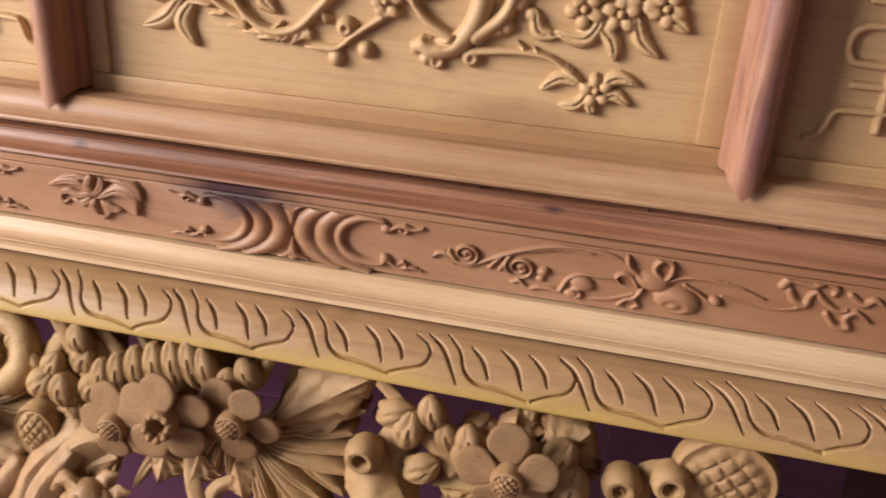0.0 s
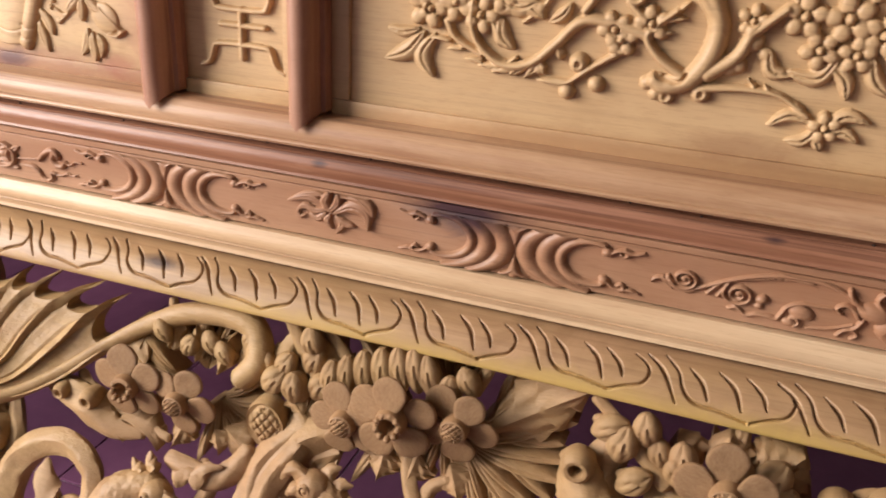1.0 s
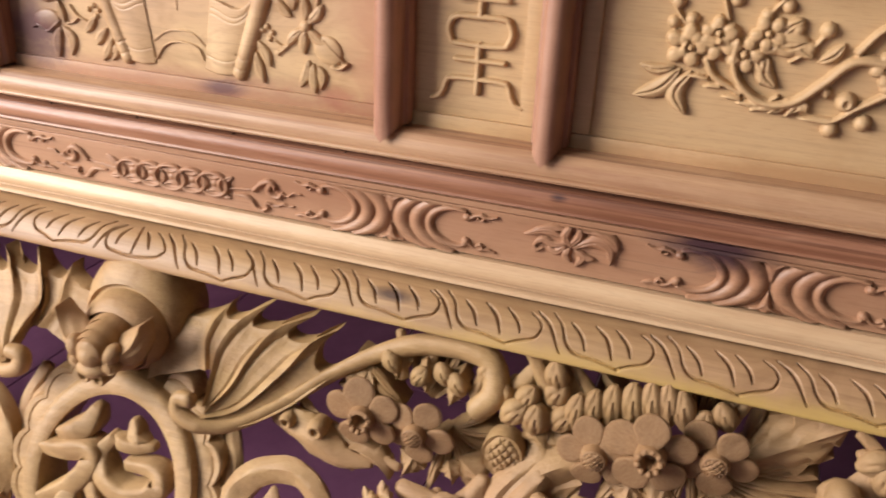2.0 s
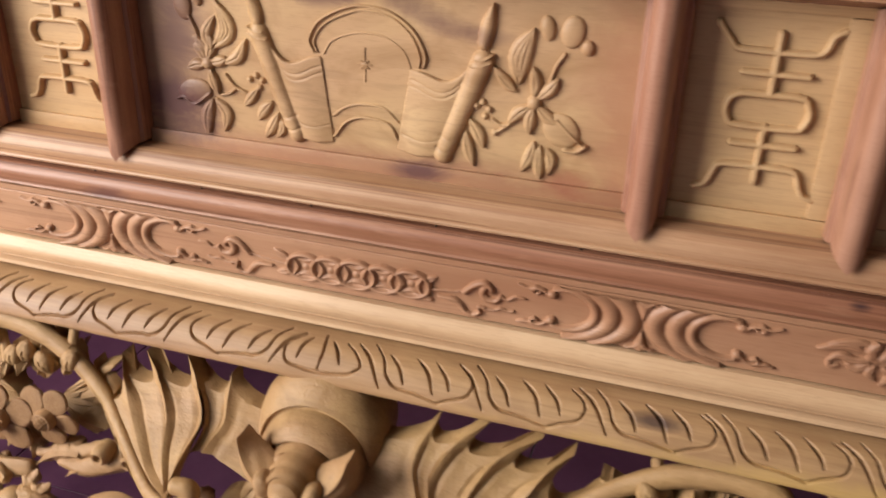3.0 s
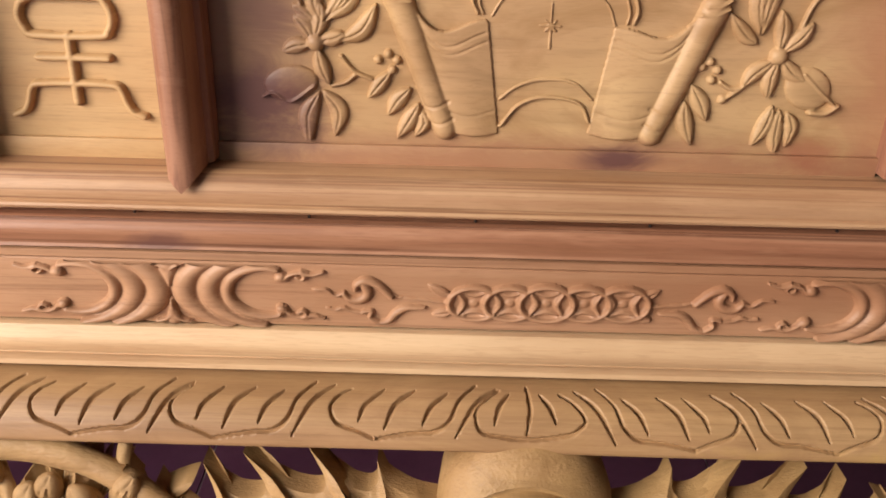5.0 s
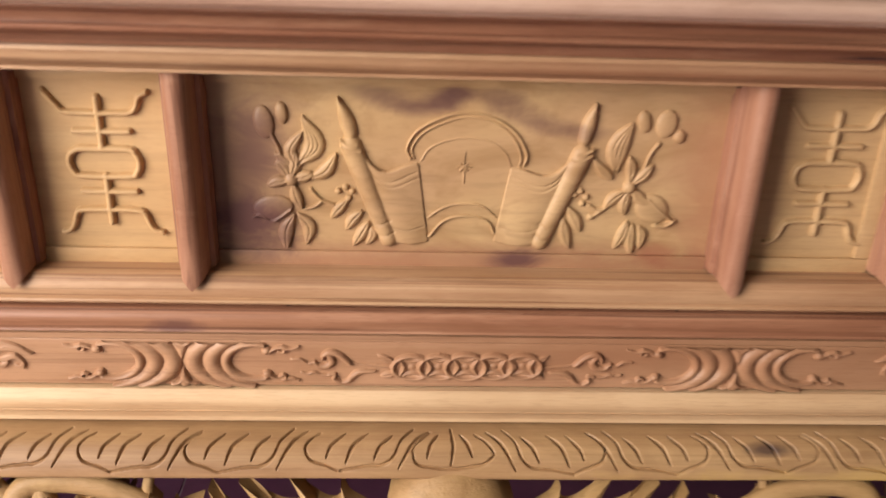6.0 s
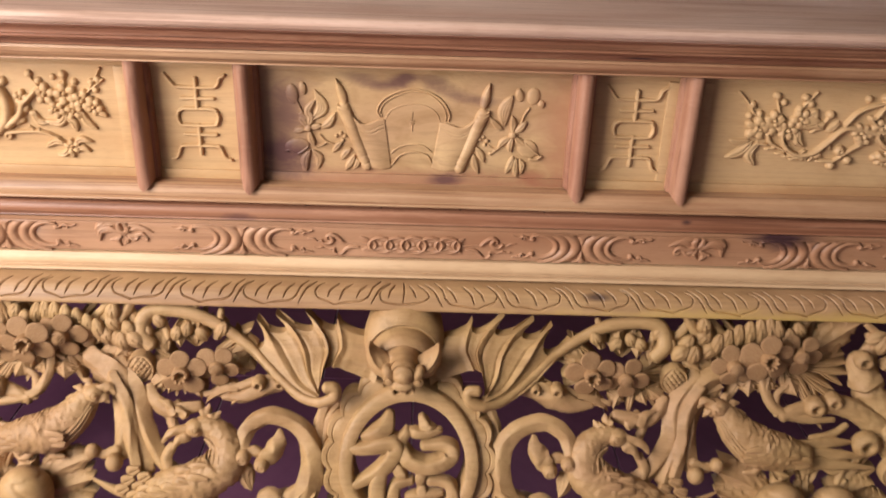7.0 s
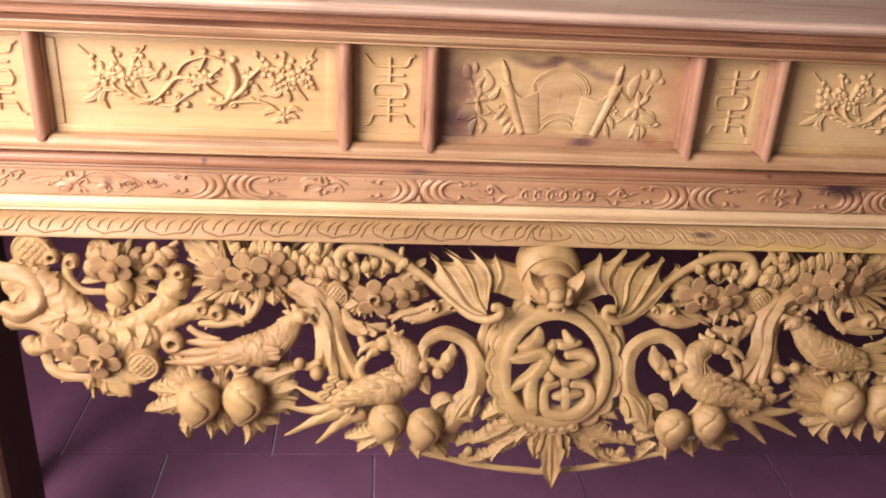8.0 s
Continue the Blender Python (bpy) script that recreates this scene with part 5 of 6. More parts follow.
def bud(c, r, d, turn=None, single=False):
    """A fat closed bud with creased sepals, alone or between two smaller ones."""
    turn = turn if turn is not None else 30 * math.sin(c[0] * 130 + c[1] * 70)
    bm = bmesh.new()
    o = at(c, d)
    for k, size in ((0, 1.0),) if single else ((-52, 0.62), (50, 0.70), (0, 0.95)):
        a = radians(turn + k)
        ca, sa = math.cos(a), math.sin(a)
        rows = []
        for j in range(11):
            f = 0.03 + 0.94 * j / 10
            w = r * size * (0.64 if single else 0.78) * math.sin(math.pi * f ** 1.05) ** 0.60
            v = r * ((2.7 if single else 2.2) * size * f - 0.85)
            row = []
            for i in range(32):
                q = 2 * math.pi * i / 32
                g = 1 - (0.24 * math.exp(-((math.cos(q) - 0.62 + 0.75 * f) / 0.11) ** 2) + 0.20 * math.exp(-((math.cos(q) + 0.62 - 0.55 * f) / 0.11) ** 2)) * (math.sin(q) < 0) * (f > 0.15)
                u = w * g * math.cos(q)
                row.append((o.x + u * ca - v * sa, o.y + 0.85 * w * g * math.sin(q) + 0.004 * (k != 0), o.z + u * sa + v * ca))
            rows.append(row)
        grid_mesh(bm, rows, closed=True, caps=True)
    return part("bud", bm, CARVED, table)


# medallion
MC, MR = (0.0030, 0.5985), 0.0695
bm = bmesh.new()
rows = []
for k in range(96):
    q = 2 * math.pi * k / 96
    row = []
    for dr, h in ((-0.0078, -0.026), (-0.0078, 0.004), (-0.0070, 0.0062), (-0.0040, 0.0078), (0.0040, 0.0080), (0.0068, 0.0066), (0.0078, 0.003), (0.0078, -0.026)):
        p = (MC[0] + (MR + dr) * math.cos(q), MC[1] + (MR + dr) * math.sin(q) * 1.02)
        row.append(at(p, -h - 0.010))
    rows.append(row)
rows.append(rows[0])
grid_mesh(bm, rows)
bmesh.ops.remove_doubles(bm, verts=bm.verts, dist=1e-6)
ring = part("medallion_ring", bm, CARVED, table, "smooth round rim of the medallion")


def lace(n, r0, r1, d):
    """A flat collar with a scalloped edge, a raised hem and a cut line along it."""
    bm = bmesh.new()
    rows = []
    for k in range(n * 10 + 1):
        q = radians(112 + 316 * k / (n * 10))
        reach = r1 - 0.0075 * abs(2 * ((k / 10) % 1.0) - 1) ** 2.2
        fr = []
        for g, y in ((0.0, 0.0), (0.40, 0.0), (0.66, 0.0), (0.71, 0.0013), (0.76, 0.0), (0.94, -0.0003), (1.0, 0.0012)):
            rr = r0 + (reach - r0) * g
            fr.append(at((MC[0] + rr * math.cos(q), MC[1] + rr * math.sin(q)), d + y))
        rows.append(fr + [v + Vector((0, 0.016, 0)) for v in fr[::-1]])
    grid_mesh(bm, rows, closed=True, caps=True)
    return bm


part("scalloped_border", lace(17, MR + 0.004, MR + 0.0275, -0.009), CARVED, ring, "scalloped lace round the rim")


def fortune(pts, r=0.0088, d=-0.010):
    """A brush stroke with a flat face and chiselled sides, thin at both ends."""
    return part("brush_stroke", sweep(bmesh.new(), pts, [r * 0.70, r * 1.22, r * 1.30, r * 1.18, r * 0.70], d, 1.3, sides=20, per=8, square=0.45), CARVED, ring)


for pts, r in (([(-0.0188, 0.6483), (-0.0233, 0.6360), (-0.0341, 0.6292), (-0.0480, 0.6250)], 0.0072), ([(-0.0610, 0.6126), (-0.0440, 0.6148), (-0.0247, 0.6197), (-0.0122, 0.6185), (-0.0166, 0.6047), (-0.0318, 0.5905), (-0.0561, 0.5759)], 0.0074), ([(-0.0242, 0.5962), (-0.0306, 0.5775), (-0.0297, 0.5585), (-0.0230, 0.5397)], 0.0076), ([(-0.0150, 0.6019), (-0.0070, 0.5921), (-0.0005, 0.5850)], 0.0052),
               ([(0.0148, 0.6459), (0.0219, 0.6351), (0.0313, 0.6338)], 0.0050), ([(0.0024, 0.6322), (0.0142, 0.6296), (0.0376, 0.6325)], 0.0046), ([(0.0016, 0.6322), (-0.0060, 0.6199), (0.0021, 0.6048), (0.0210, 0.5980), (0.0412, 0.6023), (0.0504, 0.6121), (0.0409, 0.6189), (0.0174, 0.6174)], 0.0070), ([(0.0194, 0.5965), (0.0166, 0.5880), (0.0154, 0.5778)], 0.0050),
               ([(0.0074, 0.5821), (-0.0096, 0.5776), (-0.0135, 0.5610), (-0.0062, 0.5449), (0.0178, 0.5399), (0.0408, 0.5468), (0.0522, 0.5629), (0.0467, 0.5795), (0.0246, 0.5822)], 0.0066), ([(0.0177, 0.5778), (0.0185, 0.5627), (0.0189, 0.5450)], 0.0052), ([(0.0004, 0.5642), (0.0160, 0.5658), (0.0409, 0.5690)], 0.0046)):
    fortune(pts, r)

# bat over the medallion, a plain form: shell-like body in terraces, ringed head with ears and nostrils; its spread wings
BC = (-0.0062, 0.7203)
bm = bmesh.new()
rows = []
for r, h, drop in ((0.0425, -0.030, 0.0020), (0.0440, -0.012, 0.0020), (0.0446, -0.004, 0.0030), (0.0438, 0.0045, 0.0070), (0.0418, 0.0110, 0.0120), (0.0394, 0.0150, 0.0165), (0.0384, 0.0122, 0.0180), (0.0376, 0.0126, 0.0188), (0.0370, 0.0205, 0.0196), (0.0345, 0.0268, 0.0208), (0.0312, 0.0312, 0.0215),
                   (0.0294, 0.0322, 0.0215), (0.0284, 0.0290, 0.0215), (0.0274, 0.0296, 0.0215), (0.0266, 0.0370, 0.0215), (0.0238, 0.0420, 0.0205), (0.0190, 0.0446, 0.0190), (0.004, 0.0460, 0.0180)):
    row = []
    for k in range(72):
        q = 2 * math.pi * k / 72
        under = 1 - 16.0 * drop if math.sin(q) < 0 else 1
        row.append((BC[0] + r * (1 + 0.012 * noise.noise((3 * math.cos(q), 3 * math.sin(q), h * 60))) * math.cos(q), front(BC[1]) - h - 0.0006 * noise.noise((r * 90, q * 2, 5.0)), BC[1] - drop + r * under * math.sin(q)))
    rows.append(row)
grid_mesh(bm, rows, closed=True, caps=True)
bat = part("carved_bat", bm, CARVED, table, "plain carved bat with ribbed wings above the medallion")
HC = (-0.0047, 0.7169)
bm = lathe(bmesh.new(), (HC[0], HC[1] - 0.007), [(0.0180, -0.030), (0.0186, -0.012), (0.0176, -0.006), (0.0164, -0.008), (0.0166, 0.000), (0.0152, 0.0045), (0.0142, 0.0025), (0.0142, 0.0085), (0.0124, 0.0120), (0.0112, 0.0105), (0.0100, 0.0145), (0.0060, 0.0170), (0.001, 0.0178)], -0.044, 36)
lump(bm, (HC[0], HC[1] - 0.010), 0.0120, 0.0110, 0.013, -0.050)
lump(bm, (HC[0], HC[1] - 0.021), 0.0150, 0.0080, 0.012, -0.046)
head = part("head", bm, CARVED, bat, "ringed head, muzzle downwards")
for s in (-1, 1):
    part("ear", blade(bmesh.new(), (HC[0] + s * 0.013, HC[1] - 0.012), (HC[0] + s * 0.037, HC[1] + 0.017), 0.0115, -0.046, bend=-0.14 * s, teeth=0, cup=0.010, thick=0.009), CARVED, bat)
    part("cheek", lump(bmesh.new(), (HC[0] + s * 0.0160, HC[1] - 0.0080), 0.0066, 0.0095, 0.009, -0.050, turn=-24 * s, grooves=5, sx=24), CARVED, bat)
    part("eye", lathe(bmesh.new(), (HC[0] + s * 0.0150, HC[1] - 0.0165), [(0.0066, -0.006), (0.0066, 0.002), (0.0058, 0.0034), (0.0046, 0.0026), (0.0036, 0.0048), (0.0005, 0.0058)], -0.050, 18), CARVED, bat)
    part("nostril", lathe(bmesh.new(), (HC[0] + s * 0.0064, HC[1] - 0.0270), [(0.0062, -0.010), (0.0062, 0.002), (0.0052, 0.0040), (0.0034, 0.0036), (0.0026, -0.0010), (0.0005, -0.002)], -0.048, 16), CARVED, bat)


def ribbed_sheet(bm, ribs, depths, hollow=0.0030, spike=0.80, bead=0.0030):
    """A wing's skin between lines that run from the tips of its fingers to their root; its edge falls in scallops between the hooked tips, and each finger carries a bead."""
    lines = [spline(q, 8) for q in ribs]
    rows = []
    for which, (a, b) in enumerate(zip(lines, lines[1:])):
        for k in range(20 + (which == len(lines) - 2)):
            f = k / 20
            sag = math.sin(math.pi * f)
            row, n = [], len(a)
            for i in range(n):
                g = i / (n - 1)
                j = min(n - 1, i + 12)
                p = a[i] * (1 - f) + b[i] * f
                inner = a[j] * (1 - f) + b[j] * f
                drop = spike * max(0.0, sag) ** 0.35 * (1 - g) ** 2
                p = p + (inner - p) * drop
                e = min(f, 1 - f)
                ridge = math.exp(-(e / 0.07) ** 2) - 0.6 * math.exp(-((e - 0.16) / 0.055) ** 2)
                deep = float(np.interp(g + drop * (12 / (n - 1)), np.linspace(0, 1, len(depths)), depths))
                row.append(at(p, deep + hollow * sag * (1 - 0.6 * g) - bead * ridge * min(1.0, 0.35 + 2 * g)))
            rows.append(row)
    grid_mesh(bm, [r_ + [v + Vector((0, 0.014, 0)) for v in r_[::-1]] for r_ in rows], closed=True, caps=True)


for s in (1, -1):
    def m(*pts):
        return [((p[0] + 0.006) * s - 0.006, p[1]) for p in pts]

    bm = bmesh.new()
    ribbed_sheet(bm, [m((-0.1964, 0.7185), (-0.1733, 0.7009), (-0.1495, 0.6816), (-0.1234, 0.6707), (-0.0956, 0.6716)),
                      m((-0.1718, 0.7295), (-0.1578, 0.7245), (-0.1431, 0.7048), (-0.1190, 0.6810), (-0.0957, 0.6756)),
                      m((-0.1509, 0.7353), (-0.1293, 0.7288), (-0.1155, 0.7110), (-0.1085, 0.6928), (-0.0965, 0.6790)),
                      m((-0.1175, 0.7399), (-0.0983, 0.7286), (-0.0885, 0.7129), (-0.0918, 0.7001), (-0.0958, 0.6831))], (0.012, -0.004, -0.012, -0.024, -0.036), 0.0030, 0.80)
    wing = part("wing", bm, CARVED, bat, "ribbed wing with pointed fingers and a curled foot")
    bm = bmesh.new()
    ribbed_sheet(bm, [m((-0.1175, 0.7399), (-0.0980, 0.7277), (-0.0880, 0.7112), (-0.0899, 0.6993), (-0.0940, 0.6918)),
                      m((-0.0818, 0.7328), (-0.0760, 0.7236), (-0.0740, 0.7121), (-0.0791, 0.7031), (-0.0833, 0.6962)),
                      m((-0.0221, 0.7277), (-0.0263, 0.7170), (-0.0292, 0.7048), (-0.0329, 0.6931), (-0.0364, 0.6808))], (0.012, -0.002, -0.008, -0.014, -0.018), 0.0030, 0.70, 0.0024)
    part("shoulder", bm, CARVED, wing)
    part("wing_arm", sweep(bmesh.new(), m((-0.2853, 0.7045), (-0.2964, 0.7185), (-0.2895, 0.7373), (-0.2675, 0.7412), (-0.2353, 0.7356), (-0.2044, 0.7213), (-0.1747, 0.7031), (-0.1446, 0.6824), (-0.1174, 0.6698), (-0.0952, 0.6696), (-0.0795, 0.6759), (-0.0785, 0.6857), (-0.0883, 0.6877)),
                           [0.0080, 0.0095, 0.0090, 0.0082, 0.0078, 0.0068, 0.0056, 0.0050, 0.0050, 0.0060, 0.0068, 0.0068, 0.0060], (-0.002, -0.002, 0.002, 0.004, 0.004, 0.004, 0.0, -0.012, -0.026, -0.036, -0.038, -0.040, -0.042), 1.0, sides=24, ribs=2, rib_depth=0.07), CARVED, wing)


def side_carving(s):
    """One half of the apron's carving; s is 1 or, mirrored, -1."""
    def q(p):
        return (p[0] * s, p[1])

    def Q(*pts):
        return [(p[0] * s, p[1]) for p in pts]

    # hooked scroll beside the medallion
    vine(Q((-0.1414, 0.5133), (-0.1181, 0.5462), (-0.1053, 0.5776), (-0.1061, 0.6076), (-0.1221, 0.6295), (-0.1502, 0.6388), (-0.1725, 0.6304), (-0.1800, 0.6170), (-0.1790, 0.6060)),
         [0.0150, 0.0150, 0.0135, 0.0120, 0.0110, 0.0105, 0.0098, 0.0086, 0.0066], 0.000, ribs=5, sides=30, curl=0.010)
    vine(Q((-0.1400, 0.6285), (-0.1408, 0.6190), (-0.1462, 0.6085), (-0.1545, 0.6010)), [0.0030, 0.0088, 0.0118, 0.0100], -0.010, ribs=3, rib_depth=0.16, sides=30)
    for c, r0 in (((-0.1785, 0.6035), 0.0088), ((-0.1580, 0.5965), 0.0086)):
        part("carved_knob", lathe(bmesh.new(), q(c), [(r0 * 0.9, -0.010), (r0, 0.000), (r0 * 0.86, 0.0050), (r0 * 0.5, 0.0080), (r0 * 0.36, 0.0072), (r0 * 0.2, 0.0080), (r0 * 0.05, 0.0082)], -0.014, 20), CARVED, table, "small round knob at the end of a scroll")
    vine(Q((-0.1545, 0.6010), (-0.1660, 0.6058), (-0.1770, 0.6050)), [0.0062, 0.0070, 0.0062], -0.008, ribs=3)
    vine(Q((-0.0861, 0.6555), (-0.0960, 0.6321), (-0.0994, 0.6043), (-0.0966, 0.5648)), [0.006, 0.0075, 0.008, 0.006], 0.006, ribs=6)
    vine(Q((-0.0766, 0.6487), (-0.0889, 0.6294), (-0.0931, 0.6016)), [0.004, 0.005, 0.004], 0.004)
    for a, b, w, t_ in (((-0.1363, 0.5231), (-0.1059, 0.5715), 0.013, 0), ((-0.1088, 0.5343), (-0.0994, 0.5639), 0.010, 0), ((-0.1368, 0.5301), (-0.1069, 0.5247), 0.013, 3), ((-0.1606, 0.5464), (-0.1378, 0.5579), 0.010, 0), ((-0.1687, 0.5666), (-0.1810, 0.5958), 0.010, 2)):
        leaf(q(a), q(b), w, -0.008, teeth=t_, bend=0.1 * s)
    # fronds under the medallion
    for a, b, w, t_, bend in (((-0.0381, 0.5300), (-0.1087, 0.4894), 0.020, 6, 0.10), ((-0.0556, 0.5466), (-0.0960, 0.5289), 0.013, 4, 0.0), ((-0.0234, 0.5013), (-0.0776, 0.4579), 0.018, 6, -0.12), ((-0.0534, 0.4845), (-0.0920, 0.4627), 0.010, 4, 0.1),
                              ((-0.0179, 0.5197), (-0.0455, 0.4907), 0.012, 3, 0.0), ((-0.0746, 0.4666), (-0.1225, 0.4606), 0.012, 5, 0.15), ((-0.0974, 0.4941), (-0.1287, 0.4843), 0.010, 3, 0.0), ((-0.0052, 0.5132), (-0.0179, 0.4643), 0.011, 3, -0.1)):
        leaf(q(a), q(b), w, -0.002, teeth=t_, bend=bend * s, lift=0.005)
    vine(Q((0.0126, 0.4236), (-0.0226, 0.4268), (-0.0644, 0.4320), (-0.1142, 0.4422), (-0.1570, 0.4543), (-0.1830, 0.4602)), [0.0045, 0.0050, 0.0050, 0.0050, 0.0045, 0.004], 0.008)
    bud(q((-0.1101, 0.4686)), 0.0090, -0.004)
    # long curling stem between wing and scroll
    vine(Q((-0.2253, 0.6553), (-0.1953, 0.6607), (-0.1728, 0.6678), (-0.1538, 0.6723), (-0.1443, 0.6805)), [0.004, 0.0055, 0.0065, 0.0065, 0.0045], 0.002)
    vine(Q((-0.1276, 0.6704), (-0.1433, 0.6678), (-0.1632, 0.6617), (-0.1830, 0.6543), (-0.2053, 0.6541)), [0.0062, 0.0085, 0.0095, 0.0075, 0.0035] if s > 0 else [0.0100, 0.0135, 0.0150, 0.0110, 0.0040], 0.000)
    for c, r in (((-0.1407, 0.6743), 0.0062), ((-0.1645, 0.6733), 0.0075)):
        stump(q(c), r, -0.010)
    leaf(q((-0.1878, 0.6634)), q((-0.2228, 0.6507)), 0.0075, -0.002, teeth=4, bend=-0.1 * s)
    leaf(q((-0.1725, 0.6619)), q((-0.1948, 0.6501)), 0.0060, -0.002, teeth=3)
    # first blossoms, by the wing
    if s > 0:
        flower(q((-0.2465, 0.6880)), 0.0310, -0.022, 20)
        flower(q((-0.2090, 0.6923)), 0.0275, -0.018, 60, hatched=True)
    else:
        flower((0.2010, 0.6965), 0.0305, -0.024, 30)
        flower((0.2385, 0.6905), 0.0280, -0.018, 64, hatched=True)
    for c, tip, w in (((-0.2685, 0.6953), (-0.2830, 0.7176), 0.011), ((-0.2538, 0.7024), (-0.2588, 0.7267), 0.010), ((-0.2353, 0.7064), (-0.2328, 0.7304), 0.010), ((-0.2127, 0.7105), (-0.2087, 0.7326), 0.010), ((-0.1970, 0.6976), (-0.1692, 0.7066), 0.013),
                      ((-0.1963, 0.6843), (-0.1711, 0.6818), 0.010), ((-0.2674, 0.6724), (-0.2878, 0.6607), 0.013), ((-0.2372, 0.6699), (-0.2289, 0.6506), 0.011), ((-0.2598, 0.6693), (-0.2666, 0.6548), 0.010)):
        leaf(q(c), q(tip), w, 0.004, teeth=3)
    for a, b in (((-0.2316, 0.7099), (-0.2382, 0.7471)), ((-0.2150, 0.7104), (-0.2092, 0.7418)), ((-0.2691, 0.7087), (-0.2767, 0.7414)), ((-0.2802, 0.7049), (-0.2962, 0.7282))):
        vine(Q(a, b), [0.0045, 0.0035], 0.006)
    for c in ((-0.2761, 0.7289), (-0.2583, 0.7158), (-0.2472, 0.7203), (-0.2289, 0.7154), (-0.2081, 0.7209), (-0.2904, 0.7161)):
        bud(q(c), 0.0095, 0.0)
    disc_fruit(q((-0.2969, 0.6806)), 0.0150, 0.0190, 0.004)
    vine(Q((-0.3195, 0.7541), (-0.3061, 0.7333), (-0.2959, 0.7213)), [0.005, 0.0065, 0.005], 0.004)
    vine(Q((-0.2878, 0.6620), (-0.2797, 0.6479), (-0.2621, 0.6392), (-0.2301, 0.6439)), [0.006, 0.009, 0.011, 0.007], 0.002)
    vine(Q((-0.2572, 0.6168), (-0.2634, 0.6352), (-0.2549, 0.6466)), [0.006, 0.006, 0.004], 0.004)
    # folded trunk that falls from the blossoms
    for pts, r0 in (([(-0.3553, 0.6904), (-0.3276, 0.6749), (-0.3086, 0.6452), (-0.3002, 0.6113), (-0.2888, 0.5760)], 0.0150), ([(-0.3246, 0.6856), (-0.3010, 0.6552), (-0.2926, 0.6215), (-0.2674, 0.5841), (-0.2396, 0.5696)], 0.0120), ([(-0.3358, 0.6785), (-0.3192, 0.6509), (-0.3139, 0.6213), (-0.3177, 0.5909)], 0.0105), ([(-0.3270, 0.6778), (-0.3096, 0.6476), (-0.3043, 0.6161), (-0.2976, 0.5870)], 0.0080)):
        vine(Q(*pts), [r0 * 0.8, r0, r0 * 0.95, r0 * 0.9, r0 * 0.75], 0.004 if r0 > 0.009 else -0.006, ribs=4, sides=36, rib_depth=0.16)
    for c, r0 in (((-0.3207, 0.5914), 0.0095), ((-0.3443, 0.6027), 0.0080)):
        part("carved_knob", lump(bmesh.new(), q(c), r0, r0 * 1.1, r0, -0.008), CARVED, table, "small round knob at the end of a fold")
    vine(Q((-0.3178, 0.6017), (-0.3313, 0.5960), (-0.3434, 0.5987)), [0.006, 0.0065, 0.006], -0.002)
    # overlapping scales at its foot
    for k in range(12):
        bm = bmesh.new()
        u, w = k % 4, k // 4
        o = (-0.2913, 0.5884)
        lobe(bm, at(q((o[0] + 0.011 * u - 0.006 * w, o[1] - 0.010 * w - 0.006 * u)), -0.012), s * (118 + 8 * u), 0.017, 0.0075, 0.0048, -0.002)
        part("carved_scale", bm, CARVED, table)
    for a, b in (((-0.3174, 0.7541), (-0.3578, 0.7024)), ((-0.3262, 0.7538), (-0.3656, 0.7122))):
        vine(Q(a, b), [0.0040, 0.0060], 0.002)
    for c, tip, w in (((-0.3433, 0.7063), (-0.3330, 0.7422), 0.012), ((-0.3286, 0.7067), (-0.3110, 0.7277), 0.012), ((-0.3242, 0.6935), (-0.3064, 0.7088), 0.012)):
        leaf(q(c), q(tip), w, 0.000, teeth=3)
    for c in ((-0.3251, 0.7272), (-0.3317, 0.7120), (-0.3176, 0.7084)):
        bud(q(c), 0.0120, -0.003)
    # second blossoms, three abreast with a frill of leaves
    if s > 0:
        flower(q((-0.4133, 0.7175)), 0.0330, -0.026, 40)
        flower(q((-0.4481, 0.7103)), 0.0290, -0.016, 10, hatched=True)
        flower(q((-0.3794, 0.7199)), 0.0300, -0.016, 75, hatched=True)
    else:
        flower((0.3925, 0.7195), 0.0320, -0.028, 95)
        flower((0.3585, 0.7055), 0.0290, -0.018, 40, hatched=True)
        flower((0.4300, 0.7195), 0.0290, -0.018, 60, hatched=True)
    for c, tip, w, tt in (((-0.4474, 0.7111), (-0.5044, 0.7496), 0.020, 4), ((-0.3476, 0.6874), (-0.2987, 0.6734), 0.022, 6),
                          ((-0.3429, 0.6958), (-0.3063, 0.6948), 0.018, 5), ((-0.3527, 0.6761), (-0.3087, 0.6567), 0.020, 5), ((-0.4264, 0.6872), (-0.4362, 0.6668), 0.015, 4), ((-0.4047, 0.6878), (-0.4001, 0.6678), 0.015, 4), ((-0.3827, 0.6852), (-0.3803, 0.6659), 0.014, 4)):
        leaf(q(c), q(tip), w, 0.004, teeth=tt, cup=0.006)
    for c, r, tn in (((-0.3397, 0.7241), 0.0115, 8), ((-0.3509, 0.7285), 0.0118, 4), ((-0.3629, 0.7329), 0.0125, 0), ((-0.3755, 0.7362), 0.0130, -3), ((-0.3872, 0.7393), 0.0130, -5), ((-0.3980, 0.7417), 0.0125, -8), ((-0.4081, 0.7400), 0.0120, -12)):
        bud(q((c[0], c[1] - 0.007)), r, -0.006, tn * s, True)
    for c, r, tn in (((-0.2992, 0.7110), 0.0125, 40), ((-0.3149, 0.7087), 0.0120, 5), ((-0.3066, 0.7217), 0.0110, 25), ((-0.3254, 0.7402), 0.0115, -10), ((-0.4199, 0.7298), 0.0115, 0), ((-0.4321, 0.7388), 0.0105, -25)):
        bud(q(c), r, -0.006, tn * s)
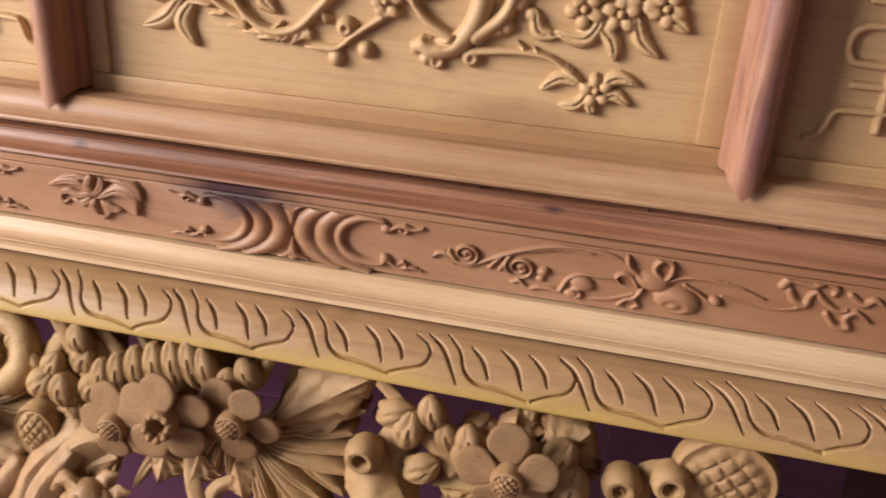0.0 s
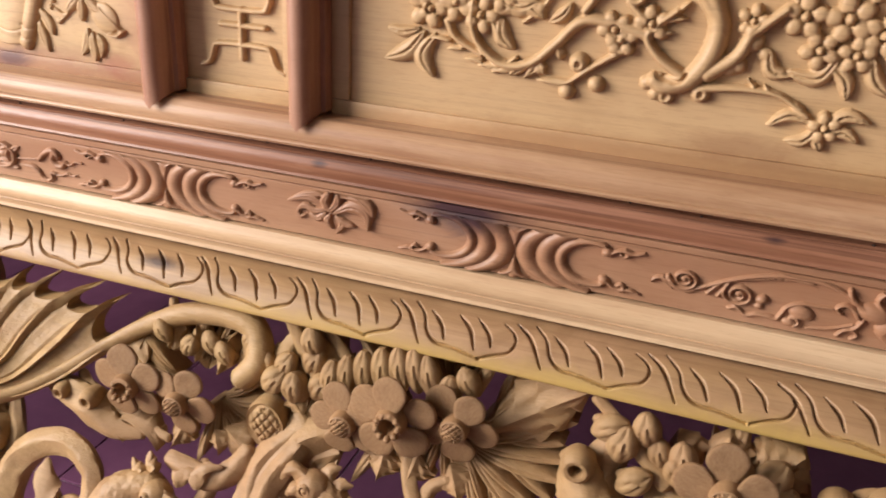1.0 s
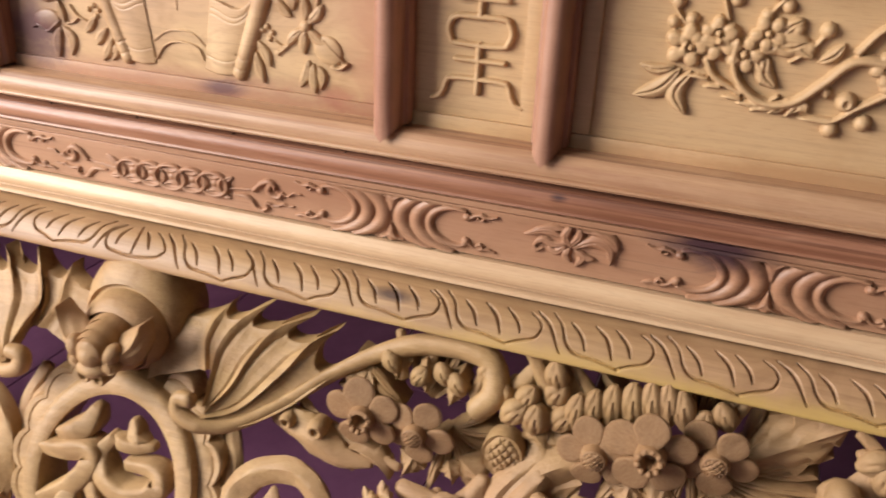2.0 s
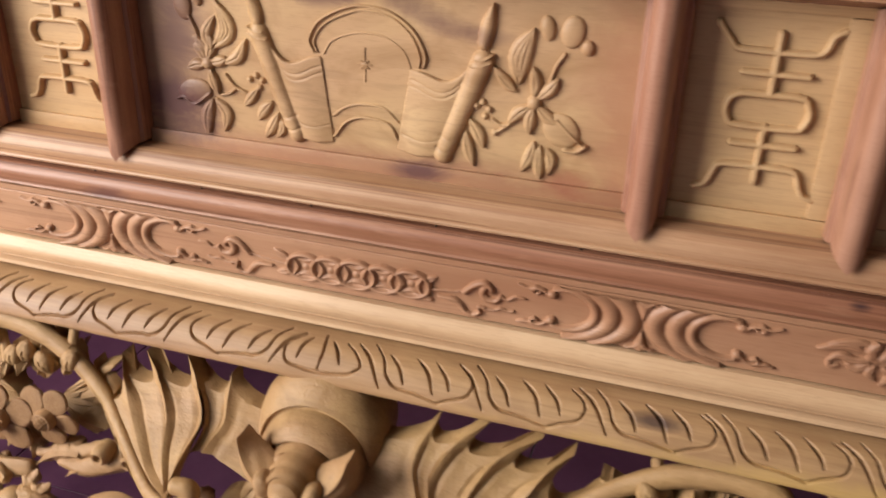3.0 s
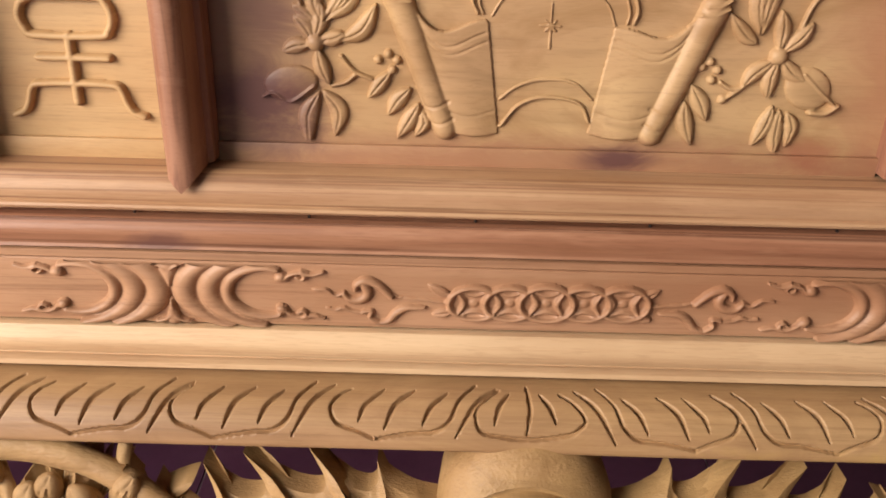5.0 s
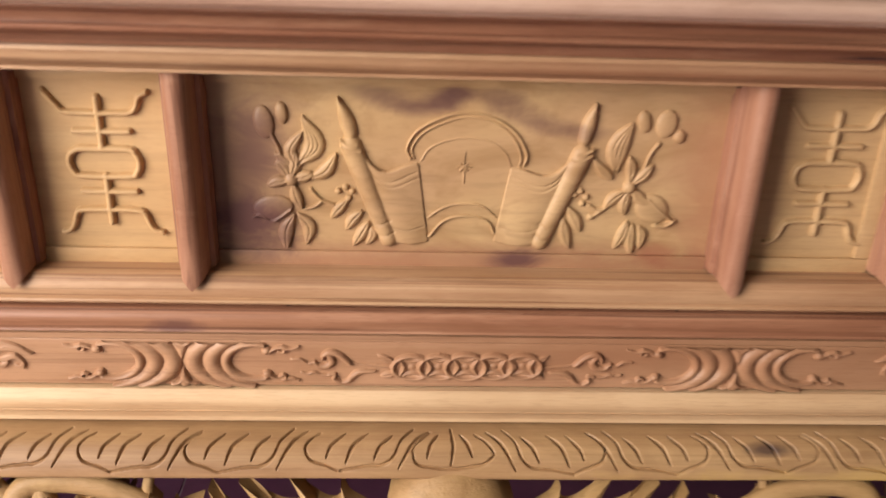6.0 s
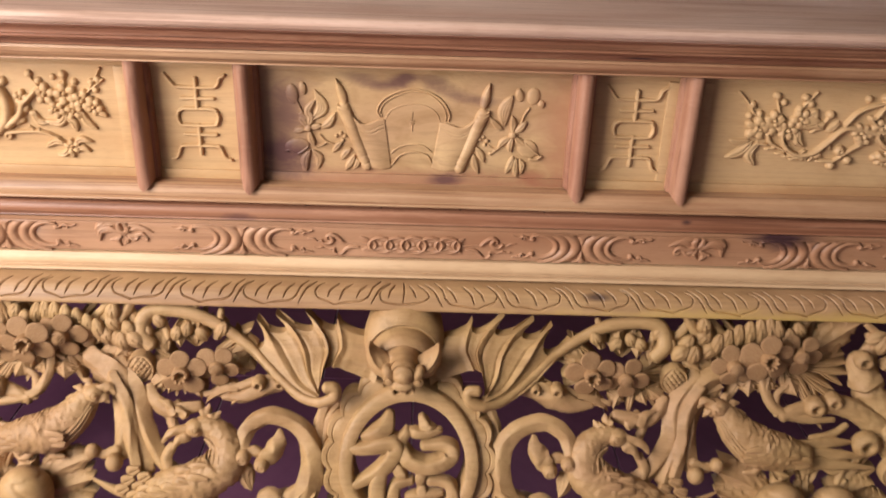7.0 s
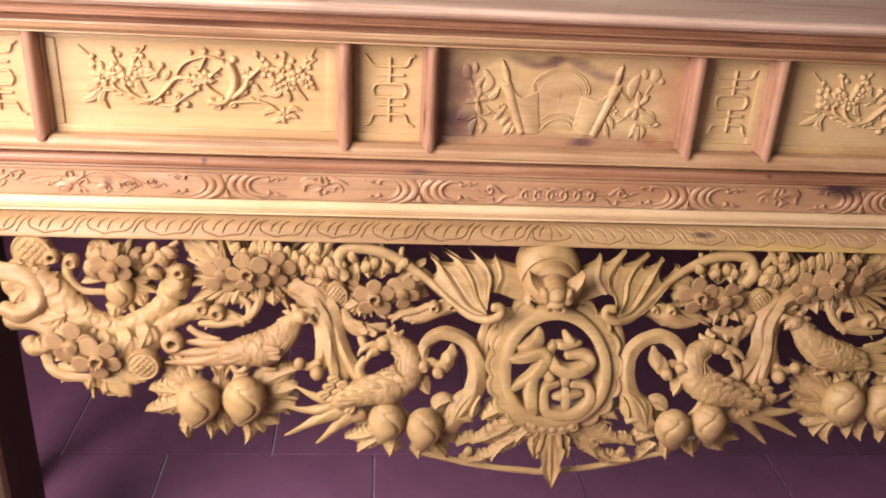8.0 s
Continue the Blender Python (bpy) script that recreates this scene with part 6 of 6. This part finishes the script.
    vine(Q((-0.3047, 0.7525), (-0.3163, 0.7346), (-0.3319, 0.7160)), [0.0045, 0.0055, 0.0060], -0.002)
    vine(Q((-0.4424, 0.7496), (-0.4339, 0.7321)), [0.0035, 0.0045], 0.0)
    vine(Q((-0.3976, 0.6912), (-0.4002, 0.6717), (-0.4138, 0.6520), (-0.4459, 0.6435), (-0.4782, 0.6439)), [0.005, 0.0055, 0.006, 0.006, 0.004], 0.004)
    vine(Q((-0.4258, 0.6742), (-0.4144, 0.6649), (-0.4149, 0.6456)), [0.004, 0.005, 0.004], 0.006)
    # long serpentine branch at the outer end
    vine(Q((-0.7214, 0.6938), (-0.6868, 0.6822), (-0.6513, 0.6606), (-0.6190, 0.6402), (-0.5803, 0.6336), (-0.5438, 0.6486), (-0.5153, 0.6715)), [0.030, 0.029, 0.025, 0.021, 0.018, 0.0175, 0.016], 0.010, scales=4, pitch=0.021)
    stump(q((-0.5044, 0.7110)), 0.0105, -0.010)
    vine(Q((-0.5019, 0.7097), (-0.5068, 0.6958), (-0.5133, 0.6825)), [0.011, 0.015, 0.018], 0.002)
    vine(Q((-0.5716, 0.5964), (-0.5478, 0.6153), (-0.5209, 0.6416), (-0.4896, 0.6564), (-0.4537, 0.6548), (-0.4207, 0.6455)), [0.016, 0.016, 0.0135, 0.012, 0.011, 0.008], 0.006, scales=4, pitch=0.019)
    stump(q((-0.5115, 0.6252)), 0.0155, -0.006)
    stump(q((-0.4751, 0.6657)), 0.0100, -0.004)
    stump(q((-0.4547, 0.6599)), 0.0120, -0.004)
    vine(Q((-0.5226, 0.6745), (-0.5167, 0.7005), (-0.5258, 0.7201)), [0.015, 0.013, 0.010], 0.010, ribs=6, sides=24)
    bud(q((-0.5266, 0.7234)), 0.0130, -0.004)
    leaf(q((-0.5629, 0.6353)), q((-0.5791, 0.6093)), 0.018, -0.012, teeth=0)
    leaf(q((-0.5908, 0.6346)), q((-0.6022, 0.6101)), 0.016, -0.012, teeth=0)
    leaf(q((-0.5408, 0.6455)), q((-0.5515, 0.6196)), 0.015, -0.012, teeth=0)
    # knob and curl at the outer end
    vine(Q((-0.7224, 0.6468), (-0.6916, 0.6445), (-0.6725, 0.6338), (-0.6745, 0.6186), (-0.6901, 0.6163), (-0.6980, 0.6243)), [0.017, 0.015, 0.014, 0.013, 0.0135, 0.010], 0.004, curl=0.006)
    vine(Q((-0.6780, 0.6070), (-0.6707, 0.5889), (-0.6479, 0.5772), (-0.6167, 0.5764)), [0.008, 0.008, 0.0075, 0.006], 0.006)
    vine(Q((-0.6584, 0.5912), (-0.6376, 0.5869), (-0.6254, 0.5985)), [0.005, 0.006, 0.004], 0.006)
    vine(Q((-0.7770, 0.7089), (-0.7345, 0.7069), (-0.7045, 0.7005), (-0.6857, 0.6845), (-0.6880, 0.6672), (-0.7077, 0.6591), (-0.7266, 0.6667)), [0.017, 0.016, 0.015, 0.015, 0.014, 0.013, 0.010], -0.006, curl=0.008)
    for c, tip, w in (((-0.6844, 0.7145), (-0.7201, 0.6654), 0.026), ((-0.6332, 0.6461), (-0.6629, 0.6201), 0.020), ((-0.6478, 0.6582), (-0.6815, 0.6479), 0.018), ((-0.6088, 0.6436), (-0.6249, 0.6210), 0.016)):
        leaf(q(c), q(tip), w, -0.008, teeth=4)
    # third blossoms
    flower(q((-0.6361, 0.6286)), 0.0344, -0.024, 15, hatched=True)
    flower(q((-0.6029, 0.6125)), 0.0344, -0.024, 50)
    for c, tip, w in (((-0.6063, 0.5821), (-0.5665, 0.5527), 0.020), ((-0.5820, 0.5928), (-0.5480, 0.5729), 0.020), ((-0.6167, 0.5786), (-0.6223, 0.5622), 0.014), ((-0.5992, 0.5754), (-0.5974, 0.5568), 0.014), ((-0.6664, 0.6232), (-0.6779, 0.6038), 0.014), ((-0.5794, 0.6158), (-0.5549, 0.6164), 0.016)):
        leaf(q(c), q(tip), w, 0.004, teeth=3)
    disc_fruit(q((-0.5486, 0.5995)), 0.0215, 0.022, -0.006)
    # upper outer cluster
    disc_fruit(q((-0.6951, 0.7296)), 0.027, 0.027, 0.002)
    for c in ((-0.6439, 0.7200), (-0.6684, 0.7261)):
        stump(q(c), 0.0105, -0.006)
    leaf(q((-0.6029, 0.7155)), q((-0.6240, 0.7401)), 0.020, 0.004, teeth=5)
    flower(q((-0.5864, 0.7235)), 0.0300, -0.024, 25, hatched=True)
    peach(q((-0.5828, 0.6803)), 0.020, 0.004, s)
    for c, tip, w in (((-0.5860, 0.6726), (-0.5929, 0.6472), 0.014), ((-0.5655, 0.6860), (-0.5502, 0.6610), 0.012), ((-0.5695, 0.6988), (-0.5435, 0.6964), 0.014), ((-0.6016, 0.7141), (-0.6225, 0.7335), 0.016), ((-0.5876, 0.7178), (-0.5843, 0.7397), 0.014), ((-0.5700, 0.7118), (-0.5563, 0.7325), 0.013), ((-0.6082, 0.7040), (-0.6223, 0.7101), 0.014)):
        leaf(q(c), q(tip), w, 0.004, teeth=3)
    for c, r in (((-0.6152, 0.7070), 0.016), ((-0.5932, 0.7190), 0.015), ((-0.6086, 0.7225), 0.014), ((-0.5596, 0.7155), 0.012), ((-0.5491, 0.7226), 0.010), ((-0.6466, 0.7158), 0.010)):
        bud(q(c), r, -0.002)
    vine(Q((-0.6810, 0.7246), (-0.6570, 0.7207), (-0.6509, 0.6961), (-0.6351, 0.6806), (-0.6037, 0.6785)), [0.006, 0.0065, 0.0065, 0.006, 0.005], 0.006)
    vine(Q((-0.5078, 0.7469), (-0.5315, 0.7267), (-0.5543, 0.7064)), [0.0040, 0.0050, 0.0060], 0.000)
    for c, r, tn in (((-0.5166, 0.7319), 0.0120, 60), ((-0.5396, 0.7349), 0.0115, -10), ((-0.5620, 0.7230), 0.0115, -10), ((-0.5352, 0.7050), 0.012, 50)):
        bud(q(c), r, -0.004, tn * s)
    # spreads of leaf behind blossoms and fruit
    for c, r, a0, a1, n, d in (((-0.4292, 0.6976), 0.074, 128, 252, 9, 0.008), ((-0.4438, 0.7042), 0.058, 95, 262, 9, 0.012), ((-0.3872, 0.7028), 0.060, -70, 60, 7, 0.012), ((-0.4163, 0.7038), 0.044, 205, 335, 6, 0.010), ((-0.4168, 0.7171), 0.050, 40, 140, 7, 0.016),
                               ((-0.2201, 0.6902), 0.052, -35, 45, 5, 0.010), ((-0.2568, 0.6845), 0.042, 140, 320, 8, 0.010), ((-0.2385, 0.6963), 0.044, 40, 140, 6, 0.014),
                               ((-0.4754, 0.5670), 0.066, 135, 235, 7, 0.012), ((-0.4189, 0.5629), 0.072, -40, 48, 8, 0.012), ((-0.4479, 0.5485), 0.046, 215, 325, 6, 0.008), ((-0.4480, 0.5676), 0.034, 60, 130, 4, 0.010),
                               ((-0.2254, 0.5216), 0.050, 160, 262, 6, 0.012), ((-0.1705, 0.5205), 0.046, -62, 40, 6, 0.012), ((-0.1983, 0.5185), 0.036, 225, 318, 5, 0.008),
                               ((-0.0505, 0.5446), 0.054, 178, 262, 5, 0.006), ((-0.0235, 0.5074), 0.046, 178, 240, 4, 0.010), ((-0.6172, 0.6019), 0.058, 262, 340, 5, 0.008), ((-0.6312, 0.6081), 0.048, 170, 262, 5, 0.010),
                               ((-0.5871, 0.6982), 0.052, 60, 200, 6, 0.010), ((-0.5834, 0.6951), 0.048, -80, 40, 5, 0.010), ((-0.3281, 0.6968), 0.044, 20, 130, 5, 0.010)):
        fan(q(c), r, a0, a1, n, d, s)
    # peaches with leaves
    for c1, c2, r in (((-0.4765, 0.5557), (-0.4156, 0.5602), 0.0288), ((-0.2257, 0.5277), (-0.1743, 0.5185), 0.0252)):
        peach(q(c1), r, -0.010, s)
        peach(q(c2), r, -0.012, s)
    for c, tip, w, bend in (((-0.4867, 0.5538), (-0.5500, 0.5319), 0.017, 0.08), ((-0.4941, 0.5569), (-0.5441, 0.5627), 0.016, 0.0), ((-0.4880, 0.5646), (-0.5263, 0.5804), 0.013, -0.05), ((-0.4791, 0.5646), (-0.4939, 0.5835), 0.011, 0.0), ((-0.4121, 0.5574), (-0.3448, 0.5903), 0.018, 0.06), ((-0.4078, 0.5479), (-0.3475, 0.5670), 0.017, 0.0),
                            ((-0.4080, 0.5362), (-0.3505, 0.5416), 0.015, -0.05), ((-0.4130, 0.5235), (-0.3724, 0.5124), 0.013, -0.08), ((-0.4833, 0.5239), (-0.4944, 0.4826), 0.012, -0.2), ((-0.4234, 0.5241), (-0.4203, 0.4769), 0.012, 0.2), ((-0.4487, 0.5324), (-0.4435, 0.4895), 0.014, 0.0), ((-0.4675, 0.5195), (-0.4666, 0.4837), 0.010, 0.1), ((-0.4056, 0.5198), (-0.3913, 0.4934), 0.011, 0.0),
                            ((-0.4495, 0.5572), (-0.4509, 0.5810), 0.012, 0.0), ((-0.4271, 0.5619), (-0.4122, 0.5855), 0.012, 0.1),
                            ((-0.2289, 0.5034), (-0.2832, 0.4879), 0.017, 0.1), ((-0.2317, 0.4899), (-0.2658, 0.4645), 0.014, 0.0), ((-0.2127, 0.4861), (-0.2198, 0.4547), 0.014, 0.0), ((-0.1770, 0.4803), (-0.1797, 0.4507), 0.014, 0.0), ((-0.1619, 0.4803), (-0.1381, 0.4527), 0.013, 0.0), ((-0.1578, 0.4940), (-0.1234, 0.4765), 0.014, 0.1), ((-0.1634, 0.5132), (-0.1120, 0.5211), 0.015, 0.1), ((-0.2417, 0.5205), (-0.2649, 0.5204), 0.011, 0.0)):
        leaf(q(c), q(tip), w, 0.006, teeth=6, cup=0.006, bend=bend * s)
    for a, b, c in (((-0.4962, 0.6013), (-0.4794, 0.5903), (-0.4647, 0.6020)), ((-0.4647, 0.6020), (-0.4508, 0.5909), (-0.4389, 0.6026)), ((-0.4389, 0.6026), (-0.4312, 0.5885), (-0.4178, 0.5790)), ((-0.4873, 0.6114), (-0.4904, 0.5981), (-0.4863, 0.5776)), ((-0.5125, 0.6161), (-0.5047, 0.6011), (-0.4865, 0.5901))):
        vine(Q(a, b, c), [0.0045, 0.0050, 0.0045], 0.006)
    vine(Q((-0.4923, 0.6397), (-0.4776, 0.6311), (-0.4521, 0.6240)), [0.0045, 0.0055, 0.006], 0.002)
    # two plain carved birds
    def bird(body, radii, head, beak, crest, tail, wing, feet):
        bm = bmesh.new()
        sweep(bm, Q(*body), radii, -0.006, 0.9, scales=6, pitch=0.0135, scale_depth=0.10)
        lump(bm, q(head), 0.0125, 0.0105, 0.011, -0.010, grooves=7, sx=28)
        eye = (q(head)[0] + 0.002 * s, q(head)[1] + 0.002)
        lathe(bm, eye, [(0.0046, -0.004), (0.0046, 0.0012), (0.0036, 0.0024), (0.0028, 0.0006), (0.0018, 0.0022), (0.0003, 0.0030)], -0.0195, 14)
        for line in beak:
            sweep(bm, Q(*line), [0.0068, 0.0056, 0.0016], -0.012, ribs=3, sides=18, rib_depth=0.16)
        for a, b in crest:
            mid = ((a[0] + b[0]) / 2 + 0.15 * (b[1] - a[1]), (a[1] + b[1]) / 2 - 0.15 * (b[0] - a[0]))
            sweep(bm, Q(a, mid, b), [0.0062, 0.0052, 0.0012], -0.007, ribs=3, sides=18, rib_depth=0.18)
        # long hackles down the neck
        neck = spline(body[-4:], 6)
        for k in range(-3, 4):
            strand = []
            for i in range(2, len(neck) - 2, 3):
                g = neck[i + 2] - neck[i - 2]
                g = g / np.hypot(*g)
                wide = np.interp(i / (len(neck) - 1), np.linspace(0, 1, 4), radii[-4:]) * k * 0.25 + 0.0014 * math.sin(2.2 * i + k)
                strand.append((neck[i][0] - g[1] * wide, neck[i][1] + g[0] * wide))
            deep = tuple(-0.005 - 0.88 * float(np.interp(f, np.linspace(0, 1, 4), radii[-4:])) * math.sqrt(1 - (k * 0.27) ** 2) for f in np.linspace(0.1, 0.9, 5))
            sweep(bm, Q(*strand), [0.0010, 0.0017, 0.0012], deep, 0.8, sides=8)
        for line in tail:
            sweep(bm, Q(*line), [0.0105, 0.0082, 0.0016], 0.000, 0.6, ribs=3, sides=24, rib_depth=0.16)
        root, end, spread = wing
        for k, (row, along) in enumerate([(row, along) for along in range(4, -1, -1) for row in (-1, 0, 1)]):
            f = along / 4
            x, z = root[0] + (end[0] - root[0]) * f, root[1] + (end[1] - root[1]) * f
            lobe(bm, at(q((x, z + row * spread * (1 - 0.4 * f))), -0.0275 + 0.006 * f + 0.005 * abs(row)), s * (92 + 12 * row + 4 * math.sin(k)), 0.0260, 0.0085, 0.0050, -0.003)
        for line in feet:
            sweep(bm, Q(*line), [0.0050, 0.0045, 0.0025], -0.002)
        part("carved_bird", bm, CARVED, table, "plain carved bird with a spread tail")

    bird([(-0.2934, 0.5529), (-0.2605, 0.5669), (-0.2245, 0.5745), (-0.1992, 0.5932), (-0.2012, 0.6151), (-0.2142, 0.6262), (-0.2289, 0.6300)], [0.012, 0.0200, 0.0245, 0.0235, 0.0175, 0.0130, 0.0110], (-0.2319, 0.6290),
         [[(-0.2395, 0.6290), (-0.2515, 0.6270), (-0.2620, 0.6215), (-0.2668, 0.6150)], [(-0.2408, 0.6220), (-0.2500, 0.6170), (-0.2556, 0.6090)]],
         [((-0.2244, 0.6407), (-0.2185, 0.6502)), ((-0.2167, 0.6368), (-0.2062, 0.6436)), ((-0.2104, 0.6288), (-0.1983, 0.6316)), ((-0.2041, 0.6167), (-0.1902, 0.6114)), ((-0.2441, 0.6392), (-0.2623, 0.6430)), ((-0.2577, 0.6404), (-0.2747, 0.6536))],
         [[(-0.2816, 0.5528), (-0.3133, 0.5526), (-0.3480, 0.5693)], [(-0.2816, 0.5480), (-0.3208, 0.5360), (-0.3614, 0.5410)], [(-0.2785, 0.5414), (-0.3210, 0.5197), (-0.3648, 0.4951)], [(-0.2693, 0.5345), (-0.2936, 0.5104), (-0.3221, 0.4817)], [(-0.2601, 0.5328), (-0.2814, 0.5217), (-0.2982, 0.5123)]],
         ((-0.2127, 0.5875), (-0.2695, 0.5638), 0.0110), [[(-0.2148, 0.5551), (-0.2083, 0.5421), (-0.1989, 0.5335)]])
    vine(Q((-0.2572, 0.6091), (-0.2645, 0.5923), (-0.2534, 0.5751), (-0.2335, 0.5737)), [0.0050, 0.0065, 0.0075, 0.008], -0.004)
    bird([(-0.4438, 0.6144), (-0.4174, 0.6160), (-0.3881, 0.6216), (-0.3664, 0.6363), (-0.3535, 0.6509), (-0.3448, 0.6590)], [0.012, 0.0215, 0.0245, 0.0195, 0.0140, 0.0110], (-0.3433, 0.6603),
         [[(-0.3375, 0.6644), (-0.3271, 0.6672), (-0.3210, 0.6606)], [(-0.3388, 0.6577), (-0.3313, 0.6565), (-0.3267, 0.6525)]],
         [((-0.3500, 0.6634), (-0.3578, 0.6727)), ((-0.3574, 0.6580), (-0.3680, 0.6645)), ((-0.3631, 0.6499), (-0.3751, 0.6538)), ((-0.3761, 0.6365), (-0.3868, 0.6444))],
         [[(-0.4319, 0.6174), (-0.4703, 0.6223), (-0.5011, 0.6247)], [(-0.4332, 0.6120), (-0.4773, 0.6103), (-0.5197, 0.6113)], [(-0.4331, 0.6066), (-0.4771, 0.6008), (-0.5223, 0.5991)]],
         ((-0.3691, 0.6270), (-0.4218, 0.6146), 0.0105), [[(-0.4111, 0.6004), (-0.4183, 0.5920), (-0.4272, 0.5892)], [(-0.3948, 0.6019), (-0.3887, 0.5937), (-0.3768, 0.5924)]])


side_carving(1)
side_carving(-1)
# three-lobed leaf hanging at the middle
for a, b, w, d in (((0.0009, 0.5228), (0.0092, 0.4219), 0.0190, -0.016), ((-0.0037, 0.5175), (-0.0164, 0.4687), 0.0130, -0.010), ((0.0090, 0.5175), (0.0289, 0.4687), 0.0130, -0.010)):
    leaf(a, b, w, d, teeth=3, cup=-0.004, lift=0.006)
for k in range(5):
    part("carved_scale", lathe(bmesh.new(), (MC[0] + 0.0135 * (k - 2), MC[1] - MR - 0.0125 + 0.0016 * (k - 2) ** 2), [(0.0085, -0.008), (0.0085, 0.000), (0.0074, 0.0018), (0.0058, 0.0012), (0.0040, 0.0026), (0.0005, 0.003)], -0.016, 18), CARVED, table)

# ---- floor of staggered square tiles ----
floor = tagged(part("floor", box(bmesh.new(), -1.65, 2.55, -2.65, 2.6, -0.12, -0.004), GROUT, smooth=30), "floor of dark plum square tiles in staggered rows with pale joints", "floor", kind="structure")
SIDE = 0.4535
tile_bm = box(bmesh.new(), -SIDE / 2 + 0.002, SIDE / 2 - 0.002, -SIDE / 2 + 0.002, SIDE / 2 - 0.002, -0.012, 0.0, 0.0015)
bmesh.ops.recalc_face_normals(tile_bm, faces=tile_bm.faces)
tile_mesh = bpy.data.meshes.new("tile")
tile_bm.to_mesh(tile_mesh)
tile_bm.free()
tile_mesh.materials.append(TILE)
for row in range(-8, 6):
    for k in range(-8, 9):
        x = -0.692 + SIDE * (k + 0.5) + (SIDE / 2 if row % 2 == 0 else 0.0)
        y = 0.460 + SIDE * (row + 0.5)
        # cut to fit along the walls
        xa, xb, ya, yb = max(x - SIDE / 2, -1.5), min(x + SIDE / 2, 2.4), max(y - SIDE / 2, -2.5), min(y + SIDE / 2, 2.45)
        if xb - xa > 0.03 and yb - ya > 0.03:
            t_ = new("tile", tile_mesh)
            t_.parent = floor
            t_.location = ((xa + xb) / 2, (ya + yb) / 2, 0.0004 * math.sin(k * 3.1 + row * 1.7))
            t_.scale = ((xb - xa) / SIDE, (yb - ya) / SIDE, 1.0)


# ---- pin holes left in the moulding below the sill ----
for x in (-0.735, -0.62, -0.475, -0.352, -0.205, -0.118, -0.035, 0.052, 0.145, 0.262, 0.338, 0.429, 0.505, 0.546, 0.637, 0.702):
    bm = bmesh.new()
    bmesh.ops.create_icosphere(bm, subdivisions=1, radius=0.0010, matrix=Matrix.Translation((x, 0.0117, 0.8512 + 0.0008 * math.sin(x * 77))))
    part("pin_hole", bm, PIT, table, "tiny dark pin hole")
